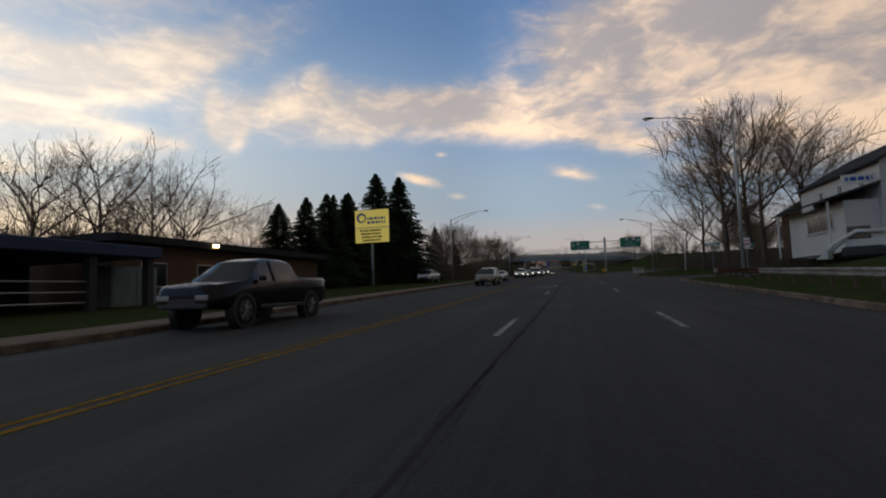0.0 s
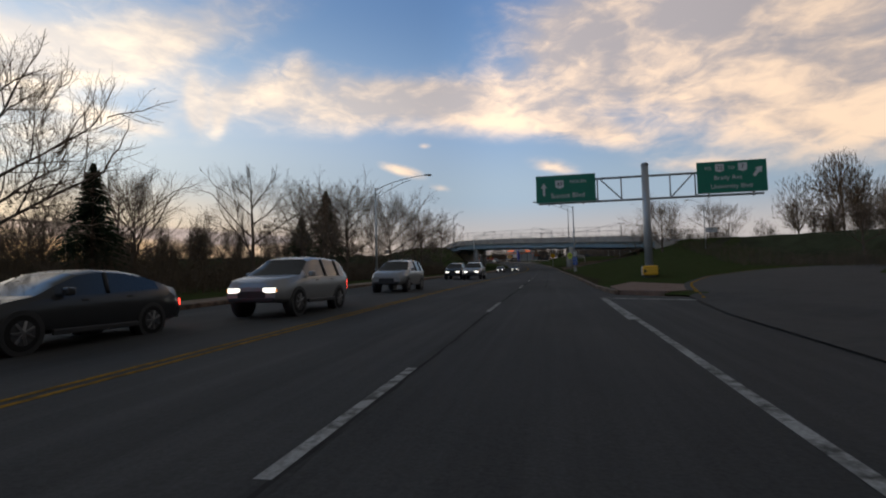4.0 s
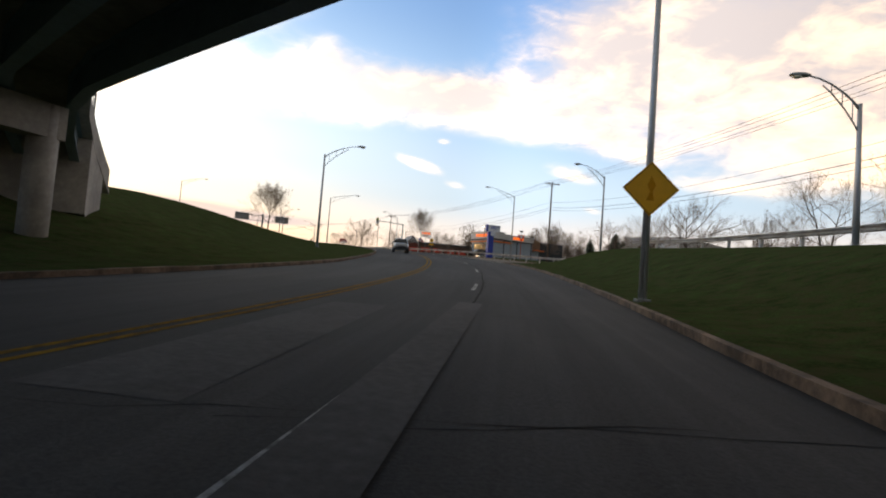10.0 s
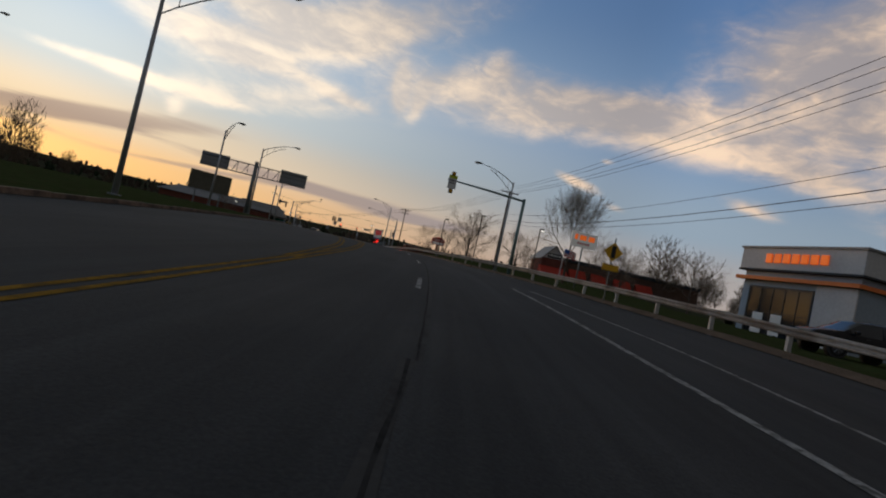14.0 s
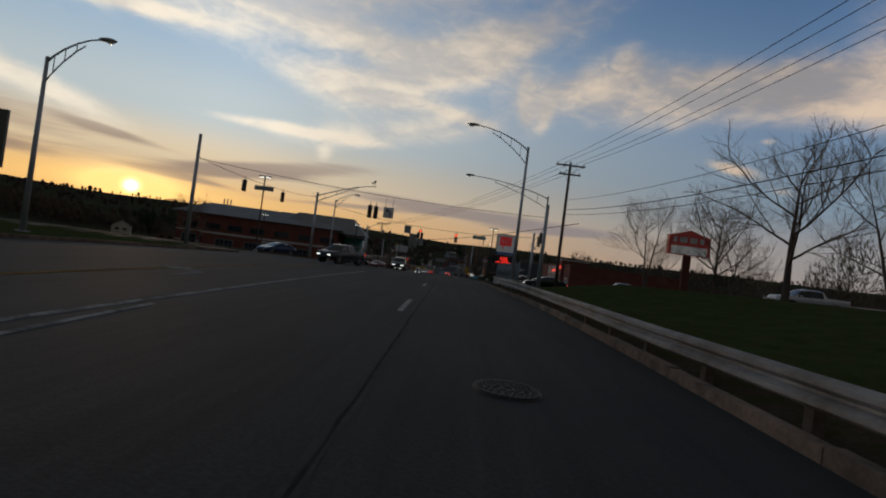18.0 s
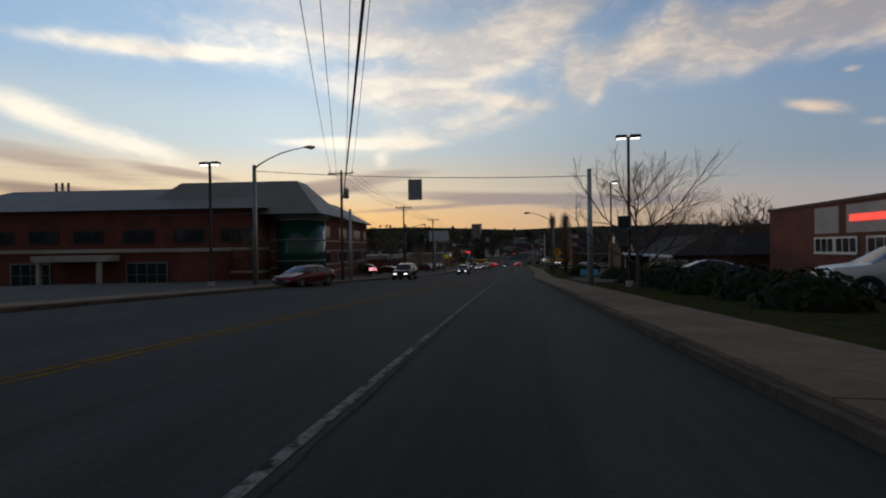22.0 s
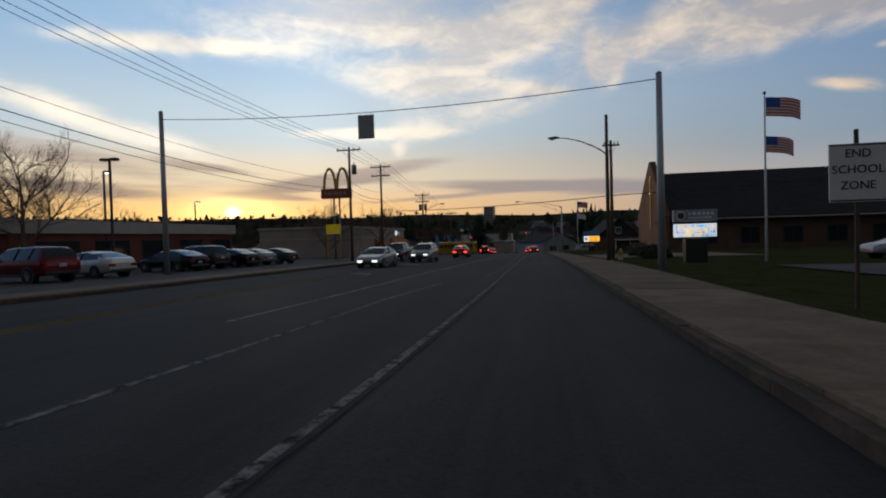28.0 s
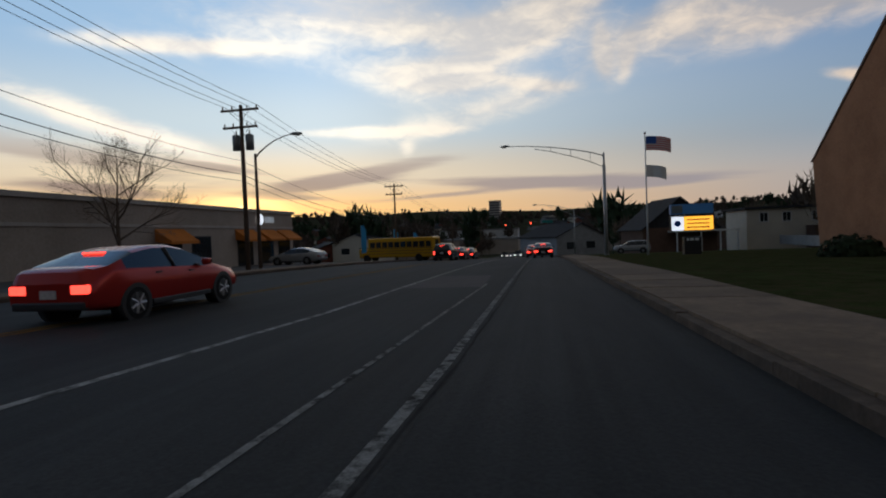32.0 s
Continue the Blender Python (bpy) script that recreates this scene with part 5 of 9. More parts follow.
def shield(parent, x, z, s, digits, y=-0.03):
    p = part("route_shield", PR([(x - s * .5, z - s * .35), (x, z - s * .55), (x + s * .5, z - s * .35), (x + s * .5, z + s * .5), (x - s * .5, z + s * .5)], y - 0.004, y + 0.004), sign_white, parent)
    if digits:
        part("number", text_mesh(digits, s * 0.72, black), None, p, m=Matrix.Translation((x, y - 0.008, z)) @ FACE)
    return p


# overhead sign gantry, seen from its face
gan = thing("sign_gantry", at(132.1, 7.2, 0), "grey steel butterfly gantry with two green direction signs", "sign gantry")
part("column", TB([(0, 0, -0.3), (0, 0, 8.6)], [0.30, 0.26], 18), steel, gan)
part("cap", TB([(0, 0, 8.6), (0, 0, 8.75)], [0.32, 0.2], 18), steel, gan)
part("footing", TB([(0, 0, -0.4), (0, 0, 0.2)], 0.5, 18), concrete, gan)
for z in (7.75, 6.0):
    part("chord", TB([(-8, 0, z), (8.1, 0, z)], 0.085, 10), steel, gan)
for k in range(-2, 3):
    x = k * 1.75
    if k:
        part("web_bar", TB([(x, 0, 6.0), (x, 0, 7.75)], 0.055, 8), steel, gan)
    part("web_bar", TB([(x if k > 0 else x + 0.1, 0, 6.0), (x + 1.65 if k > 0 else x - 1.6, 0, 7.75)], 0.055, 8), steel, gan) if k else None
gl = panel(gan, "sign_panel", 4.5, 2.15, -5.9, 7.1, sign_green, -0.18, sign_white, 0.05)
arrow_up(gl, -7.55, 7.1, 1.0, sign_white, -0.22)
shield(gl, -6.35, 7.45, 0.62, "43", -0.22)
writing(gl, "NORTH", -4.95, 7.6, 0.36, sign_white, -0.22)
writing(gl, "Sunset Blvd", -5.75, 6.55, 0.55, sign_white, -0.22)
gr = panel(gan, "sign_panel", 4.7, 2.35, 5.95, 7.3, sign_green, -0.18, sign_white, 0.05)
writing(gr, "TO", 4.35, 7.95, 0.34, sign_white, -0.22)
shield(gr, 5.15, 7.98, 0.58, "22", -0.22)
writing(gr, "TO", 5.95, 7.95, 0.34, sign_white, -0.22)
shield(gr, 6.7, 7.98, 0.6, "7", -0.22)
part("arrow", PR([(7.35, 7.35), (7.5, 7.2), (7.85, 7.6), (7.95, 7.45), (8.0, 7.95), (7.5, 7.85), (7.65, 7.75)], -0.224, -0.216), sign_white, gr)
writing(gr, "Brady Ave", 5.7, 7.25, 0.46, sign_white, -0.22)
writing(gr, "University Blvd", 5.9, 6.6, 0.46, sign_white, -0.22)
for x in (-7.2, -4.6, 4.4, 7.4):
    part("hanger", BX(x - 0.06, x + 0.06, -0.15, 0.06, 5.85, 8.1), steel, gan)
cb = thing("crash_cushion", at(127.6, 6.45, None, -8), "yellow crash cushion box with a black arrow panel", "barrier")
for x in (-0.42, 0.42):
    for z in (0.25, 0.47, 0.69):
        part("side_rail", BX(x - 0.05, x + 0.05, 0.15, 4.3, z - 0.085, z + 0.085, bevel=0.035), steel, cb, "ribbed grey steel side rail")
for y in (0.8, 2.0, 3.2, 4.2):
    part("frame_leg", BX(-0.4, 0.4, y - 0.05, y + 0.05, -0.15, 0.7), steel_dark, cb)
part("nose", BX(-0.46, 0.46, -0.75, 0.2, 0.16, 0.80, bevel=0.1), mat("crash_yellow", (0.75, 0.40, 0.02), 0.55, 0, 1, 0.15), cb)
part("arrow_panel", PR([(-0.42, 0.3), (-0.2, 0.42), (-0.42, 0.6)], -0.765, -0.752), black, cb)

# second gantry further on, seen from behind
g2 = thing("sign_gantry", at(404.6, -21.0, 0), "grey steel gantry carrying two sign boards seen from behind", "sign gantry")
part("column", TB([(0, 0, -0.3), (0, 0, 7.9)], [0.3, 0.26], 16), steel_dark, g2)
for z in (7.3, 5.8):
    part("chord", TB([(-7.4, 0, z), (7.2, 0, z)], 0.08, 8), steel_dark, g2)
for k in range(10):
    x = -3.2 + k * 0.72
    part("web_bar", TB([(x, 0, 5.8), (x + (0 if k % 2 else 0.72), 0, 7.3)], 0.045, 6), steel_dark, g2)
for x, w in ((-5.6, 3.8), (5.4, 3.8)):
    b_ = panel(g2, "sign_panel", w, 2.0, x, 6.7, sign_back, 0.2, None, 0.05)
    for q in (-0.6, 0, 0.6):
        part("stiffener", BX(x - w / 2, x + w / 2, 0.10, 0.17, 6.66 + q, 6.74 + q), steel_dark, b_)

# route and hospital signs on the lamp post
sp = thing("route_sign", at(178.0, 4.32, 0.0), "north route sign over blue hospital sign on a lamp post", "road sign")
panel(sp, "north_plate", 0.70, 0.34, 0, 3.35, sign_white, -0.16, black)
writing(sp, "NORTH", 0, 3.35, 0.19, black, -0.18)
panel(sp, "route_plate", 0.72, 0.64, 0, 2.83, black, -0.16)
shield(sp, 0, 2.86, 0.58, "43", -0.18)
panel(sp, "hospital_plate", 0.74, 0.70, 0, 2.09, sign_blue, -0.16, sign_white)
writing(sp, "H", 0, 2.09, 0.70, sign_white, -0.18)
panel(sp, "arrow_plate", 0.70, 0.46, 0, 1.45, sign_blue, -0.16, sign_white)
arrow_up(sp, 0, 1.45, 0.30, sign_white, -0.18)
part("strap", BX(-0.03, 0.03, -0.16, -0.08, 1.25, 3.5), steel, sp)
ft = thing("lamp_footing", at(178.3, 4.3), "stained square concrete footing under a street lamp", "footing")
part("block", BX(-0.24, 0.24, -0.24, 0.24, -0.2, 0.62, bevel=0.03), concrete, ft)


def post_sign(s, d, z, label, h=None, post=None):
    r = thing("road_sign", at(s, d, h), label, "road sign", "road signs")
    part("post", BX(-0.03, 0.03, -0.02, 0.02, -0.3, z + 0.35, bevel=0.006), post or steel_dark, r)
    return r


sc = post_sign(191.3, 4.2, 2.8, "lime yellow school crossing sign on a steel post")
part("sign_panel", PR([(-0.45, 2.55), (0.45, 2.55), (0.45, 3.05), (0, 3.45), (-0.45, 3.05)], -0.035, -0.02), sign_lime, sc)
part("symbol", PR([(-0.22, 2.65), (-0.1, 2.9), (-0.2, 3.0), (-0.12, 3.12), (-0.02, 2.95), (0.08, 3.14), (0.22, 2.95), (0.1, 2.85), (0.22, 2.65), (0.06, 2.78), (-0.06, 2.8)], -0.045, -0.037), black, sc)
part("arrow_plate", BX(-0.3, 0.3, -0.035, -0.02, 2.25, 2.5), sign_lime, sc)
dm = post_sign(255.2, 4.25, 3.4, "yellow diamond warning sign on a street lamp post")
diamond(dm, 1.15, 3.3, sign_yellow, -0.14)
part("symbol", PR([(-0.12, 2.95), (0.1, 2.95), (0.05, 3.2), (0.14, 3.4), (0.0, 3.68), (-0.1, 3.4), (-0.02, 3.2)], -0.165, -0.157), mat("sign_ochre", (0.55, 0.25, 0.01)), dm)
xs = post_sign(352.7, 10.4, 3.2, "yellow signal ahead sign over a yellow plate")
diamond(xs, 0.78, 2.75, sign_yellow)
part("symbol", BX(-0.12, 0.12, -0.045, -0.03, 2.4, 3.1), black, xs)
panel(xs, "plate", 0.95, 0.38, 0, 1.85, sign_yellow, -0.02, black)
ys = post_sign(535.3, 4.36, 3.0, "yellow signal ahead diamond over a yellow plate with two lines")
diamond(ys, 0.90, 2.72, sign_yellow)
lamp_box = part("symbol", BX(-0.10, 0.10, -0.05, -0.034, 2.44, 3.00, bevel=0.01), black, ys)
for z, c in ((2.88, sign_red), (2.72, sign_yellow), (2.56, mat("sign_lamp_green", (0.02, 0.35, 0.06)))):
    part("lamp_disc", TB([(0, -0.062, z), (0, -0.05, z)], 0.07, 14), c, lamp_box)
panel(ys, "plate", 1.3, 0.40, 0, 1.86, sign_yellow, -0.02, black)
bars(ys, -0.5, 0.5, 1.94, 0.10, mat("sign_ochre", (0.55, 0.25, 0.01)), -0.035)
bars(ys, -0.5, 0.5, 1.79, 0.10, mat("sign_ochre", (0.55, 0.25, 0.01)), -0.035, seed=3)
es = post_sign(584.6, 5.85, 2.6, "white end school zone sign on a dark post", post=wood_pole)
panel(es, "sign_panel", 0.84, 0.95, 0, 2.24, sign_white, -0.03, black)
for k, word in enumerate(("END", "SCHOOL", "ZONE")):
    writing(es, word, 0, 2.55 - k * 0.26, 0.19, black, -0.045)
ye = post_sign(317.6, 14.6, 4.5, "red and white yield sign under a small solar panel")
part("sign_panel", PR([(-0.62, 4.1), (0, 3.05), (0.62, 4.1)], -0.03, -0.015), sign_red, ye)
part("centre", PR([(-0.32, 3.95), (0, 3.40), (0.32, 3.95)], -0.038, -0.032), sign_white, ye)
part("marker_strip", BX(-0.05, 0.05, -0.04, -0.02, 0.3, 3.0), mat("marker_orange", (0.55, 0.10, 0.03)), ye)
part("solar_panel", PR([(-0.26, 4.55), (0.22, 4.80), (0.24, 4.77), (-0.24, 4.52)], -0.3, 0.3, "x"), black, ye)
for s, d, zt in ((63, 14.5, 3.2), (65, 18.5, 3.0)):
    st = post_sign(s, d, zt, "green street name blade over a one way arrow plate")
    panel(st, "name_blade", 1.5, 0.32, 0, zt, mat("blade_teal", (0.01, 0.22, 0.20), 0.5), -0.03, sign_white)
    bars(st, -0.5, 0.5, zt, 0.14, sign_white, -0.045)
    ow = panel(st, "one_way_plate", 0.9, 0.3, 0.3, zt - 0.42, black, -0.03)
    part("arrow", PR([(-0.05, zt - 0.45), (0.4, zt - 0.45), (0.4, zt - 0.52), (0.68, zt - 0.42), (0.4, zt - 0.32), (0.4, zt - 0.39), (-0.05, zt - 0.39)], -0.048, -0.042), sign_white, ow)
np_ = post_sign(41.5, 11.8, 2.6, "small red and white notice sign on a post", h=None)
panel(np_, "sign_panel", 0.45, 0.75, 0, 2.4, sign_white, -0.03)
bars(np_, -0.17, 0.17, 2.55, 0.09, sign_red, -0.045)
bars(np_, -0.17, 0.17, 2.30, 0.12, sign_red, -0.045, seed=5)
bw = thing("notice_board", at(204, 33), "small white notice board on two posts on the grass bank", "sign board")
panel(bw, "board", 2.2, 1.0, 0, 1.6, sign_white, 0, None, 0.06)
bars(bw, -0.8, 0.8, 1.75, 0.16, steel_dark, -0.04)
for x in (-0.8, 0.8):
    part("post", BX(x - 0.05, x + 0.05, -0.04, 0.04, -0.3, 1.2), wood_pole, bw)
wp = thing("sign_post_frame", at(94, 17.5), "white metal post with a side arm", "post")
part("post", TB([(0, 0, -0.3), (0, 0, 5.8)], 0.06, 10), sign_white, wp)
part("arm", TB([(0, 0, 5.0), (2.2, 0, 4.9)], 0.04, 8), sign_white, wp)
part("arm", TB([(0, 0, 3.6), (2.0, 0, 3.55)], 0.03, 8), sign_white, wp)

# SCHOOL lettering on the road
sl = thing("road_lettering", Matrix(), "worn white school lettering and bar across the lanes", "road marking", kind="structure")
for d0, worn in ((-3.3, paint_worn), (0.42, paint_white)):
    me = text_mesh("SCHOOL", 0.85, worn)
    part("letters", me, None, sl, m=at(186.6, d0, 0.006) @ Matrix.Diagonal((0.90, 3.3, 0.3, 1)))
    part("cross_bar", ST(189.2, 189.4, d0 - 1.6, d0 + 1.6, 1, 0.005), paint_worn, sl)
    part("cross_bar", ST(180.2, 180.4, d0 - 1.75, d0 + 1.6, 1, 0.005), paint_worn, sl)
# gore triangle, stop lines, crossings, patches, manholes
def flat(name, pts, material, label, lift=0.005):
    bm = bmesh.new()
    bm.faces.new([bm.verts.new(P(s, d, lift)) for s, d in pts])
    if bm.faces[:][0].normal.z < 0:
        bmesh.ops.reverse_faces(bm, faces=bm.faces)
    bm.normal_update()
    bmesh.ops.recalc_face_normals(bm, faces=bm.faces)
    return tagged(part(name, bm, material), label, "road marking", kind="structure")


flat("gore_line", [(103.0, 1.6), (110.3, 1.62), (109.9, 1.84), (103.0, 1.86)], paint_white, "broad white gore line beside the exit ramp")
flat("gore_line", [(110.3, 1.66), (108.8, 4.7), (108.4, 4.4), (109.8, 1.9)], paint_white, "broad white gore line beside the exit ramp")
gore_bm = PR([(112.3, 2.55), (111.2, 4.0), (111.6, 4.9), (114, 5.4), (117, 6.0), (121, 4.2), (116, 2.6)], -0.25, 0.15, "z")
for v_ in gore_bm.verts:
    v_.co = P(v_.co.x, v_.co.y, v_.co.z)
bmesh.ops.recalc_face_normals(gore_bm, faces=gore_bm.faces)
tagged(part("gore_island", gore_bm, mat("brick_paving", (0.20, 0.13, 0.10), 0.9, 0, 4, 0.35, 0.6)), "worn brick-coloured paving at the gore nose", "traffic island", kind="structure")
RAMP_EDGE = [(88, 4.0), (104, 4.2), (108, 4.6), (111, 5.0), (114, 5.6), (117.3, 6.4), (122, 8.0), (127, 9.9), (137, 16), (150, 27)]
side_sheet("exit_ramp", asphalt_side, "dark asphalt exit ramp that curves away from the road", "road", 88, 150, lambda s: float(lay(s, RAMP_EDGE)) - 0.3, lambda s: float(lay(s, RAMP_EDGE)) + 9.5, 24, step=1.0, lift=0.03, power=1.0)
side_sheet("side_street", asphalt_side, "asphalt mouth of the side street", "road", 47, 59, lambda s: 8.0, lambda s: 60.0, 40, step=1.0, lift=0.02, power=1.0)
side_sheet("ramp_line", paint_yellow, "yellow edge line on the exit ramp", "road marking", 109, 148, lambda s: float(lay(s, RAMP_EDGE)) - 0.06, lambda s: float(lay(s, RAMP_EDGE)) + 0.06, 1, step=1.0, lift=0.045, power=1.0)
flat("ramp_apron", [(298, 5.4), (309.5, 6.0), (313, 12.0), (308, 12.8), (298, 12.6)], gravel_dirt, "brown worn gravel apron beside the joining ramp", 0.03)
isl = part("traffic_island", ST(304.5, 318.3, lambda s: float(lay(s, [(304.5, 5.2), (310.5, 5.05), (313, 5.45), (315.3, 5.75), (316.6, 6.6), (317.6, 7.6), (318.3, 8.4)])), lambda s: float(lay(s, [(304.5, 10.6), (315.2, 10.5), (317.2, 9.6), (318.3, 8.6)])), 0.7, 0.14, 0.25), gravel_dirt_pale)
tagged(isl, "raised pale concrete traffic island with rounded nose", "traffic island", kind="structure")
for s, d0, d1 in ((445.4, -8.4, 2.2), (464.1, -8.6, 2.4), (466.2, -8.6, 2.4)):
    flat("stop_line", [(s, d0), (s, d1), (s + 0.3, d1), (s + 0.3, d0)], paint_worn, "worn white line across the lanes at the junction")
flat("paint_block", [(465.0, 1.2), (465.0, 2.1), (465.7, 2.1), (465.7, 1.2)], paint_white, "short worn white paint block")
line("edge_line", 458, 464, [(458, 1.9), (464, 4.6)], 0, 0.2, paint_white, "white crossing line at the corner")
turn_arrow = [(0, 0), (0.18, 0), (0.18, 1.3), (0.9, 1.9), (0.9, 1.5), (1.6, 2.2), (0.9, 2.8), (0.9, 2.35), (0.0, 1.55)]
for s, d in ((417, -7.0), (612, -8.0), (637, -8.3), (566, -8.6), (600, -8.0)):
    flat("turn_arrow", [(s + y, d - x) for x, y in turn_arrow], paint_white, "worn white left turn arrow")
manhole_iron = mat("manhole_iron", (0.06, 0.058, 0.055), 0.6, 0.6, 8.0, 0.4, 0.6)


def ring_mesh(outer, inner, n, bm=None, x=0.0, y=0.0, z0=0.014, z1=0.030):
    """A flat raised ring."""
    bm = bm or bmesh.new()
    rows = []
    for i in range(n):
        a = 2 * math.pi * i / n
        rows.append([bm.verts.new((x + math.cos(a) * q, y + math.sin(a) * q, z)) for q, z in ((outer, z0), (outer, z1), (inner, z1), (inner, z0))])
    for i in range(n):
        a, b = rows[i], rows[(i + 1) % n]
        for k in range(3):
            bm.faces.new((a[k], b[k], b[k + 1], a[k + 1]))
    return bm


def manhole(s, d, pad=1.3, r=0.42):
    root = thing("manhole", at(s, d, 0), "round iron manhole cover in a pale concrete pad", "manhole cover", "manhole covers")
    if pad:
        part("pad", BX(-pad / 2, pad / 2, -pad / 2, pad / 2, -0.05, 0.008), pad_concrete, root)
    c = part("cover", TB([(0, 0, -0.05), (0, 0, 0.016)], r, 32), manhole_iron, root)
    part("rim", ring_mesh(r * 0.97, r * 0.90, 36), manhole_iron, c)
    for k in range(3):
        n_, at_r = 8 + 7 * k, r * (0.34 + 0.22 * k)
        bm = bmesh.new()
        for i in range(n_):
            a = 2 * math.pi * i / n_
            ring_mesh(r * 0.092, r * 0.052, 10, bm, math.cos(a) * at_r, math.sin(a) * at_r)
        part("stud_ring", bm, manhole_iron, c)
    part("stud_ring", ring_mesh(r * 0.20, r * 0.14, 18), manhole_iron, c)


manhole(460.0, 0.3, 1.6, 0.42), manhole(409.6, 0.64, 0, 0.36), manhole(618.95, 1.05, 1.25, 0.34), manhole(525, -9, 0, 0.4)
flat("asphalt_patch", [(612, 0.1), (612, 1.6), (613.2, 1.6), (613.2, 0.1)], asphalt_old, "pale worn patch in the lane", 0.004)
for s, d, w, l in ((641, -3.6, 2.6, 5), (560, -4.2, 2.2, 9), (236, -1.0, 0.7, 16), (243, -3.5, 1.4, 7), (34, -3.2, 1.5, 8)):
    flat("asphalt_patch", [(s, d), (s, d + w), (s + l, d + w * 0.9), (s + l, d + w * 0.1)], asphalt_old, "pale ragged worn patch in the asphalt", 0.0035)

# ---- pavement ----
walk_root = thing("pavement", Matrix(), "pale concrete pavement slabs along the kerb", "pavement", kind="structure")
s = 471.0
while s < 760:
    e = s + 1.9
    part("slab", ST(s + 0.01, e - 0.01, lambda q: kr(q) + 0.17, lambda q: kr(q) + float(lay(q, [(471, 2.3), (500, 2.0), (530, 2.2), (585, 2.6), (605, 2.9), (628, 2.05)])), 1.9, 0.165 + 0.012 * math.sin(s * 7), 0.25), pavement_mat, walk_root)
    s = e
left_walk = part("pavement_left", ST(440, 760, lambda q: kl(q) - 2.0, lambda q: kl(q) - 0.17, 2.5, 0.16, 0.2), pavement_mat)
tagged(left_walk, "pale concrete pavement along the far kerb", "pavement", kind="structure")
kerb_run(-1, 440, 700, 6.0)
lw = part("pavement_near_left", ST(-30, 240, lambda q: kl(q) - 1.9, lambda q: kl(q) - 0.17, 2.5, 0.165, 0.2), pavement_mat)
tagged(lw, "pale concrete pavement behind the kerb", "pavement", kind="structure")

# ---- traffic signals ----
sig_red = mat("signal_red", (1.0, 0.08, 0.03), 0.4, emit=4.0)
sig_amber = mat("signal_amber", (1.0, 0.42, 0.03), 0.4, emit=3.0)
sig_off = mat("signal_lens_off", (0.03, 0.03, 0.03), 0.3)
sig_body = mat("signal_body", (0.028, 0.030, 0.028), 0.6)


def signal_head(m, lit=0, label="black three-lamp traffic signal hanging from a span wire", dog=False):
    if dog:
        label = "black five-lamp traffic signal, one lamp over two pairs"
    r = thing("traffic_signal", m, label, "traffic light", "traffic signals")
    spots = [(0, -0.19 - 0.335 * k) for k in range(3)]
    if dog:
        spots = [(0, -0.19), (-0.21, -0.57), (0.21, -0.57), (-0.21, -0.905), (0.21, -0.905)]
        part("housing", BX(-0.17, 0.17, -0.12, 0.12, -0.36, 0, bevel=0.03), sig_body, r)
        for x in (-0.21, 0.21):
            part("housing", BX(x - 0.17, x + 0.17, -0.12, 0.12, -1.09, -0.38, bevel=0.03), sig_body, r)
    else:
        part("housing", BX(-0.17, 0.17, -0.12, 0.12, -1.05, 0, bevel=0.03), sig_body, r)
    part("hanger", TB([(0, 0, 0), (0, 0, 0.35)], 0.025, 6), steel_dark, r)
    for k, (x0, z) in enumerate(spots):
        part("lens", TB([(x0, -0.13, z), (x0, -0.115, z)], 0.115, 16), (sig_red if lit == 1 else sig_amber) if lit and k == (lit - 1) else sig_off, r, "glowing lens" if lit and k == lit - 1 else "")
        bm = bmesh.new()
        n = 9
        ring = [[bm.verts.new((x0 + 0.14 * math.cos(a), y, z + 0.14 * math.sin(a))) for a in [math.pi * (-0.15 + 1.3 * i / (n - 1)) for i in range(n)]] for y in (-0.12, -0.32)]
        for i in range(n - 1):
            bm.faces.new((ring[0][i], ring[0][i + 1], ring[1][i + 1], ring[1][i]))
        part("visor", bm, sig_body, r)
    return r


# mast arm with a flashing school sign
ma = thing("mast_arm", at(370.1, 9.0), "green-grey metal mast arm carrying a school speed sign", "signal mast")
teal = mat("mast_teal", (0.16, 0.24, 0.24), 0.55, 0.4)
part("column", TB([(0, 0, -0.3), (0, 0, 6.9)], [0.17, 0.14], 14), teal, ma)
part("arm", TB([(0, 0, 6.7), (-3.5, 0, 6.9), (-7.2, 0, 7.05)], [0.11, 0.09, 0.06], 10), teal, ma)
spn = panel(ma, "school_sign", 0.75, 1.2, -6.75, 6.85, sign_white, -0.12, None, 0.05)
panel(spn, "school_plate", 0.75, 0.28, -6.75, 7.32, sign_lime, -0.13, None, 0.06)
bars(spn, -7.0, -6.5, 7.0, 0.14, black, -0.16)
bars(spn, -7.0, -6.5, 6.75, 0.14, black, -0.16, seed=4)
for z in (7.6, 6.05):
    b_ = part("beacon", BX(-6.93, -6.57, -0.2, 0.1, z - 0.18, z + 0.18, bevel=0.03), black, ma)
    part("beacon_lens", TB([(-6.75, -0.22, z), (-6.75, -0.2, z)], 0.13, 14), sign_yellow, b_)

# junction: strain poles, span wires, hanging signals
def strain_pole(s, d, top, material=None):
    r = thing("strain_pole", at(s, d), "plain grey metal strain pole", "pole", "strain poles")
    part("shaft", TB([(0, 0, -0.3), (0, 0, top)], [0.17, 0.12], 14), material or steel, r)
    part("cap", TB([(0, 0, top), (0, 0, top + 0.06)], [0.13, 0.05], 14), steel_dark, r)
    return r


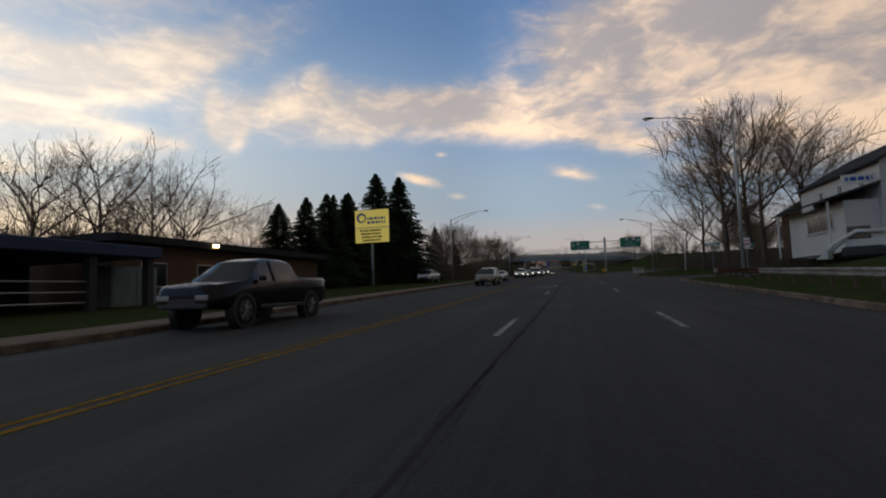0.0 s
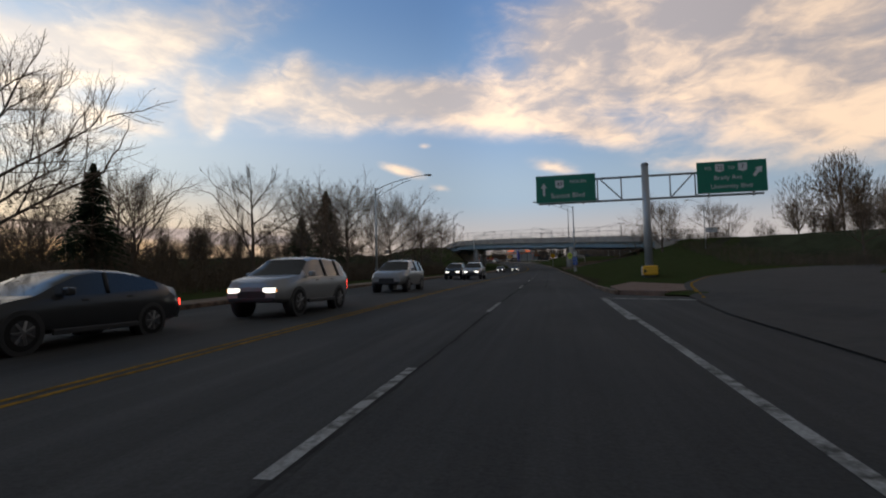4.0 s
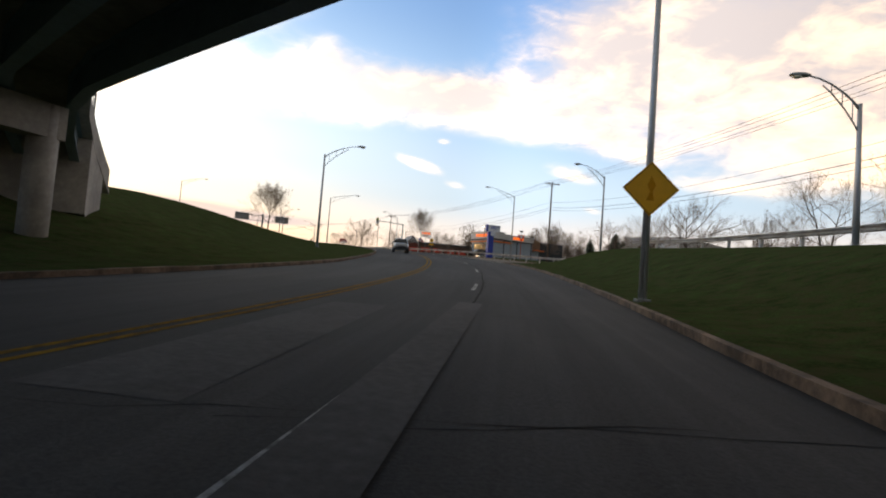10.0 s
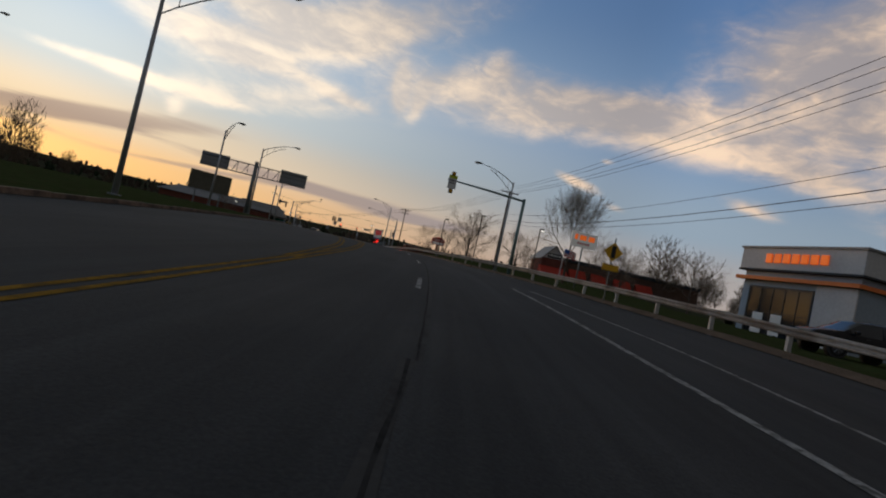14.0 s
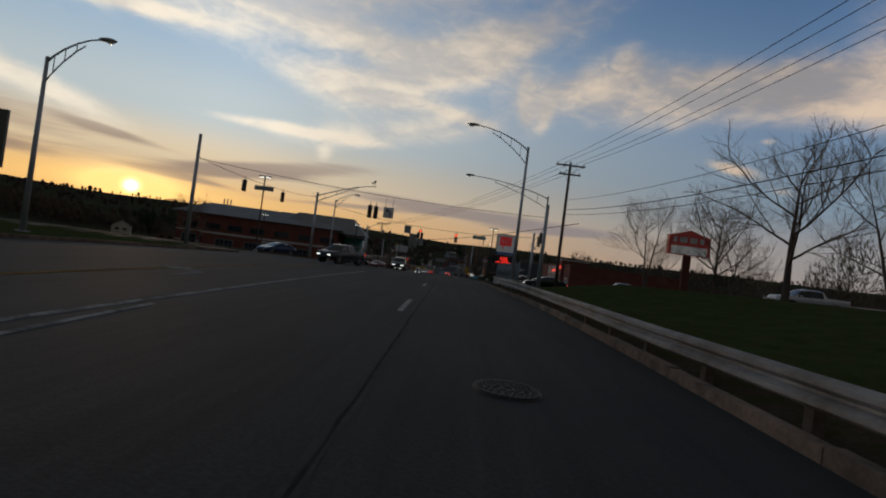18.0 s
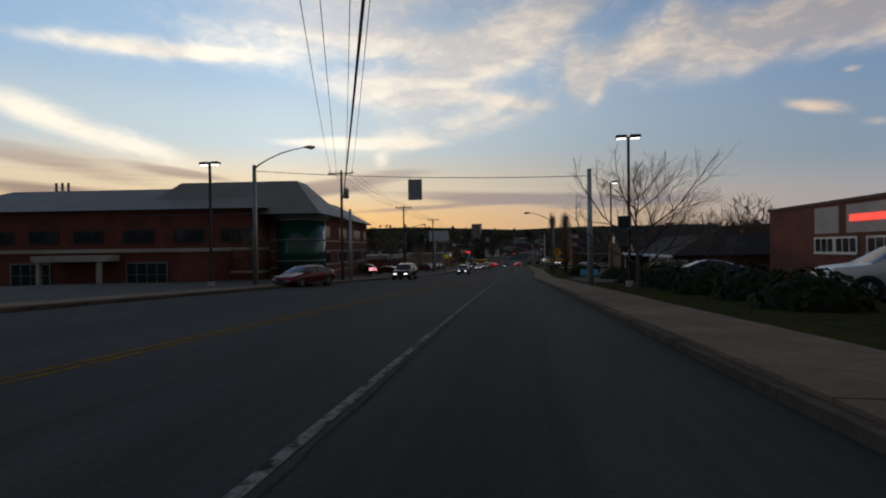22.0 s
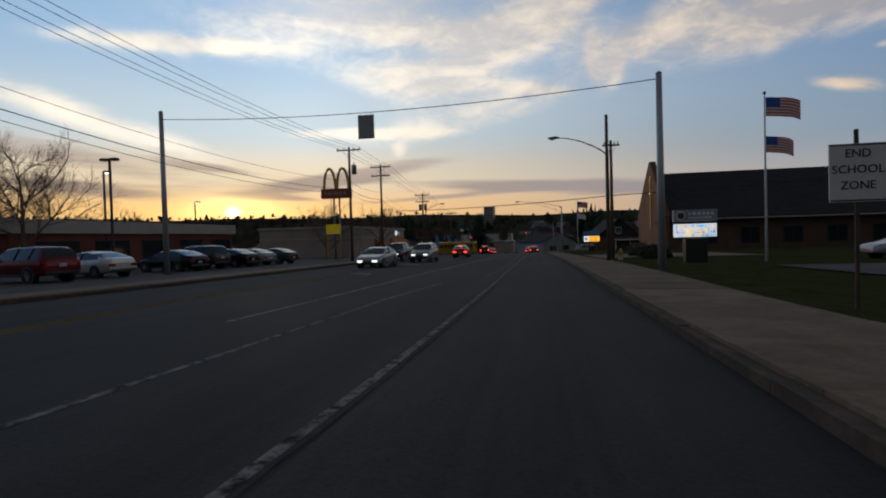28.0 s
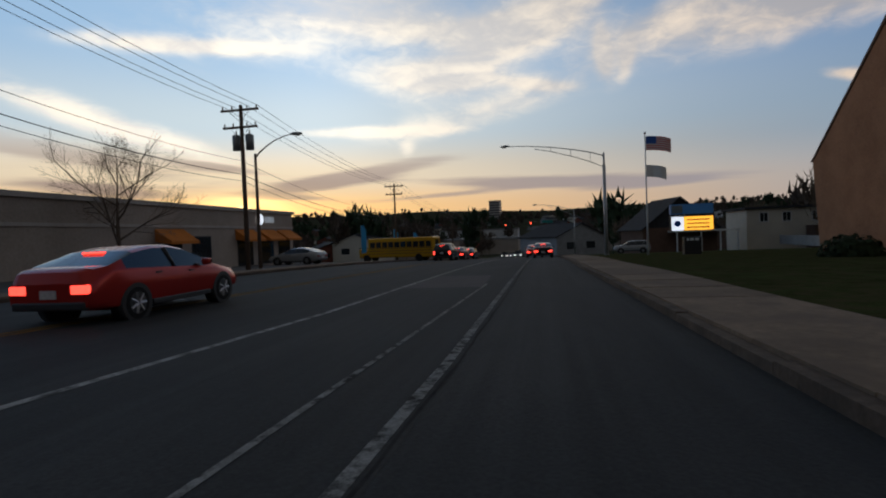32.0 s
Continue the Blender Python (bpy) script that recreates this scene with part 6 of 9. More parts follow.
strain_pole(450.1, 7.8, 7.6), strain_pole(444.1, -20.8, 8.6), strain_pole(467, 9.57, 6.4), strain_pole(503.8, 4.0, 6.5), strain_pole(598.2, 5.9, 8.3), strain_pole(602.4, -21.0, 9.6), strain_pole(670, 5.7, 7.2), strain_pole(505.5, -17, 7.8), strain_pole(519.9, -15.4, 6.5)


def span(a, b, sag=0.35):
    return wire(P(*a), P(*b), sag, 0.02, "span_wire", "black span wire carrying signals")


def on_span(a, b, f, sag=0.35):
    return P(*a).lerp(P(*b), f) - Vector((0, 0, sag * 4 * f * (1 - f)))


def hang(a, b, f, lit=0, drop=0.3, sag=0.35, dog=False):
    p = on_span(a, b, f, sag)
    m = Matrix.Translation(p - Vector((0, 0, drop))) @ Matrix.Rotation(float(np.interp(a[0], SS, HH)), 4, "Z")
    return signal_head(m, lit, dog=dog)


def hang_board(a, b, f, w, h, material, label, drop=0.18, sag=0.35, back=True):
    p = on_span(a, b, f, sag)
    r = thing("hanging_sign", Matrix.Translation(p - Vector((0, 0, drop))) @ Matrix.Rotation(float(np.interp(a[0], SS, HH)), 4, "Z"), label, "road sign", "hanging signs")
    panel(r, "board", w, h, 0, -h / 2, material, 0, None, 0.03)
    for x in (-w * 0.35, w * 0.35):
        part("hanger", TB([(x, 0, 0), (x, 0, drop)], 0.012, 5), steel_dark, r)
    return r


A1, B1 = (450.1, 7.8, 6.5), (444.1, -20.8, 6.9)
span(A1, B1, 0.5)
hang(A1, B1, 0.514, 0, 0.95, 0.5), hang(A1, B1, 0.531, 0, 0.95, 0.5)
arr = hang_board(A1, B1, 0.478, 0.85, 0.9, sign_white, "white turn lane board with a curved arrow on a span wire", 0.9, 0.5)
part("arrow", PR([(0.12, -0.85), (0.2, -0.85), (0.2, -0.4), (-0.05, -0.22), (-0.05, -0.12), (-0.25, -0.27), (-0.05, -0.42), (-0.05, -0.32), (0.12, -0.42)], -0.03, -0.02), black, arr)
A2, B2 = (467, 9.57, 6.04), (467.6, -17.4, 7.2)
span(A2, B2, 1.05)
hang(A2, B2, 0.511, 1, 0.3, 1.05, True), hang(A2, B2, 0.348, 1, 0.2, 1.05)
hang_board(A2, B2, 0.570, 0.8, 0.95, sign_back, "grey board seen from behind on the span wire", 0.1, 1.05)
nm = hang_board(A2, B2, 0.243, 1.55, 0.42, mat("blade_teal", (0.01, 0.22, 0.20)), "green street name board on the span wire", 0.15, 1.05)
bars(nm, -0.6, 0.6, -0.21, 0.18, sign_white, -0.025)
span((450.1, 7.8, 6.0), (467, 9.57, 5.7), 0.35)
for f in (0.25, 0.4):
    hang((450.1, 7.8, 6.0), (467, 9.57, 5.7), f, 0, 0.2)
span((444.1, -20.8, 7.0), (467.6, -17.4, 7.6), 0.5)
for f in (0.3, 0.62):
    hang((444.1, -20.8, 7.0), (467.6, -17.4, 7.6), f, 0, 0.2, 0.5)
hang_board((444.1, -20.8, 7.0), (467.6, -17.4, 7.6), 0.45, 1.9, 0.45, sign_back, "grey street name board seen from behind", 0.15, 0.5)
span((503.8, 4.0, 6.3), (505.5, -17, 7.6), 0.25)
hang_board((503.8, 4.0, 6.3), (505.5, -17, 7.6), 0.483, 0.85, 1.25, sign_back, "grey metal sign board seen from behind on a span wire", 0.12, 0.25)
span((598.2, 5.9, 8.2), (602.4, -21.0, 9.3), 0.5)
hang_board((598.2, 5.9, 8.2), (602.4, -21.0, 9.3), 0.505, 0.85, 1.2, sign_back, "grey metal sign board seen from behind on a span wire", 0.12, 0.5)
A5, B5 = (715, 6, 6.6), (735, -18, 7.6)
span(A5, B5, 0.5)
hang(A5, B5, 0.30, 1, 0.2, 0.5), hang(A5, B5, 0.5, 1, 0.2, 0.5)
nm = hang_board(A5, B5, 0.18, 1.8, 0.45, mat("blade_teal", (0.01, 0.22, 0.20)), "green street name board on the span wire", 0.15, 0.5)
street_lamp(715, 6, 7.6, -6.0, label="grey metal street lamp with a long truss arm")
street_lamp(670, 5.7, 8.2, -7.5, label="grey metal street lamp with a long truss arm")
street_lamp(473.3, -16.4, 8.1, 2.5)
street_lamp(450.1, 7.7, 8.4, -6.8, label="grey metal street lamp with a long truss arm")
mt = thing("camera_mast", at(467.65, -17.44), "grey metal pole with a long truss arm and a traffic camera", "signal mast")
part("column", TB([(0, 0, -0.3), (0, 0, 8.1)], [0.17, 0.13], 14), steel, mt)
part("upper_arm", TB([(0, 0, 7.7), (2.3, 0, 8.55), (4.6, 0, 9.3), (5.8, 0, 9.55), (7.1, 0, 9.7)], [0.07, 0.06, 0.05, 0.045, 0.04], 8), steel, mt)
part("lower_arm", TB([(0, 0, 7.0), (2.3, 0, 8.1), (4.9, 0, 9.3)], [0.05, 0.045, 0.04], 8), steel, mt)
for x, a_, b_ in ((0.9, 7.45, 8.03), (2.3, 8.1, 8.55), (3.6, 8.7, 8.97)):
    part("strut", TB([(x, 0, a_), (x, 0, b_)], 0.025, 6), steel, mt)
part("bracket", TB([(0, 0, 7.5), (-0.5, 0, 7.65), (-0.6, 0, 8.0)], 0.03, 6), steel, mt)
cm_ = part("camera_post", TB([(6.9, 0, 9.7), (6.9, 0, 10.2)], 0.035, 8), steel_dark, mt)
part("camera_box", BX(6.8, 7.0, -0.25, 0.15, 10.15, 10.4, bevel=0.03), steel_dark, cm_)
part("camera_box", BX(6.55, 6.72, -0.2, 0.12, 9.95, 10.2, bevel=0.03), steel_dark, cm_)
street_lamp(372, -42, 9.5, 4.5, h=1.5)
street_lamp(198, 30, 8.5, -2.6, truss=False)

for u_, tall_, k_ in ((0.2, 6.9, -1), (41.4, 8.6, 1)):
    bl_ = street_lamp(0, 0, tall_, -1.2 if k_ < 0 else 2.6, h=0, truss=k_ > 0, label="slim street lamp standing on the bridge parapet")
    bl_.matrix_basis = Matrix.Translation(bp(u_, -0.2, 2.62)) @ Matrix.Rotation(radians(20), 4, "Z")

# ---- lot lamps ----
lot_glow = mat("lot_lamp_glow", (1.0, 0.93, 0.80), 0.4, emit=3.5)


def lot_lamp(s, d, top, lit=True, twin=True):
    r = thing("lot_lamp", at(s, d), "tall dark square-headed car park lamp" + (", lit" if lit else ""), "car park lamp", "lot lamps")
    part("pole", BX(-0.06, 0.06, -0.06, 0.06, -0.2, top), black, r)
    part("base", TB([(0, 0, -0.2), (0, 0, 0.3)], 0.2, 14), concrete, r)
    for k in ((-1, 1) if twin else (1,)):
        hd_ = part("head", BX(0.08 if k > 0 else -0.62, 0.62 if k > 0 else -0.08, -0.18, 0.18, top - 0.05, top + 0.12, bevel=0.03), black, r)
        part("glass", BX(0.14 if k > 0 else -0.56, 0.56 if k > 0 else -0.14, -0.14, 0.14, top - 0.075, top - 0.05), lot_glow if lit else lens_mat, hd_, "glowing lens" if lit else "")
    return r


lot_lamp(482, 5.8, 7.8, True), lot_lamp(502, 5.75, 7.8, True), lot_lamp(520.6, 8, 8.4, True, False), lot_lamp(344, 19, 6.5, True), lot_lamp(408.7, 9.0, 6.2, False, False), lot_lamp(461.9, -22, 8.5, True), lot_lamp(499.3, -35.2, 6.9, True), lot_lamp(503.1, -18.6, 7.5, True), lot_lamp(395, 20, 6.5, True, False), lot_lamp(398, 12, 6.8, False, False)
lot_lamp(612, -34, 8.0, True, False), lot_lamp(632, -40, 7.5, True, False), lot_lamp(605, -27, 7.5, False)

# ---- buildings ----
brick_red = mat("brick_red", (0.155, 0.058, 0.042), 0.9, 0, 2.0, 0.3, 0.4)
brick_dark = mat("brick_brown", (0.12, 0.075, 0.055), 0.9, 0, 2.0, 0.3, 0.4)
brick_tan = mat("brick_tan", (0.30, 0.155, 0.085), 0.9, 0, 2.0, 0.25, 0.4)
stone_band = mat("stone_band", (0.42, 0.38, 0.34), 0.85, 0, 2.0, 0.2)
roof_grey = mat("roof_metal", (0.23, 0.23, 0.23), 0.6, 0.2, 1.0, 0.2)
roof_dark = mat("roof_shingle", (0.035, 0.036, 0.04), 0.9, 0, 4.0, 0.35, 0.5)
siding = mat("siding_white", (0.55, 0.54, 0.53), 0.8, 0, 1.0, 0.15)
siding_blue = mat("panel_blue_grey", (0.30, 0.35, 0.40), 0.7, 0, 1.0, 0.15)
stucco = mat("stucco_beige", (0.34, 0.29, 0.245), 0.9, 0, 1.0, 0.2, 0.3)
dark_wall = mat("wall_charcoal", (0.05, 0.055, 0.06), 0.8, 0, 1.0, 0.2)
orange_trim = mat("trim_orange", (0.75, 0.17, 0.02), 0.5, 0, 1.0, 0.1)
orange_lit = mat("sign_orange_lit", (0.9, 0.16, 0.02), 0.5, emit=0.45)
glass_dark = mat("window_glass", (0.02, 0.024, 0.028), 0.06, 0, 1.0, 0.1)
glass_green = mat("window_green", (0.012, 0.075, 0.05), 0.12, 0, 1.0, 0.1)
glass_lit = mat("window_lit", (0.75, 0.62, 0.42), 0.4, emit=0.22)
frame_white = mat("frame_white", (0.6, 0.6, 0.58), 0.6, 0, 1.0, 0.1)
awning_orange = mat("awning_orange", (0.50, 0.17, 0.03), 0.85, 0, 2.0, 0.2)
awning_red = mat("awning_red", (0.42, 0.05, 0.03), 0.85, 0, 2.0, 0.2)


def window(root, x0, x1, z0, z1, y, glass=None, frame=None, across=2, down=1, axis="y", sill=True):
    """A framed window on a wall that faces -y (axis y) or -x (axis x); y is the wall's place."""
    frame = frame or frame_white

    def bx(a0, a1, q0, q1, c0, c1):
        return BX(a0, a1, q0, q1, c0, c1) if axis == "y" else BX(q0, q1, a0, a1, c0, c1)
    w = part("window", bx(x0, x1, y - 0.02, y + 0.05, z0, z1), glass or glass_dark, root)
    t = 0.06
    for a0, a1, c0, c1 in ((x0 - t, x0 + t, z0 - t, z1 + t), (x1 - t, x1 + t, z0 - t, z1 + t), (x0 + t, x1 - t, z0 - t, z0 + t), (x0 + t, x1 - t, z1 - t, z1 + t)):
        part("frame_bar", bx(a0, a1, y - 0.06, y + 0.03, c0, c1), frame, w)
    for k in range(1, across):
        xm = x0 + (x1 - x0) * k / across
        part("mullion", bx(xm - 0.03, xm + 0.03, y - 0.05, y + 0.02, z0 + t, z1 - t), frame, w)
    for k in range(1, down):
        zm = z0 + (z1 - z0) * k / down
        part("mullion", bx(x0 + t, x1 - t, y - 0.045, y + 0.015, zm - 0.025, zm + 0.025), frame, w)
    if sill:
        part("sill", bx(x0 - 0.1, x1 + 0.1, y - 0.12, y + 0.02, z0 - t - 0.08, z0 - t), stone_band, w)
    return w


def gable(root, x0, x1, y0, y1, z0, z1, material, over=0.4, along="x", name="roof", wall=None):
    """A pitched roof; its ridge runs along x or y. With wall, the gable ends are filled."""
    t = 0.16
    if along == "y":
        xm = (x0 + x1) / 2
        poly = [(x0 - over, z0 - over * (z1 - z0) / (xm - x0)), (xm, z1), (x1 + over, z0 - over * (z1 - z0) / (xm - x0)), (x1 + over, z0 - over * (z1 - z0) / (xm - x0) + t), (xm, z1 + t * 1.3), (x0 - over, z0 - over * (z1 - z0) / (xm - x0) + t)]
        r = part(name, PR(poly, y0 - over, y1 + over, "y"), material, root)
        if wall:
            part("gable_wall", PR([(x0, z0 - 0.01), (x1, z0 - 0.01), (xm, z1 - 0.02)], y0, y1, "y"), wall, root)
    else:
        ym = (y0 + y1) / 2
        e = over * (z1 - z0) / (ym - y0)
        poly = [(y0 - over, z0 - e), (ym, z1), (y1 + over, z0 - e), (y1 + over, z0 - e + t), (ym, z1 + t * 1.3), (y0 - over, z0 - e + t)]
        r = part(name, PR(poly, x0 - over, x1 + over, "x"), material, root)
        if wall:
            part("gable_wall", PR([(y0, z0 - 0.01), (y1, z0 - 0.01), (ym, z1 - 0.02)], x0, x1, "x"), wall, root)
    return r


# white house on the bank, with a low shop front before it
hs = thing("house", at(60, 30, 3.0, 0), "white-sided house with dark roof and chimney above the bank", "house")
part("wall", BX(-5, 6, -9, 7, -1.5, 6.2), siding, hs)
gable(hs, -5, 6, -9, 7, 6.2, 9.2, roof_dark, 0.5, "y", wall=siding)
part("chimney", BX(1.6, 2.5, -1, 0, 8.0, 10.6), brick_dark, hs)
for y in (-6.5, -2.5, 1.5):
    window(hs, y, y + 0.9, 3.8, 5.2, -5, axis="x")
part("porch_roof", PR([(-9.2, 2.9), (-5, 4.2), (-5, 4.4), (-9.2, 3.1)], -9, 4, "y"), roof_dark, hs)
part("porch_wall", BX(-7.6, -5.02, -8.5, 3.5, -1.5, 2.9), siding, hs)
for y in (-8.4, 3.3):
    part("porch_post", BX(-8.85, -8.7, y - 0.08, y + 0.08, -1.5, 2.95), frame_white, hs)
window(hs, -6.5, -1.0, 0.6, 2.2, -7.62, across=4, axis="x")
sg = panel(hs, "sign_board", 2.6, 0.8, -6.4, 4.7, sign_white, -8.6, None, 0.08)
bars(sg, -7.4, -5.4, 4.7, 0.32, sign_blue, -8.66)
hs2 = thing("house", at(76, 32, 3.0, 0), "brown brick house behind bare trees", "house")
part("wall", BX(-4, 5, -5, 6, -1.5, 5.0), brick_dark, hs2)
gable(hs2, -4, 5, -5, 6, 5.0, 7.6, roof_dark, 0.5, "y", wall=brick_dark)
window(hs2, -2, -0.8, 2.6, 4.2, -5), window(hs2, 1.5, 2.8, 2.6, 4.2, -5)

# low buildings at the start
sh = thing("canopy_shed", at(15, -26.5, 0.1), "low open shed with a dark blue roof fascia", "shed")
part("roof", BX(-6, 4, -8, 9, 2.9, 3.5, bevel=0.05), mat("fascia_blue", (0.015, 0.03, 0.09), 0.6), sh)
for y in (-7, -1, 5, 8.5):
    part("post", BX(3.3, 3.7, y - 0.2, y + 0.2, -0.2, 2.9), dark_wall, sh)
part("back_wall", BX(-6, -5.7, -8, 9, -0.2, 2.9), dark_wall, sh)
for z in (0.6, 1.1, 1.6):
    part("rail", TB([(3.5, -7, z), (3.5, 5, z)], 0.04, 6), steel, sh)
lb = thing("low_building", at(36, -32, 0.1), "long low dark brown building with a lit lamp on its eave", "building")
part("wall", BX(-6, 5, -11, 14, -0.2, 3.6), brick_dark, lb)
part("roof", BX(-6.6, 5.8, -11.6, 14.6, 3.6, 4.1, bevel=0.05), roof_dark, lb)
for y in (-9, -4, 1, 6):
    window(lb, y, y + 2, 0.9, 2.4, 5.02, axis="x", sill=False)
part("eave_lamp", BX(5.8, 6.0, -3.3, -2.9, 3.75, 3.95), mat("eave_glow", (1.0, 0.75, 0.35), 0.4, emit=14.0), lb, "glowing wall lamp")
pb = thing("storage_cabinet", at(24.5, -25.5, 0.1), "grey metal outdoor storage cabinet with two doors", "cabinet")
part("body", BX(-0.6, 0.6, -1.6, 1.6, 0, 2.3, bevel=0.04), mat("cabinet_grey", (0.16, 0.19, 0.20), 0.6), pb)
for y in (-0.8, 0.8):
    part("door", BX(0.6, 0.63, y - 0.7, y + 0.7, 0.15, 2.15), mat("cabinet_grey", (0.16, 0.19, 0.20)), pb)
for k, c in enumerate((orange_trim, sign_white)):
    eq = thing("parked_machine", at(29.5 + k * 4, -24.5, 0.1, 90), "small orange parked garden machine" if k == 0 else "small white parked machine", "machine")
    part("body", BX(-0.6, 0.6, -1.0, 0.8, 0.35, 1.1, bevel=0.1), c, eq)
    part("seat", BX(-0.3, 0.3, -0.2, 0.4, 1.1, 1.55, bevel=0.06), black, eq)
    for x in (-0.65, 0.65):
        for y in (-0.7, 0.6):
            part("wheel", TB([(x - 0.1, y, 0.35), (x + 0.1, y, 0.35)], 0.35, 14), black, eq)

# roadside message board
bb = thing("message_board", at(48.2, -19.9), "pale yellow lit message board on a single steel post", "sign board")
lit_yellow = mat("board_lit", (0.75, 0.60, 0.13), 0.5, 0, 1.0, 0.08, emit=0.32)
part("post", TB([(0, 0, -0.3), (0, 0, 4.8)], 0.14, 12), steel_dark, bb)
up_ = panel(bb, "upper_panel", 3.5, 1.75, 0, 7.0, lit_yellow, 0, None, 0.4)
lo_ = panel(bb, "lower_panel", 3.5, 1.45, 0, 5.32, lit_yellow, 0, None, 0.36)
part("frame", BX(-1.82, 1.82, -0.16, 0.16, 6.03, 6.13), steel, bb)
bars(up_, -0.4, 1.5, 7.0, 0.24, sign_blue, -0.215)
bars(up_, -0.4, 1.5, 6.6, 0.24, sign_blue, -0.215, seed=6)
part("emblem", TB([(-1.05, -0.23, 7.1), (-1.05, -0.205, 7.1)], 0.5, 20), sign_blue, up_)
part("emblem_centre", TB([(-1.0, -0.25, 7.05), (-1.0, -0.235, 7.05)], 0.32, 20), lit_yellow, up_)
for k in range(4):
    bars(lo_, -1.2 + 0.1 * k, 1.1 - 0.1 * (k % 2), 5.8 - k * 0.33, 0.19, black, -0.195, seed=10 + k)

# coffee shop: grey panels, orange band; its long side stands across the road's line
cs = thing("coffee_shop", at(357, 25, -0.1, 9), "grey panelled drive-in shop with orange sign bars", "shop")
part("wall", BX(0.0, 12, -4.2, 4.2, -0.6, 5.2), siding_blue, cs)
part("parapet", BX(-0.35, 3.2, -4.5, 4.5, 4.85, 6.35, bevel=0.04), siding, cs)
part("parapet", BX(3.2, 5.4, -4.25, 4.4, 4.85, 6.2, bevel=0.03), siding, cs)
part("parapet_low", BX(5.4, 12.1, -4.55, 4.4, 4.75, 5.95, bevel=0.04), siding, cs)
part("cornice", BX(-0.45, 3.3, -4.6, 4.6, 6.35, 6.5), roof_grey, cs)
part("cornice", BX(5.35, 12.2, -4.65, 4.5, 5.95, 6.05), roof_grey, cs)
part("dark_band", BX(-0.4, 3.25, -4.55, 4.55, 4.72, 4.85), dark_wall, cs)
part("dark_band", BX(3.25, 12.1, -4.6, 4.42, 4.6, 4.74), dark_wall, cs)
part("orange_band", BX(-0.5, 0.0, -4.5, 4.6, 4.05, 4.3), orange_trim, cs)
part("orange_band", BX(0.0, 5.6, -4.5, -4.2, 4.05, 4.3), orange_trim, cs)
part("corner_pier", BX(-0.12, 0.0, -4.2, -1.6, -0.3, 4.0), siding, cs)
window(cs, -1.4, 3.5, 0.1, 3.6, -0.02, across=5, down=2, axis="x", frame=black, sill=False)
for k, y in enumerate((0.5, 2.0)):
    part("poster", BX(-0.10, -0.07, y, y + 0.85, 0.3, 1.75), sign_white, cs)
bm = bmesh.new()
for k in range(7):
    box(bm, -0.47, -0.36, -2.3 + k * 0.68, -1.78 + k * 0.68, 5.3, 5.95, bevel=0.05)
part("sign_letters", bm, orange_lit, cs, "row of glowing orange letter shapes")
bm = bmesh.new()
for k in range(7):
    box(bm, 5.7 + k * 0.46, 6.05 + k * 0.46, -4.68, -4.56, 5.1, 5.75, bevel=0.04)
part("sign_letters", bm, orange_lit, cs, "row of glowing orange letter shapes")
for x in (3.25, 7.2, 11.6):
    part("pilaster", BX(x - 0.09, x + 0.09, -4.32, -4.2, -0.3, 4.6), dark_wall, cs)
for x in (5.0, 9.4):
    part("panel_joint", BX(x - 0.02, x + 0.02, -4.22, -4.2, -0.3, 4.6), roof_grey, cs)
dk = thing("dark_annex", at(357, 25, -0.1, 9), "dark charcoal flat building with brown cladding corner", "building")
part("wall", BX(14.4, 22.5, -3.6, 4.2, -0.6, 5.3), dark_wall, dk)
part("link_wall", BX(12.01, 14.39, -3.9, 4.0, -0.6, 3.3), siding_blue, dk)
part("cladding", BX(12.01, 14.5, -4.1, 4.0, 3.3, 5.6), mat("cladding_brown", (0.20, 0.11, 0.06), 0.7), dk)
part("canopy", BX(12.0, 15.2, -5.0, -4.1, 3.0, 3.2), orange_trim, dk)
for x in (16.3, 18.3, 20.4):
    part("wall_lamp", BX(x - 0.045, x + 0.045, -3.66, -3.6, 4.52, 4.57), lens_mat, dk)
gb = thing("glazed_hall", at(357, 96, 0.0, 20), "long low hall with a pale panelled band over dark openings", "building")
part("wall", BX(-16, 34, 0, 16, -1, 6.6), dark_wall, gb)
# white siding stands in for the band's reflection of the sunset
band_ = part("fascia", BX(-16.2, 34.2, -0.3, -0.02, 7.2, 10.6), siding, gb, "pale panelled fascia, sunset reflection put into its colour")
for k in range(17):
    part("panel_joint", BX(-16 + k * 3, -15.88 + k * 3, -0.34, -0.3, 7.2, 10.6), roof_grey, band_)
part("canopy", BX(-16.5, 34.5, -2.2, 0, 6.6, 7.15), dark_wall, gb)
part("upper_wall", BX(-16, 34, 0.0, 16, 6.62, 10.5), siding, gb)
for k in range(9):
    part("column", BX(-15 + k * 6, -14.6 + k * 6, -1.8, -1.4, -1, 6.6), siding, gb)
for k in range(8):
    window(gb, -13 + k * 6, -10.2 + k * 6, 2.4, 5.8, -0.02, frame=black, sill=False)
# bank sign pylon
bk = thing("sign_pylon", at(335, 16.8, 0.0), "tall blue sign pylon with two grey sign boxes", "sign pylon")
pylon_blue = mat("pylon_blue", (0.02, 0.05, 0.34), 0.5)
part("column", BX(-1.05, 0.1, -0.35, 0.35, -0.3, 5.2, bevel=0.04), pylon_blue, bk)
t1 = panel(bk, "top_box", 2.5, 1.25, 0.12, 5.85, mat("sign_grey_lit", (0.45, 0.47, 0.50), 0.5, emit=0.06), 0, None, 0.7, 0.04)
part("box_side", BX(-1.52, -1.14, -0.36, 0.36, 5.2, 6.5, bevel=0.03), pylon_blue, bk)
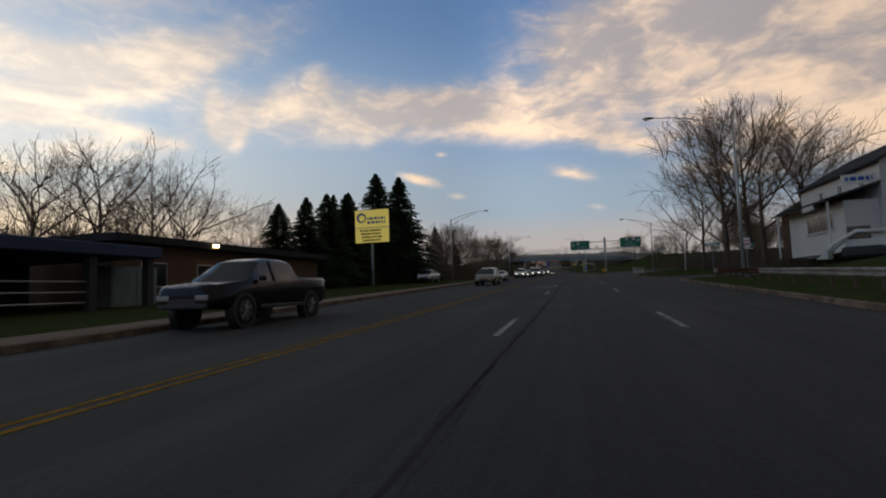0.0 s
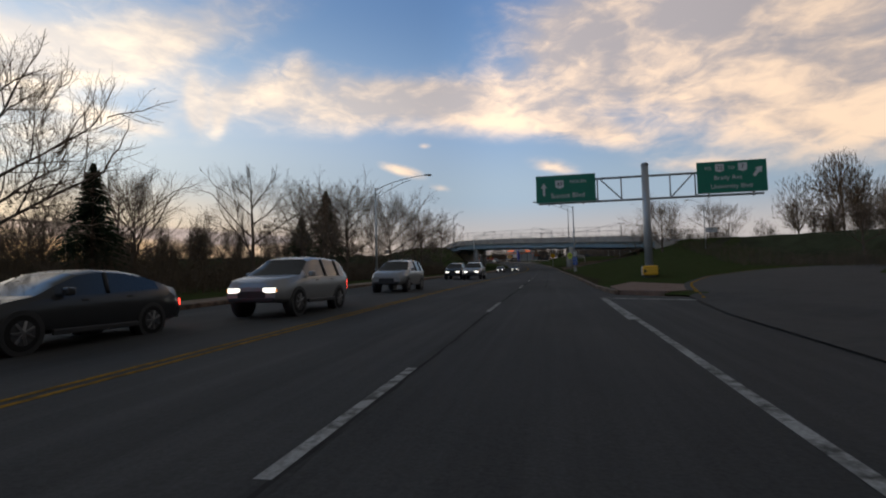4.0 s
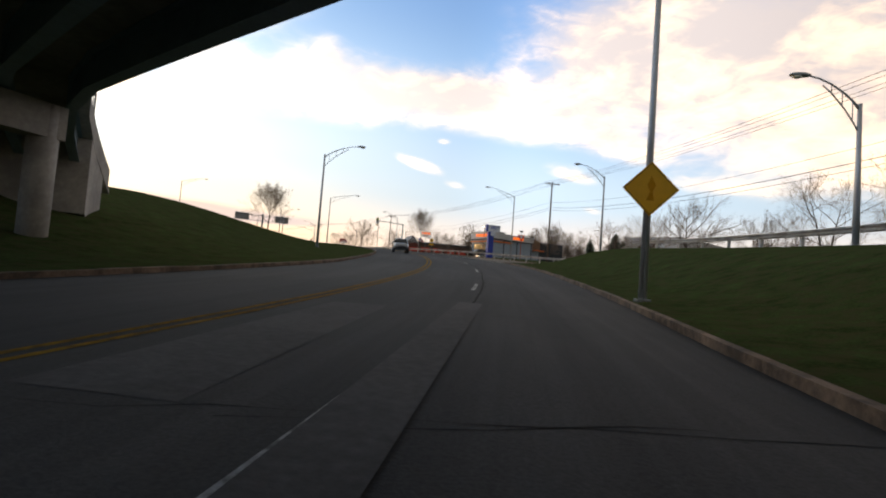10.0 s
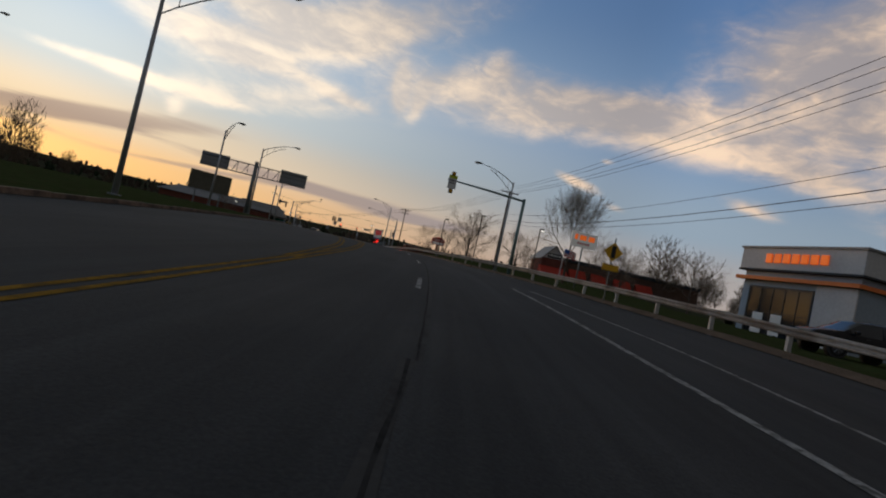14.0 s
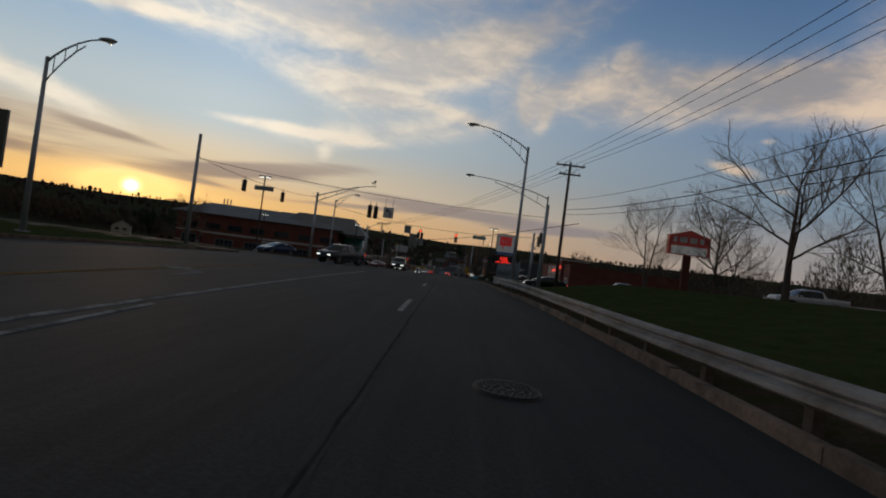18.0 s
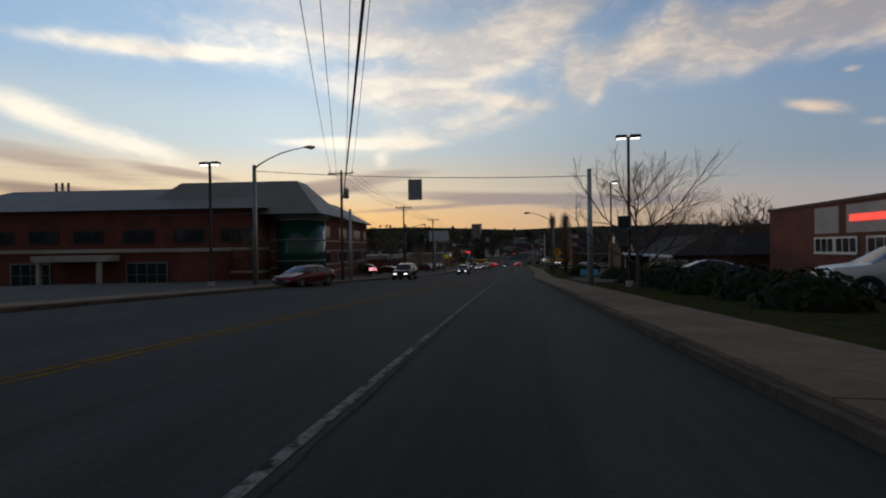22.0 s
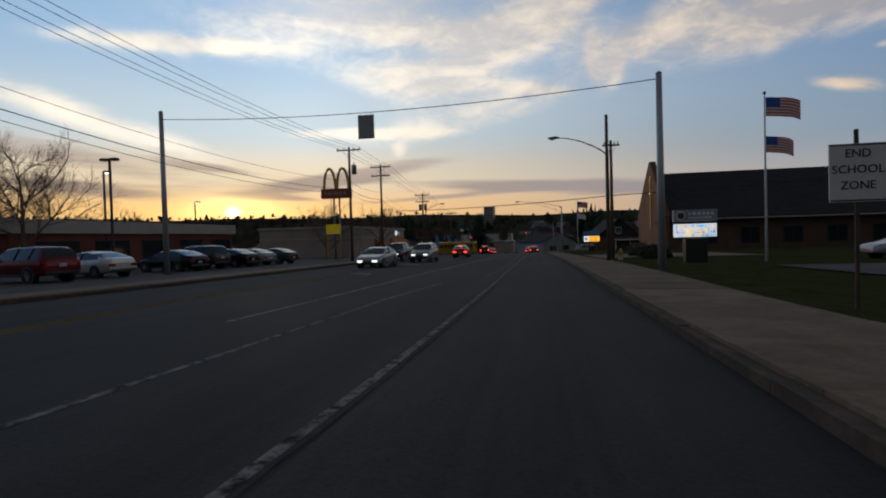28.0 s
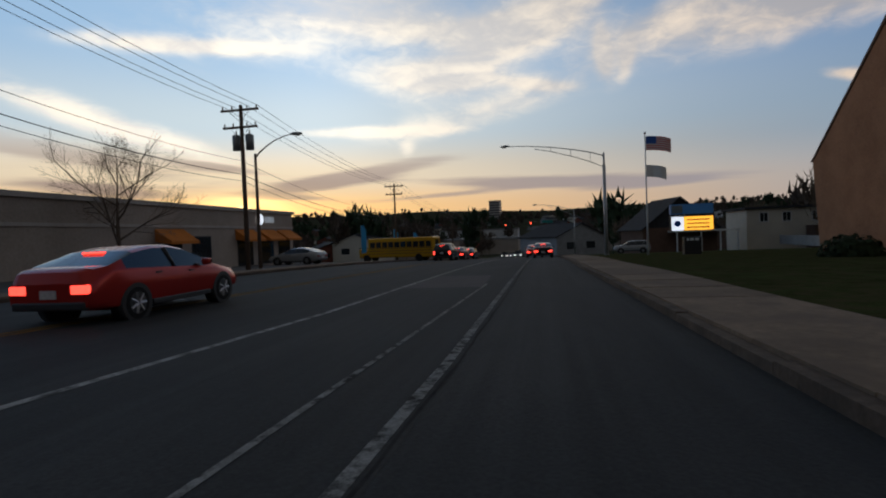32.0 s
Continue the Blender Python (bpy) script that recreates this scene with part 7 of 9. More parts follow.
bars(t1, -0.7, 1.2, 6.12, 0.24, pylon_blue, -0.37)
bars(t1, -0.7, 0.6, 5.78, 0.24, pylon_blue, -0.37, seed=2)
part("stroke", BX(-0.1, 1.2, -0.372, -0.362, 5.42, 5.46), pylon_blue, t1)
t2 = panel(bk, "small_box", 0.95, 0.75, -0.1, 4.75, mat("sign_grey_lit", (0.45, 0.47, 0.50)), -0.05, None, 0.8, 0.03)
writing(t2, "ATM", -0.1, 4.75, 0.34, pylon_blue, -0.47)
# small white and orange roadside sign, flags
ds = thing("shop_sign", at(382.5, 20.7), "white box sign with orange letter shapes on a post", "sign board")
part("post", TB([(0, 0, -0.2), (0, 0, 4.9)], 0.09, 10), steel_dark, ds)
b_ = panel(ds, "box", 3.2, 1.75, 0, 5.75, mat("sign_white_lit", (0.7, 0.68, 0.66), 0.5, emit=0.12), 0, None, 0.3, 0.03)
bars(b_, -1.25, 1.25, 6.02, 0.58, orange_lit, -0.16)
bars(b_, -0.8, 0.8, 5.32, 0.22, sign_red, -0.16, seed=3)
rb = thing("restaurant", at(419, 33.5, 0, -9), "long low dark brick restaurant with red awnings", "restaurant")
part("wall", BX(3, 32, 0, 15, -0.8, 5.3), brick_dark, rb)
part("roof", BX(2.8, 32.3, -0.3, 15.3, 5.3, 6.0, bevel=0.06), dark_wall, rb)
part("entrance", BX(-1.5, 2.99, -1.5, 6, -0.8, 5.2), brick_red, rb)
gable(rb, -1.5, 2.99, -1.5, 6, 5.2, 7.6, roof_grey, 0.4, "y", wall=siding)
part("sign_board", BX(-0.6, 2.2, -1.58, -1.51, 5.3, 6.2), dark_wall, rb)
bars(rb, -0.45, 2.05, 5.8, 0.35, sign_white, -1.6)
part("awning", PR([(-1.5, 3.6), (-4.2, 2.3), (-4.2, 2.1), (-1.5, 2.4)], -2.0, 3.4, "x"), awning_red, rb)
for x in (4.6, 9.2, 14.0, 18.6):
    part("awning", PR([(0.0, 4.1), (-1.4, 2.6), (-1.4, 2.4), (0.0, 2.7)], x, x + 3.4, "x"), awning_red, rb)
    window(rb, x + 0.4, x + 3.0, 0.6, 2.6, -0.02, sill=False, frame=black)


def flag_pole(s, d, top, stripes=True, second=True):
    r = thing("flag_pole", at(s, d), "white metal flag pole with flags hanging", "flag pole", "flag poles")
    part("pole", TB([(0, 0, -0.2), (0, 0, top)], [0.07, 0.035], 10), sign_white, r)
    bmx = bmesh.new()
    bmesh.ops.create_uvsphere(bmx, u_segments=10, v_segments=6, radius=0.09, matrix=Matrix.Translation((0, 0, top + 0.08)))
    part("ball", bmx, steel, r)

    def cloth(z, h, w, material, nm):
        bm = bmesh.new()
        n = 12
        rows = []
        for i in range(n + 1):
            u = i / n
            x, y = 0.05 + u * w, 0.12 * math.sin(u * 7) * u
            rows.append([bm.verts.new((x, y, z - 0.28 * u * u - k * h / 13)) for k in range(14)])
        for a, b in zip(rows, rows[1:]):
            for k in range(13):
                f = bm.faces.new((a[k], b[k], b[k + 1], a[k + 1]))
                if len(material) > 1:
                    f.material_index = 2 if (k < 7 and rows.index(a) < 5) else k % 2
        return part(nm, bm, material, r)
    cloth(top - 0.15, 1.0, 1.7, [sign_red, sign_white, sign_blue], "striped_flag")
    if second:
        cloth(top - 2.2, 0.85, 1.35, [sign_white] if stripes else [sign_red, sign_white, sign_blue], "lower_flag")
    return r


flag_pole(605.0, 12.7, 8.8, False), flag_pole(666.0, 8.1, 8.6, True), flag_pole(388, 21, 4.8, True, False)

# restaurant sign among trees and the plaza
bo = thing("restaurant_sign", at(442, 16.8, 0.75), "red and cream roadside restaurant sign on a post", "sign board")
part("post", BX(-0.25, 0.25, -0.15, 0.15, -0.4, 3.3), brick_red, bo)
b_ = part("box", PR([(-1.5, 3.3), (1.5, 3.3), (1.5, 4.7), (0.7, 4.9), (0, 5.15), (-0.7, 4.9), (-1.5, 4.7)], -0.2, 0.2), mat("sign_maroon_lit", (0.36, 0.05, 0.04), 0.5, emit=0.12), bo)
bars(b_, -1.2, 1.2, 4.4, 0.4, sign_white, -0.215)
panel(bo, "letter_board", 2.6, 0.6, 0, 3.65, mat("sign_white_lit", (0.7, 0.68, 0.66)), -0.21, None, 0.03)
pz = thing("strip_mall", at(500, 84, -0.3, -75), "long grey strip mall with red shop signs", "shops")
part("wall", BX(-30, 30, 0, 14, -1, 4.0), siding_blue, pz)
part("fascia", BX(-30.3, 30.3, -0.5, 0.2, 2.8, 4.6), stone_band, pz)
red_lit = mat("sign_red_lit", (1.0, 0.06, 0.04), 0.5, emit=1.0)
for x, w in ((-26, 5), (-14, 3), (-4, 6), (8, 4), (20, 7)):
    part("shop_sign", BX(x, x + w, -0.58, -0.52, 3.3, 4.0), red_lit, pz)
    window(pz, x - 1, x + w + 1, 0.2, 2.4, -0.02, across=4, sill=False, frame=black)
# pharmacy
ph = thing("pharmacy", at(509, 27.5, 0, 0), "brown brick pharmacy with pale cornice and red sign shapes", "shop")
part("wall", BX(-6.5, 14, -14, 12, -1, 5.2), brick_red, ph)
part("cornice", BX(-6.6, 14.1, -14.1, 12.1, 5.2, 5.42), brick_dark, ph)
for y0, y1 in ((-3.0, 1.6), (2.4, 5.2)):
    part("pale_panel", BX(-6.56, -6.5, y0, y1, 3.2, 5.0), stone_band, ph)
part("tower", BX(-6.9, -2.0, -9.0, -4.0, -0.5, 6.1), brick_red, ph)
part("tower_cap", BX(-7.05, -1.8, -9.2, -3.8, 6.1, 6.35), stone_band, ph)
for y in (-13, -2.6, 0.6, 3.0):
    window(ph, y, y + 2.2, 1.9, 2.9, -6.52, across=3, axis="x", frame=frame_white)
window(ph, -7.8, -5.2, 1.2, 3.6, -6.92, across=3, down=2, axis="x")
bm = bmesh.new()
for k in range(6):
    box(bm, -7.0, -6.92, -8.6 + k * 0.72, -8.05 + k * 0.72, 4.5, 5.1, bevel=0.06)
part("sign_shapes", bm, red_lit, ph, "row of glowing red script shapes")
part("sign_shapes", BX(-6.62, -6.565, -2.6, 1.2, 3.9, 4.35, bevel=0.02), red_lit, ph)
wsn = thing("pharmacy_sign", at(473.1, 6.9), "tall white box sign over a red message display", "sign board")
part("post", BX(-0.12, 0.12, -0.1, 0.1, -0.3, 3.6), black, wsn)
b_ = panel(wsn, "sign_box", 2.4, 2.75, 0, 5.0, mat("sign_white_box", (0.62, 0.61, 0.60), 0.5, emit=0.10), 0, None, 0.45, 0.03)
for x0, x1, z0, z1 in ((-1.22, -1.13, 3.6, 6.4), (1.13, 1.22, 3.6, 6.4), (-1.22, 1.22, 6.31, 6.4)):
    part("frame_bar", BX(x0, x1, -0.25, 0.25, z0, z1), dark_wall, b_)
rp = part("red_panel", PR([(-0.78, 4.88), (-0.5, 4.88), (-0.25, 4.4), (-0.25, 4.88), (0.78, 4.88), (0.78, 6.08), (-0.78, 6.08)], -0.25, -0.232), mat("sign_red_panel", (0.60, 0.03, 0.03), 0.5, emit=0.25), b_)
part("white_scroll", TB([(-0.5, -0.27, 5.75), (-0.35, -0.27, 5.3), (-0.1, -0.27, 5.3), (0.05, -0.27, 5.75), (-0.05, -0.27, 5.35), (0.2, -0.27, 5.25), (0.45, -0.27, 5.55), (0.4, -0.27, 5.85), (0.28, -0.27, 5.7)], 0.055, 8), sign_white, rp)
bl = part("blue_strip", BX(-1.13, 1.13, -0.25, -0.232, 3.64, 4.0), sign_blue, b_)
writing(bl, "drive thru pharmacy", 0, 3.82, 0.24, sign_white, -0.26)
led = panel(wsn, "message_display", 3.2, 0.95, 0, 2.95, black, -0.02, None, 0.3, 0.02)
led_red = mat("led_red", (1.0, 0.03, 0.02), 0.5, emit=3.0)
for k, word in enumerate(("All Soda", "12-packs", "Buy2 Get1 Free")):
    writing(led, word, 0, 3.26 - k * 0.3, 0.30, led_red, -0.18)

# brick hall with grey hipped roof and a green glass corner
hall = thing("brick_hall", at(526.5, -23.8, 0.0, 5), "two-storey red brick hall with pale bands and grey roof", "building")
part("wall", BX(-22, 0, 0.5, 36, -1.5, 7.6), brick_red, hall)
part("wing_wall", BX(-39.5, -3, -2.5, 0.45, -1.5, 7.55), brick_red, hall)
part("low_wall", BX(-30, -6, -12, -2.55, -1.5, 3.2), brick_red, hall)
part("low_coping", BX(-30.2, -5.8, -12.2, -2.55, 3.2, 3.5), stone_band, hall)
for z in (0.35, 1.22, 3.05, 4.3):
    part("stone_band", BX(-22.05, 0.03, 0.4, 36.05, z, z + 0.16), stone_band, hall)
for z in (0.9, 3.3):
    part("stone_band", BX(-39.55, -2.97, -2.55, 0.3, z, z + 0.28), stone_band, hall)


def hip(x0, x1, y0, y1, z0, z1, inset, material, name="roof"):
    bm = bmesh.new()
    a = [bm.verts.new(p) for p in ((x0, y0, z0), (x1, y0, z0), (x1, y1, z0), (x0, y1, z0))]
    b = [bm.verts.new(p) for p in ((x0 + inset, y0 + inset, z1), (x1 - inset, y0 + inset, z1), (x1 - inset, y1 - inset, z1), (x0 + inset, y1 - inset, z1))]
    for k in range(4):
        bm.faces.new((a[k], a[(k + 1) % 4], b[(k + 1) % 4], b[k]))
    bm.faces.new(b)
    bm.faces.new(a[::-1])
    return bm


part("roof", hip(-23, 1.0, -0.5, 37, 7.5, 10.6, 5.0, roof_grey), roof_grey, hall)
part("corner_roof", hip(-17, 3.5, -2.6, 8.2, 7.0, 10.85, 3.7, roof_grey), roof_grey, hall, "tall grey roof over the rounded corner")
part("wing_roof", hip(-40.5, -2.0, -3.5, 17, 7.6, 10.4, 6.0, roof_grey), roof_grey, hall)
pane_pale = mat("window_frosted", (0.17, 0.18, 0.16), 0.25, 0, 1.0, 0.15)
for y0, y1 in ((9.7, 12.9), (17.4, 21.6), (26.2, 30.4), (33.2, 35.2)):
    window(hall, y0, y1, 4.75, 6.25, 0.03, glass=pane_pale, across=2, axis="x", frame=brick_red, sill=False)
    window(hall, y0, y1, 1.5, 2.85, 0.03, across=3, down=2, axis="x", sill=False)
part("corner_drum", TB([(0.2, 1.2, -1.0), (0.2, 1.2, 6.6)], 2.6, 28), glass_green, hall, "rounded green glass corner bay")
for z in (-0.2, 2.0, 4.2, 6.4):
    part("drum_band", TB([(0.2, 1.2, z), (0.2, 1.2, z + 0.18)], 2.66, 28), stone_band if z > 6 else steel_dark, hall)
part("drum_roof", TB([(0.2, 1.2, 6.6), (0.2, 1.2, 7.3)], [3.0, 2.9], 28), roof_grey, hall)
for x in (-38, -33, -28, -23, -17.5, -12, -7):
    window(hall, x, x + 3.2, 4.2, 5.5, -2.57, across=3, frame=dark_wall, sill=False)
for x in (-38, -34):
    window(hall, x, x + 3.2, 0.4, 2.6, -2.57, across=3, down=2, frame=steel_dark, sill=False)
for x in (-27, -21, -10.5):
    window(hall, x, x + 3.6, 0.3, 2.3, -12.07, across=4, down=2, frame=steel_dark, sill=False)
part("entrance_porch", BX(-17, -11, -14.5, -12.25, 2.5, 3.0), stone_band, hall)
for x in (-16.6, -11.4):
    part("porch_post", BX(x - 0.15, x + 0.15, -14.3, -14.0, -1.0, 2.5), stone_band, hall)
for x in (-36, -35.2, -34.4):
    part("vent_pipe", TB([(x + 3, 7, 10.6), (x + 3, 7, 12.0)], 0.14, 8), steel_dark, hall)
lamp_s = thing("lit_entry_sign", at(541, -19.5), "small glowing pink and white sign by the hall", "sign board")
part("box", BX(-0.6, 0.6, -0.1, 0.1, 0.6, 1.25), black, lamp_s)
bars(lamp_s, -0.5, 0.5, 1.08, 0.14, mat("led_pink", (1.0, 0.35, 0.40), 0.5, emit=2.5), -0.12)
bars(lamp_s, -0.5, 0.5, 0.85, 0.14, mat("led_pink", (1.0, 0.35, 0.40)), -0.12, seed=2)
for x in (-0.4, 0.4):
    part("leg", BX(x - 0.04, x + 0.04, -0.04, 0.04, -0.4, 0.6), black, lamp_s)
# low restaurant on the other side, blue light put into its porch-roof fascia colour
rs = thing("diner", at(545, 21, 0, 0), "low dark diner with white-trimmed porch and gable", "restaurant")
part("wall", BX(-4.5, 12, -20, 3.1, -0.8, 3.0), brick_dark, rs)
part("roof", hip(-6.9, 12.6, -20.6, 5.4, 3.0, 5.0, 4.2, roof_dark), roof_dark, rs)
part("fascia", BX(-7.0, -6.9, -20.6, 5.4, 2.78, 3.04), mat("fascia_blue_lit", (0.45, 0.55, 0.65), 0.6), rs)
gable(rs, -6.6, 1.5, -4.2, 2.0, 3.25, 4.7, roof_dark, 0.3, "x", name="pediment_roof", wall=stucco)
part("pediment_vent", BX(-6.72, -6.6, -1.5, -0.7, 3.7, 4.2), frame_white, rs)
part("side_wing", BX(-7.2, 7, 3.2, 13.8, -0.8, 3.9), brick_dark, rs, "brown brick wing with a gable")
gable(rs, -7.2, 7, 3.2, 13.8, 3.9, 6.75, roof_dark, 0.3, "x", name="wing_roof", wall=brick_dark)
window(rs, 7.9, 8.9, 4.4, 5.3, -7.22, axis="x", across=1, glass=glass_lit, sill=False)
part("chimney", BX(3.0, 3.8, -11, -10.2, 4.6, 5.6), brick_dark, rs)
for y in (-17, -13, -9, -5):
    window(rs, y, y + 3, 1.7, 2.4, -4.52, across=4, axis="x")
for y in (-19, -12, -5, 2, 5):
    part("porch_post", BX(-6.9, -6.75, y - 0.08, y + 0.08, -0.3, 2.75), frame_white, rs)

# burger restaurant and its sign with two golden arches
mc = thing("burger_restaurant", at(618, -38, 0, 0), "low red brick restaurant with a flat roof", "restaurant")
part("wall", BX(-10, 4, -14, 12, -1, 3.6), brick_red, mc)
part("fascia", BX(-10.3, 4.3, -14.3, 12.3, 3.2, 4.2), stone_band, mc)
for y in (-12, -7, -2, 3, 8):
    window(mc, y, y + 3.4, 0.6, 2.6, 4.02, axis="x", frame=black, sill=False)
ar = thing("arch_sign", at(636.1, -23.4), "tall road sign with two yellow arches over a red box", "sign pylon")
arch_y = mat("arch_yellow", (0.60, 0.42, 0.12), 0.5)
for x in (-0.35, 0.35):
    part("post", TB([(x, 0, -0.3), (x, 0, 7.6)], 0.1, 10), steel_dark, ar)
rb_ = part("red_box", BX(-1.9, 1.9, -0.4, 0.4, 7.5, 8.7, bevel=0.05), mat("arch_red", (0.30, 0.07, 0.04), 0.5), ar)
bars(rb_, -1.4, 1.4, 8.1, 0.4, mat("arch_red_pale", (0.45, 0.30, 0.22)), -0.42)
for k in (-1, 1):
    part("arch", TB([(k * 0.85 + 0.75 * math.cos(a) * 1.0, 0, 8.6 + 2.6 * math.sin(a)) for a in [math.pi * i / 14 for i in range(15)]], 0.17, 10), arch_y, ar)
yb = thing("menu_sign", at(631.2, -22.0), "small yellow letter board on posts", "sign board")
panel(yb, "board", 1.7, 1.1, 0, 3.5, mat("board_yellow_lit", (0.70, 0.48, 0.02), 0.5, emit=0.12), 0, None, 0.15)
for x in (-0.8, 0.8):
    part("post", BX(x - 0.06, x + 0.06, -0.05, 0.05, -0.3, 3.0), mat("post_yellow", (0.5, 0.33, 0.03)), yb)
# big billboard on the far left side
for s, d, z0, w, h_, turn in ((435, -32.3, 3.5, 7.5, 3.6, 12), (586, -17.6, 6.9, 4.2, 2.2, 0)):
    bo_ = thing("billboard", at(s, d, 0, turn), "dark billboard on a steel frame" if s < 500 else "pale grey billboard on a steel frame", "billboard", "billboards")
    panel(bo_, "panel", w, h_, 0, z0 + h_ / 2, mat("billboard_dark", (0.10, 0.095, 0.07), 0.6, 0, 0.6, 0.4) if s < 500 else mat("billboard_pale", (0.55, 0.57, 0.58), 0.6, 0, 0.6, 0.3), 0, None, 0.25)
    part("catwalk", BX(-w / 2, w / 2, -0.7, -0.15, z0 - 0.25, z0 - 0.15), steel_dark, bo_)
    for x in (-w * 0.3, w * 0.3):
        part("post", TB([(x, 0.2, -0.4), (x, 0.2, z0)], 0.14, 10), steel_dark, bo_)
# white retaining wall and fence at the junction corner
rw = thing("retaining_wall", Matrix(), "stained pale concrete retaining wall with a dark steel fence", "wall")
part("wall", ST(435.5, 449.4, 3.75, 4.15, 1.5, 0.62, 1.2), concrete, rw)
part("coping", ST(435.4, 449.5, 3.68, 4.22, 1.5, 0.72, 0.1), concrete, rw)
fe = thing("steel_fence", Matrix(), "dark steel bar fence on a concrete wall", "fence")
for k in range(50):
    s = 435.8 + k * 0.275
    part("bar" if k % 7 else "post", TB([P(s, 3.95, 0.70), P(s, 3.95, 1.78 if k % 7 else 1.9)], 0.018 if k % 7 else 0.045, 5), steel_dark, fe)
for z in (0.85, 1.72):
    part("rail", TB([P(435.8 + i * 1.5, 3.95, z) for i in range(10)], 0.028, 6), steel_dark, fe)
# church
ch = thing("church", at(653.8, 17.7, 0.2, 0), "tan brick church with steep dark roof and tall cross", "church")
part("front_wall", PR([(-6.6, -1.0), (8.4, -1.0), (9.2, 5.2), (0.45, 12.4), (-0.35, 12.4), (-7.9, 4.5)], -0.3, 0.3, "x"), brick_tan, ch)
part("front_coping", PR([(9.2, 5.2), (0.45, 12.4), (-0.35, 12.4), (-7.9, 4.5), (-8.05, 4.5), (-0.45, 12.58), (0.55, 12.58), (9.35, 5.2)], -0.36, 0.36, "x"), brick_dark, ch)
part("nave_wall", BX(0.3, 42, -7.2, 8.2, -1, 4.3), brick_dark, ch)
part("nave_roof", PR([(-8.4, 4.0), (-0.2, 10.5), (9.0, 4.0), (9.0, 4.25), (-0.2, 10.8), (-8.4, 4.25)], 0.36, 42.5, "x"), roof_dark, ch)
gold = mat("cross_metal", (0.75, 0.52, 0.25), 0.35, 0.7)
part("cross_upright", BX(-0.46, -0.32, -0.45, -0.25, 2.9, 10.5), gold, ch, "tall polished metal cross")
part("cross_arm", BX(-0.46, -0.32, -1.45, 0.75, 8.0, 8.2), gold, ch)
bars_bm = bmesh.new()
for k in range(7):
    box(bars_bm, -0.34, -0.30, -5.0 + k * 0.36, -4.75 + k * 0.36, 3.6, 3.82)
part("wall_lettering", bars_bm, dark_wall, ch)
for x in range(4, 38, 5):
    window(ch, x, x + 2.2, 0.8, 2.8, -7.22, across=2, sill=False, frame=dark_wall)
part("gutter", BX(0.4, 42.4, -8.6, -8.42, 3.92, 4.08), stone_band, ch)
part("side_door", BX(-0.33, -0.3, -5.4, -4.2, -0.3, 2.1), dark_wall, ch)

# display boards on the lawn
uo = thing("equipment_box", at(501.7, 5.55, 3.1), "dark metal equipment box strapped to a wooden pole", "box")
part("case", BX(-0.42, 0.12, -0.3, 0.1, 0.1, 0.7, bevel=0.04), dark_wall, uo)
part("bracket", BX(0.1, 0.24, -0.08, 0.05, 0.0, 0.8), steel_dark, uo)
fl = thing("snowflake_ornament", at(451.0, 7.2, 3.7), "white wire snowflake street ornament on a pole", "ornament")
for k in range(8):
    part("ray", TB([(0, 0, 0), (0.62 * math.cos(k * math.pi / 4), 0, 0.62 * math.sin(k * math.pi / 4))], 0.014, 5), sign_white, fl)
    for q in (0.35, 0.5):
        part("barb", TB([(q * math.cos(k * math.pi / 4), 0, q * math.sin(k * math.pi / 4)), ((q + 0.12) * math.cos(k * math.pi / 4 + 0.3), 0, (q + 0.12) * math.sin(k * math.pi / 4 + 0.3))], 0.01, 4), sign_white, fl)
part("bracket", TB([(0, 0.02, 0), (0.62, 0.02, 0)], 0.02, 5), steel_dark, fl)
# display
db = thing("school_board", at(605.0, 9.15), "dark sign board with a lit coloured display panel", "sign board")
part("base", BX(-0.55, 0.55, -0.3, 0.3, -0.2, 1.3), black, db)
h1 = panel(db, "header", 2.2, 0.62, 0, 2.55, mat("board_header", (0.18, 0.20, 0.24), 0.5, emit=0.05), 0, None, 0.35, 0.02)
part("emblem", TB([(-0.75, -0.2, 2.55), (-0.75, -0.18, 2.55)], 0.24, 20), sign_white, h1)
part("emblem_ring", TB([(-0.75, -0.21, 2.55), (-0.75, -0.2, 2.55)], 0.18, 20), dark_wall, h1)
bars(h1, -0.35, 0.9, 2.65, 0.15, sign_white, -0.185)
bars(h1, -0.35, 0.8, 2.43, 0.11, sign_white, -0.185, seed=4)
dp = panel(db, "display", 2.1, 0.7, 0, 1.75, mat("led_pale", (0.75, 0.80, 0.85), 0.5, emit=0.8), -0.02, None, 0.34)
rnd = random.Random(8)
for k in range(60):
    x0, z0 = -0.99 + (k % 15) * 0.132, 1.43 + (k // 15) * 0.16
    part("display_cell", BX(x0, x0 + rnd.choice((0.06, 0.1, 0.12)), -0.202, -0.192, z0, z0 + rnd.choice((0.08, 0.12, 0.14))), (mat("led_blue", (0.1, 0.4, 0.8), 0.5, emit=1.0), mat("led_gold", (1.0, 0.62, 0.15), 0.5, emit=1.0), mat("led_red_dim", (0.8, 0.25, 0.15), 0.5, emit=0.6))[rnd.choice((0, 0, 1, 1, 2))], dp)
db2 = thing("lawn_display", at(661.7, 9.9), "lit orange and white message display on the lawn", "sign board")
part("base", BX(-0.5, 0.5, -0.25, 0.25, -0.3, 1.1), black, db2)
bars(db2, -0.35, 0.35, 0.95, 0.16, sign_white, -0.26)
h2 = panel(db2, "header", 2.5, 0.62, 0, 2.85, mat("header_blue", (0.05, 0.16, 0.36), 0.5, emit=0.08), 0, None, 0.35, 0.02)
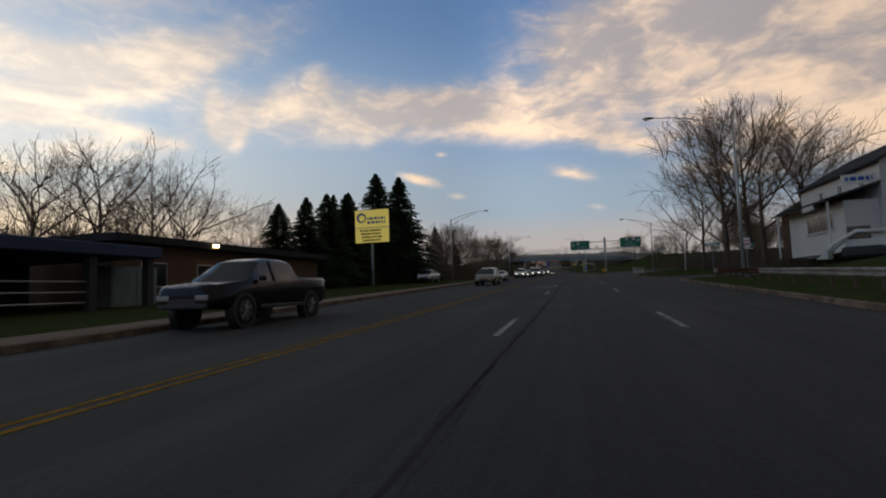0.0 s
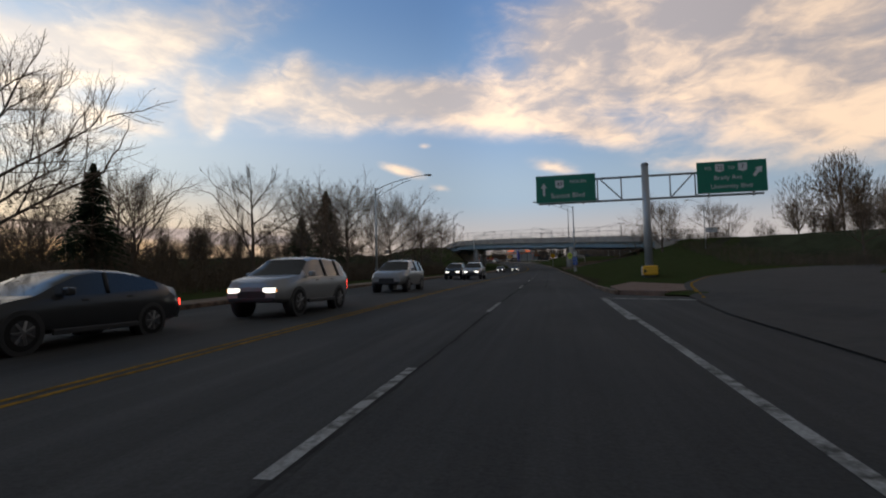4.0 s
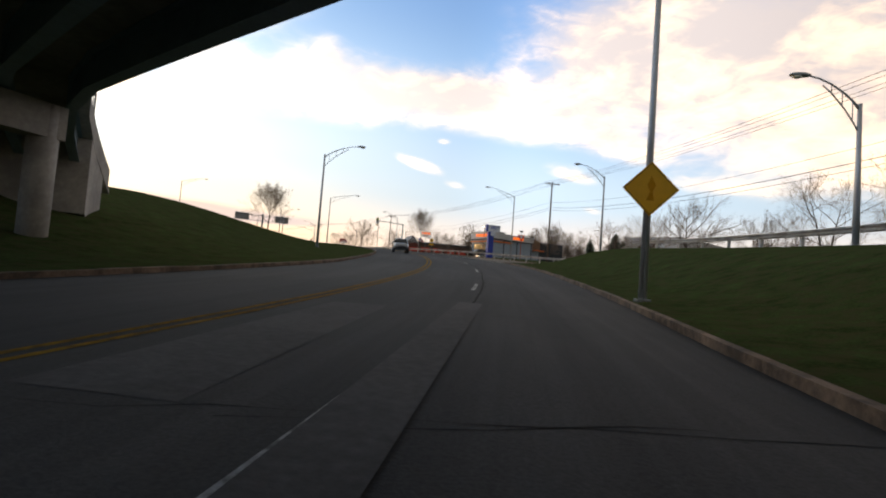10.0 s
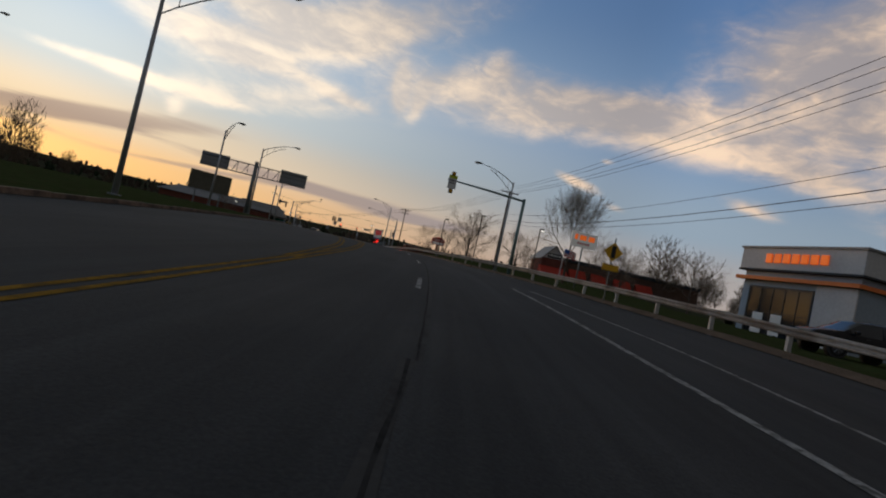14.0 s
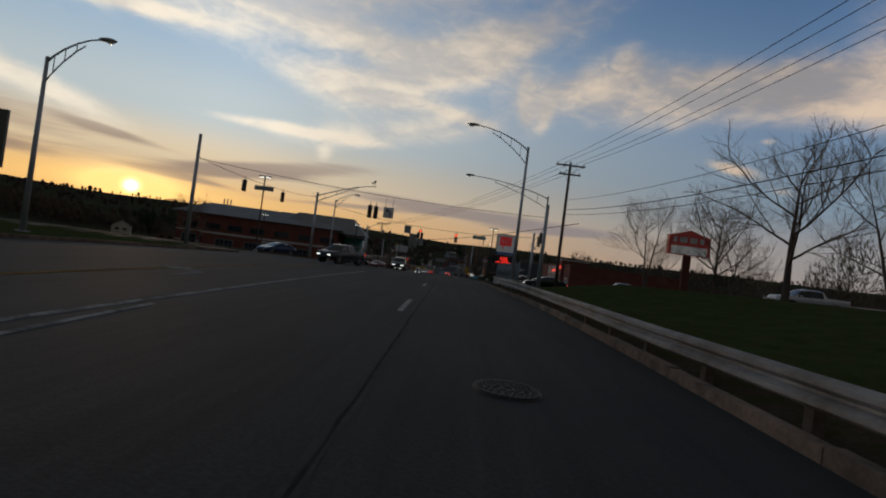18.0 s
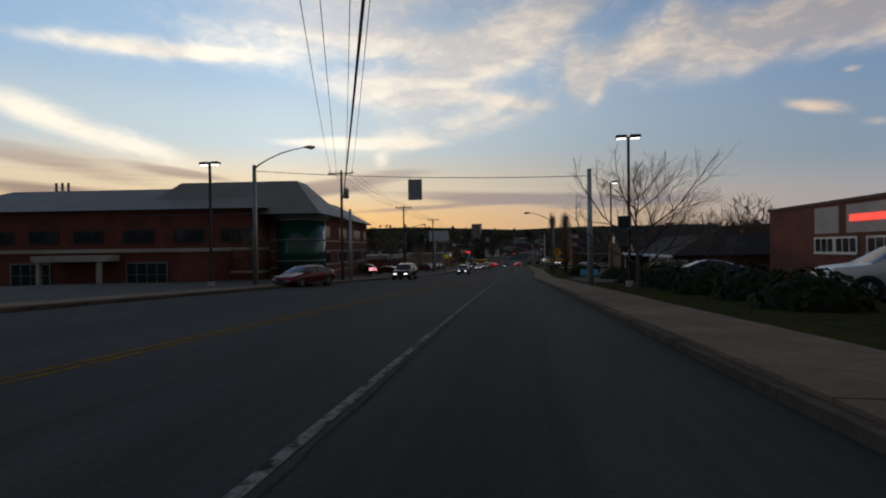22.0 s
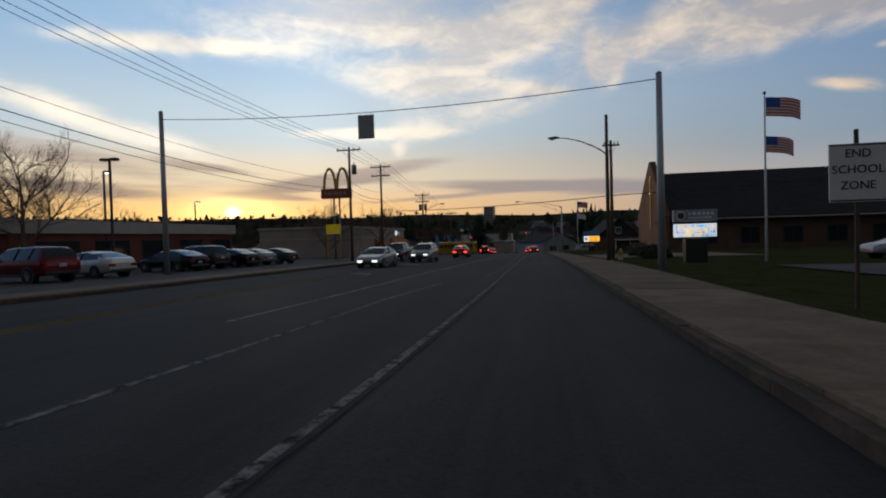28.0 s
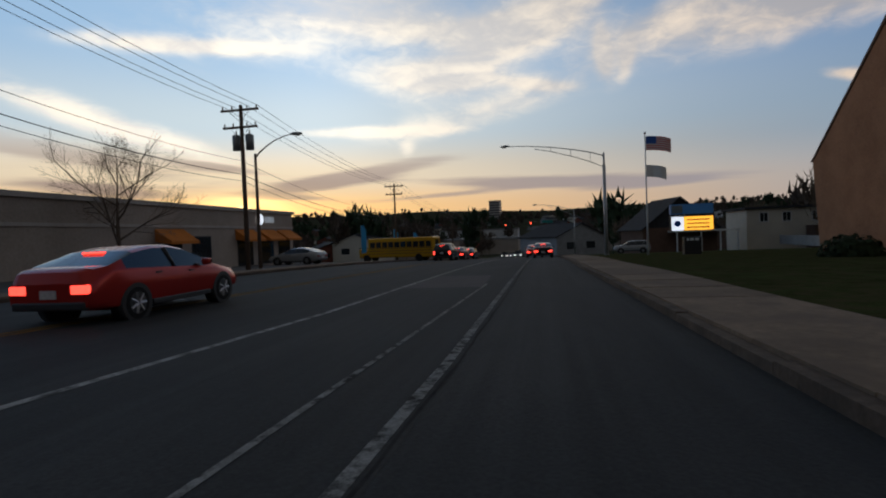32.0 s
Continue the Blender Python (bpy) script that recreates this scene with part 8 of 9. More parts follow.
part("emblem", BX(-1.2, -0.55, -0.19, -0.18, 2.6, 3.1), mat("cabinet_grey", (0.16, 0.19, 0.20)), h2)
d2 = panel(db2, "display", 2.5, 0.95, 0, 1.95, black, -0.02, None, 0.34)
part("display_cell", BX(-1.22, -0.5, -0.205, -0.192, 1.52, 2.38), mat("led_white", (0.9, 0.9, 0.95), 0.5, emit=1.0), d2)
part("emblem", TB([(-0.86, -0.225, 1.95), (-0.86, -0.207, 1.95)], 0.22, 5), sign_blue, d2)
oc = part("display_cell", BX(-0.48, 1.22, -0.205, -0.192, 1.52, 2.38), mat("led_orange", (1.0, 0.45, 0.04), 0.5, emit=1.4), d2)
for k in range(3):
    bars(oc, -0.3, 1.0, 2.18 - k * 0.24, 0.10, sign_red, -0.21, seed=20 + k)
# phone shop with orange awnings
at_ = thing("corner_shop", at(663, -25.5, 0, 0), "beige stucco corner shop with orange awnings", "shop")
part("wall", BX(-14, 0, -17, 15, -1, 4.8), stucco, at_)
part("coping", BX(-14.2, 0.2, -17.2, 15.2, 4.8, 5.1), stone_band, at_)
part("band", BX(-14.05, 0.08, -17.05, 15.05, 3.3, 3.5), stone_band, at_)
for y in (-5, 4.5, 8.2, 11.6):
    part("awning", PR([(0, 3.2), (1.3, 2.3), (1.3, 2.1), (0, 2.3)], y, y + 2.9, "y"), awning_orange, at_)
    window(at_, y + 0.3, y + 2.6, 0.0, 2.2, 0.02, axis="x", frame=black, sill=False)
window(at_, -1.2, 1.0, 0.0, 2.6, 0.02, axis="x", frame=black, sill=False)
part("round_sign", TB([(0.05, 8.5, 4.15), (0.14, 8.5, 4.15)], 0.5, 24), mat("led_white", (0.9, 0.9, 0.95)), at_)
part("sign_letters", BX(0.05, 0.12, 9.3, 11.0, 3.85, 4.45, bevel=0.02), mat("sign_dim_white", (0.6, 0.62, 0.65), 0.5, emit=0.2), at_)
# house with dark mansard roof, cream house, and a small white house
h3 = thing("house", at(722, 22, 1.0, 10), "dark-roofed house with white dormer and porch", "house")
part("wall", BX(-6, 6, -5, 6, -1.5, 3.4), brick_dark, h3)
gable(h3, -6, 6, -5, 6, 3.4, 8.2, roof_dark, 0.5, "y", wall=roof_dark)
window(h3, -0.7, 0.7, 4.4, 6.0, -5.03, across=2, down=2)
part("porch_roof", BX(-2, 8, -8.2, -5, 2.6, 2.85), frame_white, h3)
for x in (-1.8, 2, 5, 7.8):
    part("porch_post", BX(x - 0.08, x + 0.08, -8.1, -7.9, -1, 2.6), frame_white, h3)
h4 = thing("house", at(728, 44, 2.0, 0), "long two-storey cream house with dark roof", "house")
part("wall", BX(-9, 10, -5, 5, -2, 5.2), mat("siding_cream", (0.50, 0.46, 0.38), 0.8, 0, 1.0, 0.15), h4)
part("roof", BX(-9.5, 10.5, -5.5, 5.5, 5.2, 5.6), roof_dark, h4)
part("porch", BX(0, 8, -8, -5.02, -1.5, 2.2), brick_dark, h4)
for x in (-7, -3.5, 1, 5):
    window(h4, x, x + 1.3, 3.0, 4.6, -5.02)
hw = thing("garden_wall", at(700, 14, 0.4, 90), "long pale concrete garden wall", "wall")
part("wall", BX(-3, 22, -26, -25.6, -0.5, 1.0), concrete, hw)
# fire hydrant, lawn sign, pylons
hy = thing("fire_hydrant", at(611.5, 6.3), "yellow-brown painted fire hydrant beside the pavement", "fire hydrant")
hyd = mat("hydrant_paint", (0.42, 0.27, 0.10), 0.6, 0, 2, 0.2)
part("barrel", TB([(0, 0, -0.1), (0, 0, 0.08), (0, 0, 0.1), (0, 0, 0.5), (0, 0, 0.52), (0, 0, 0.56)], [0.17, 0.17, 0.12, 0.12, 0.16, 0.16], 16), hyd, hy)
part("bonnet", TB([(0, 0, 0.56), (0, 0, 0.66), (0, 0, 0.72), (0, 0, 0.78)], [0.14, 0.10, 0.05, 0.04], 16), hyd, hy)
for a in ((-1, 0), (1, 0), (0, -1)):
    part("nozzle_cap", TB([(a[0] * 0.1, a[1] * 0.1, 0.42), (a[0] * 0.2, a[1] * 0.2, 0.42)], 0.07, 12), hyd, hy)
ls = thing("lawn_sign", at(517, 5.3), "small blue and white lawn sign", "sign")
panel(ls, "panel", 0.7, 0.5, 0, 0.6, mat("sign_cyan", (0.10, 0.42, 0.60), 0.5), 0, None, 0.03)
part("leg", BX(-0.02, 0.02, -0.02, 0.02, -0.1, 0.4), black, ls)
copy_thing(ls, at(517, 6.0))
for s, d in ((512, 9.5), (514, 9.5), (640, -20.5), (642.5, -20.5)):
    bo2 = thing("bollard", at(s, d), "yellow painted steel bollard", "bollard", "bollards")
    part("post", TB([(0, 0, -0.2), (0, 0, 1.05), (0, 0, 1.12)], [0.09, 0.09, 0.04], 12), mat("bollard_yellow", (0.55, 0.36, 0.03), 0.6), bo2)
fl1 = thing("feather_banner", at(684, -20), "tall blue feather banner on a pole", "banner", "banners")
part("pole", TB([(0, 0, -0.1), (0, 0, 4.2)], 0.025, 6), steel_dark, fl1)
part("cloth", PR([(0.03, 0.9), (0.6, 1.0), (0.65, 3.6), (0.4, 4.1), (0.03, 4.2)], -0.006, 0.006), mat("banner_blue", (0.05, 0.32, 0.60), 0.7), fl1)
copy_thing(fl1, at(694, -19)), copy_thing(fl1, at(703, -18.5))
# loader parked on the bank
ld = thing("skid_loader", at(40.5, 18.5, None, 60), "white skid steer loader with black tracks on the grass", "loader")
ldw = mat("loader_white", (0.60, 0.60, 0.58), 0.5, 0, 1, 0.1)
for x in (-0.75, 0.75):
    part("track", BX(x - 0.2, x + 0.2, -1.3, 1.1, 0, 0.8, bevel=0.25), black, ld)
    part("arm", TB([(x, -1.2, 1.7), (x, 0.2, 1.8), (x, 1.5, 1.0), (x, 1.9, 0.4)], [0.14, 0.15, 0.14, 0.1], 8), ldw, ld)
part("body", BX(-0.55, 0.55, -1.4, 0.9, 0.4, 1.3, bevel=0.08), ldw, ld)
part("cab", BX(-0.5, 0.5, -0.5, 0.75, 1.3, 2.15, bevel=0.06), glass_dark, ld)
part("rear_hood", BX(-0.55, 0.55, -1.6, -0.5, 1.2, 1.9, bevel=0.1), ldw, ld)
part("bucket", PR([(1.8, 0.05), (2.5, 0.05), (2.0, 0.5), (1.85, 0.75)], -0.95, 0.95, "x"), ldw, ld)

# ---- vehicles ----
tyre_mat = mat("tyre_rubber", (0.018, 0.018, 0.018), 0.85, 0, 4, 0.2)
rim_mat = mat("wheel_rim", (0.30, 0.30, 0.31), 0.4, 0.7)
rim_dark = mat("wheel_rim_shade", (0.06, 0.06, 0.062), 0.5, 0.4)
head_on = mat("headlight_on", (1.0, 0.95, 0.85), 0.3, emit=1.7)
head_off = mat("headlight_off", (0.35, 0.36, 0.37), 0.15, 0.3)
amber_on = mat("marker_amber_on", (1.0, 0.35, 0.05), 0.4, emit=1.6)
tail_on = mat("tail_light_on", (1.0, 0.05, 0.03), 0.3, emit=3.2)
tail_off = mat("tail_light_off", (0.22, 0.012, 0.012), 0.2)
plate_mat = mat("number_plate", (0.5, 0.5, 0.5), 0.5)
car_glass = mat("car_glass", (0.018, 0.022, 0.026), 0.05)
trim_black = mat("car_trim", (0.02, 0.02, 0.021), 0.5)


def car_paint(name, c):
    m = mat("car_paint_" + name, c, 0.22, 0.25, 1.0, 0.05)
    b = m.node_tree.nodes["Principled BSDF"]
    b.inputs["Coat Weight"].default_value, b.inputs["Specular IOR Level"].default_value = 0.08, 0.25
    return m


PAINTS = {"black": (0.012, 0.012, 0.014), "white": (0.60, 0.60, 0.60), "silver": (0.32, 0.33, 0.34), "red": (0.36, 0.028, 0.022), "dark_blue": (0.018, 0.035, 0.09), "gold": (0.30, 0.25, 0.17), "charcoal": (0.05, 0.052, 0.055), "maroon": (0.14, 0.015, 0.018), "green_black": (0.02, 0.028, 0.022), "yellow": (0.62, 0.34, 0.02)}

# length, width, underside, top line (y, z) from nose to tail, belt line, windscreen y, rear window y, side glass y, wheel radius
KINDS = {
    "sedan": (4.8, 1.84, 0.26, [(2.40, .58), (2.34, .68), (2.1, .78), (1.2, .95), (.75, 1.17), (.3, 1.36), (-.15, 1.44), (-.7, 1.43), (-1.25, 1.34), (-1.95, 1.09), (-2.25, 1.06), (-2.36, 1.0), (-2.40, .80)],
              [(2.40, .56), (1.2, .90), (0, .95), (-1.9, 1.02), (-2.40, .78)], (1.2, .3), (-1.25, -1.95), (.85, -1.6), .33),
    "suv": (4.7, 1.90, 0.34, [(2.35, .78), (2.30, .92), (2.1, 1.02), (1.25, 1.13), (.85, 1.38), (.5, 1.62), (0, 1.71), (-1.0, 1.72), (-1.85, 1.68), (-2.02, 1.60), (-2.24, 1.20), (-2.32, 1.08), (-2.35, .80)],
            [(2.35, .76), (1.25, 1.06), (-2.2, 1.14), (-2.35, .78)], (1.25, .5), (-1.95, -2.24), (.95, -1.95), .37),
    "hatch": (4.3, 1.80, 0.28, [(2.15, .62), (2.08, .74), (1.85, .84), (1.15, .98), (.7, 1.22), (.3, 1.42), (-.2, 1.50), (-1.3, 1.46), (-1.6, 1.38), (-2.0, 1.10), (-2.1, .98), (-2.15, .75)],
              [(2.15, .60), (1.15, .93), (-2.0, 1.04), (-2.15, .72)], (1.15, .3), (-1.55, -2.0), (.85, -1.6), .33),
    "van": (5.0, 1.96, 0.27, [(2.50, .62), (2.44, .78), (2.2, .90), (1.65, 1.03), (1.2, 1.30), (.7, 1.58), (.2, 1.71), (-.8, 1.74), (-1.9, 1.71), (-2.2, 1.62), (-2.42, 1.12), (-2.48, .98), (-2.50, .75)],
            [(2.50, .60), (1.65, .98), (-2.4, 1.08), (-2.50, .72)], (1.65, .7), (-2.1, -2.42), (1.25, -2.15), .35),
    "wagon": (4.8, 1.78, 0.26, [(2.40, .58), (2.34, .68), (2.1, .77), (1.2, .93), (.75, 1.17), (.3, 1.36), (-.2, 1.43), (-1.6, 1.41), (-1.95, 1.33), (-2.3, 1.02), (-2.37, .92), (-2.40, .72)],
              [(2.40, .56), (1.2, .89), (-2.3, .98), (-2.40, .70)], (1.2, .3), (-1.9, -2.3), (.85, -2.0), .32),
    "pickup": (5.8, 2.0, 0.46, [(2.90, .85), (2.86, 1.02), (2.7, 1.12), (1.55, 1.22), (1.2, 1.48), (.8, 1.78), (.4, 1.87), (-.5, 1.87), (-.82, 1.80), (-.98, 1.34), (-1.2, 1.315), (-2.8, 1.315), (-2.88, 1.28), (-2.90, .95)],
               [(2.90, .83), (1.55, 1.16), (-.9, 1.24), (-1.2, 1.30), (-2.8, 1.30), (-2.90, .93)], (1.55, .8), (-.82, -.98), (1.25, -.72), .42),
}


def car_shell(kind):
    """Half sections along the car, mirrored: body, windscreen, rear window and side glass as four lists of faces."""
    L, W, under, top, belt, screen, back, side, wr = KINDS[kind]
    ys = sorted(set([p[0] for p in top] + [p[0] for p in belt] + [*screen, *back, *side] + [L / 2 - 0.25, L / 2 - 0.6, -L / 2 + 0.2, -L / 2 + 0.5, 0.0]), reverse=True)
    tx, tz = zip(*top[::-1])
    bx, bz_ = zip(*belt[::-1])
    rows = []
    for y in ys:
        zt, zb = float(np.interp(y, tx, tz)), float(np.interp(y, bx, bz_))
        zb = min(zb, zt - 0.015)
        w = W / 2 * float(np.interp(y, [-L / 2, -L / 2 + 0.2, -L / 2 + 0.7, L / 2 - 1.0, L / 2 - 0.35, L / 2 - 0.1, L / 2], [0.86, 0.94, 1.0, 1.0, 0.95, 0.87, 0.76]))
        low = under + float(np.interp(abs(y), [L / 2 - 0.5, L / 2], [0.0, 0.07]))
        g = zt - zb
        e = 0.955 * w - 0.34 * g - min(0.03, g)
        rows.append([(0, low), (0.82 * w, low), (0.955 * w, low + 0.07), (0.985 * w, low + 0.25 * (zb - low)), (w, low + 0.55 * (zb - low)), (0.99 * w, zb - 0.10 * (zb - low)), (0.955 * w, zb), (e, zb + 0.86 * g), (0.86 * e, zb + 0.97 * g), (0.45 * e, zt), (0, zt + 0.004)])
    sets = {"body": [], "windscreen": [], "rear_window": [], "side_window": []}
    for i in range(len(ys) - 1):
        mid = (ys[i] + ys[i + 1]) / 2
        for j in range(10):
            kind_ = "body"
            if j >= 7 and screen[1] < mid < screen[0]:
                kind_ = "windscreen"
            elif j >= 7 and back[1] < mid < back[0]:
                kind_ = "rear_window"
            elif j == 6 and side[1] < mid < side[0]:
                kind_ = "side_window"
            a, b = rows[i], rows[i + 1]
            for k in (1, -1):
                q = [(k * a[j][0], ys[i], a[j][1]), (k * a[j + 1][0], ys[i], a[j + 1][1]), (k * b[j + 1][0], ys[i + 1], b[j + 1][1]), (k * b[j][0], ys[i + 1], b[j][1])]
                sets[kind_].append(q if k < 0 else q[::-1])
    for i, back_ in ((0, False), (-1, True)):
        ring = [(x, ys[i], z) for x, z in rows[i]] + [(-x, ys[i], z) for x, z in rows[i][-2:0:-1]]
        sets["body"].append(ring if not back_ else ring[::-1])
    made = {}
    for name, faces in sets.items():
        bm = bmesh.new()
        for q in faces:
            clean = [p for n, p in enumerate(q) if (Vector(p) - Vector(q[n - 1])).length > 1e-5]
            if len(clean) > 2:
                bm.faces.new([bm.verts.new(p) for p in clean])
        bmesh.ops.remove_doubles(bm, verts=bm.verts, dist=1e-4)
        bmesh.ops.recalc_face_normals(bm, faces=bm.faces)
        for f in bm.faces:
            f.smooth = len(f.verts) < 5
        if name == "body":
            for ed in bm.edges:
                if len(ed.link_faces) == 2 and ed.calc_face_angle() > 0.75:
                    ed.smooth = False
        made[name] = bm
    return made, ys, rows


def car(kind, color, s, d, turn=0, lights=True, h=0.0, braking=False, group="cars", extra=""):
    L, W, under, top, _, screen, back, side, wr = KINDS[kind]
    words = color.replace("_", " ")
    noun = {"sedan": "sedan", "suv": "sport utility car", "hatch": "hatchback", "van": "minivan", "wagon": "estate car", "pickup": "pickup truck"}[kind]
    r = thing("car" if kind != "pickup" else "pickup_truck", at(s, d, h, turn), f"{words} {noun} " + (extra or "on the asphalt road"), "car" if kind != "pickup" else "pickup truck", group)
    paint = car_paint(color, PAINTS[color])
    shell, ys, rows = car_shell(kind)
    for name, bm in shell.items():
        part(name, bm, paint if name == "body" else car_glass, r, "" if name == "body" else "dark tinted glass")

    def edge(y, j):
        a = [float(np.interp(y, ys[::-1], [q[j][c] for q in rows[::-1]])) for c in (0, 1)]
        return a[0], a[1]

    nose = edge(L / 2 - 0.12, 6)
    tail = edge(-L / 2 + 0.12, 6)
    for k in (-1, 1):
        # posts between the side windows, mirror, handles, sill
        posts = ((side[0] + side[1]) / 2 + 0.12,) + ((side[1] + 0.55,) if kind in ("suv", "van", "wagon") else ())
        for y in posts:
            (x0, z0), (x1, z1) = edge(y, 6), edge(y - 0.08, 7)
            part("pillar", TB([(k * (x0 + 0.004), y, z0), (k * (x1 + 0.012), y - 0.08, z1)], 0.04, 6), trim_black, r)
        x0, z0 = edge(side[0], 6)
        part("mirror", BX(k * (x0 + 0.12) - 0.09, k * (x0 + 0.12) + 0.09, side[0] - 0.22, side[0] - 0.06, z0 + 0.02, z0 + 0.17, bevel=0.04), paint, r)
        part("sill", BX(k * W / 2 - 0.05, k * W / 2 + 0.0, -L * 0.20, L * 0.20, under - 0.02, under + 0.09, bevel=0.02), trim_black, r)
        for y in (0.30, -0.75) if kind != "pickup" else (0.35, -0.45):
            xh, zh = edge(y, 5)
            part("door_handle", BX(k * xh - 0.012, k * xh + 0.022, y - 0.1, y + 0.06, zh - 0.04, zh - 0.01), trim_black, r)
        x1 = edge(L / 2, 6)[0] + 0.03
        nz = edge(L / 2, 6)[1]
        part("headlight", BX(min(k * x1, k * (x1 - 0.38)), max(k * x1, k * (x1 - 0.38)), L / 2 - 0.24, L / 2 + 0.012, nz - 0.12, nz + 0.02, bevel=0.03), head_on if lights else head_off, r, "lit headlight" if lights else "")
        part("indicator", BX(min(k * (x1 + 0.035), k * (x1 - 0.1)), max(k * (x1 + 0.035), k * (x1 - 0.1)), L / 2 - 0.16, L / 2 - 0.02, nz - 0.13, nz - 0.02, bevel=0.02), amber_on if lights else tail_off, r)
        x1 = edge(-L / 2, 6)[0] + 0.05
        tall_ = 0.34 if kind in ("suv", "van", "pickup") else 0.17
        wide_ = 0.17 if kind in ("suv", "van", "pickup") else 0.36
        part("tail_light", BX(min(k * x1, k * (x1 - wide_)), max(k * x1, k * (x1 - wide_)), -L / 2 - 0.012, -L / 2 + 0.17, tail[1] - tall_ - 0.06, tail[1] - 0.06, bevel=0.03), tail_on if (braking or lights) else tail_off, r, "glowing red lamp" if lights or braking else "")
    if braking:
        yb = back[0] - 0.12
        part("brake_strip", BX(-0.22, 0.22, yb - 0.05, yb + 0.05, edge(yb, 10)[1] - 0.005, edge(yb, 10)[1] + 0.03), tail_on, r)
    part("grille", BX(-W * 0.22, W * 0.22, L / 2 - 0.06, L / 2 + 0.012, nose[1] - 0.30, nose[1] - 0.10, bevel=0.02), trim_black, r)
    part("front_bumper", BX(-W * 0.36, W * 0.36, L / 2 - 0.08, L / 2 + 0.03, under + 0.05, under + 0.17, bevel=0.03), trim_black, r)
    part("rear_bumper", BX(-W * 0.40, W * 0.40, -L / 2 - 0.04, -L / 2 + 0.10, under + 0.07, under + 0.22, bevel=0.03), trim_black if kind != "pickup" else rim_mat, r)
    part("number_plate", BX(-0.16, 0.16, -L / 2 - 0.02, -L / 2 + 0.01, tail[1] - 0.30, tail[1] - 0.15), plate_mat, r)
    if kind == "pickup":
        # flat black sheet stands in for the shade inside the open bed
        part("bed_cover", BX(-W / 2 + 0.14, W / 2 - 0.14, -2.76, -1.08, 1.31, 1.332), trim_black, r, "flat dark sheet in place of the shaded open load bed")
        part("tailgate_seam", BX(-W * 0.42, W * 0.42, -2.906, -2.895, 0.92, 0.935), trim_black, r)
    for y in (L * 0.305, -L * 0.29):
        for k in (-1, 1):
            x = k * (W / 2 - 0.13)
            # black disc proud of the side, painted shade of the wheel well
            part("wheel_arch", TB([(x - 0.14 * k, y, wr), (x + 0.132 * k, y, wr)], wr + 0.06, 24), trim_black, r)
            wh = part("wheel", TB([(x - 0.11 * k, y, wr), (x + 0.10 * k, y, wr), (x + 0.128 * k, y, wr), (x + 0.137 * k, y, wr)], [wr, wr, wr * 0.96, wr * 0.88], 24), tyre_mat, r)
            # darker copy of the rim colour gives the shade between the spokes
            part("rim", TB([(x + 0.125 * k, y, wr), (x + 0.141 * k, y, wr)], [wr * 0.68, wr * 0.64], 20), rim_dark, wh)
            bm = bmesh.new()
            for i in range(7):
                a = 2 * math.pi * i / 7
                tube(bm, [(x + 0.143 * k, y, wr), (x + 0.143 * k, y + math.cos(a) * wr * 0.62, wr + math.sin(a) * wr * 0.62)], [0.035, 0.025], 4)
            part("spokes", bm, rim_mat, wh)
    return r


ONC = 180
car("pickup", "black", 13.6, -9.5, ONC, False, extra="driving by on the asphalt road")
car("sedan", "white", 70.2, -10.4, ONC, False)
car("van", "gold", 50.7, -8.7, ONC, False)
car("suv", "white", 92, -9.8, ONC)
car("sedan", "charcoal", 99.5, -9.6, ONC)
car("suv", "silver", 106, -8.0, ONC)
car("suv", "silver", 118.9, -8.4, ONC, False)
car("suv", "charcoal", 145.6, -9.9, ONC)
car("suv", "silver", 143.2, -7.6, ONC)
car("wagon", "green_black", 209, -10.3, ONC)
car("hatch", "charcoal", 213, -7.3, ONC)
car("pickup", "silver", 308.1, -5.4, 178, False)
car("sedan", "dark_blue", 466, -21.0, 150, False)
car("sedan", "black", 461.2, 10.4, 96)
car("pickup", "charcoal", 453.6, -10.6, 158)
car("suv", "charcoal", 473.2, -6.8, ONC)
car("sedan", "maroon", 507.3, -14.4, 165, False)
car("suv", "black", 527.2, -11.9, ONC)
car("suv", "dark_blue", 562, -9.6, ONC)
car("sedan", "silver", 610.9, -10.6, ONC)
car("pickup", "dark_blue", 625.5, -12.9, ONC)
car("suv", "silver", 621.3, -9.3, ONC)
car("sedan", "red", 636.8, -8.0, 2, True, braking=True)
car("suv", "black", 677.5, -8.8, 0, True, braking=True)
car("sedan", "maroon", 684.5, -8.6, 0, True, braking=True)
car("sedan", "black", 691, -8.4, 0, True, braking=True)
car("sedan", "black", 676.8, 0.7, 0, True, braking=True)
car("sedan", "red", 686, -0.2, 0, True, braking=True)
# parked cars
car("suv", "white", 491, 11.5, 80, False, None, extra="parked in the lot"), car("sedan", "maroon", 484, 11.2, 95, False, None, extra="parked in the lot"), car("suv", "white", 499.5, 17.5, 88, False, None, extra="parked in the lot"), car("sedan", "dark_blue", 510, 12.0, 85, False, None, extra="parked in the lot")
car("suv", "black", 547.2, 8.9, 25, False, None, extra="parked beside the pavement"), car("sedan", "silver", 606, 20.3, 90, False, None, extra="parked in the lot")
for k, (s, c, kd) in enumerate(((606, "black", "sedan"), (609.2, "charcoal", "suv"), (612.5, "black", "sedan"), (616, "silver", "sedan"), (619.5, "charcoal", "sedan"), (600, "white", "sedan"), (596, "maroon", "suv"))):
    car(kd, c, s, -23.4 - 0.4 * (k % 2), 80, False, None, extra="parked in the restaurant lot")
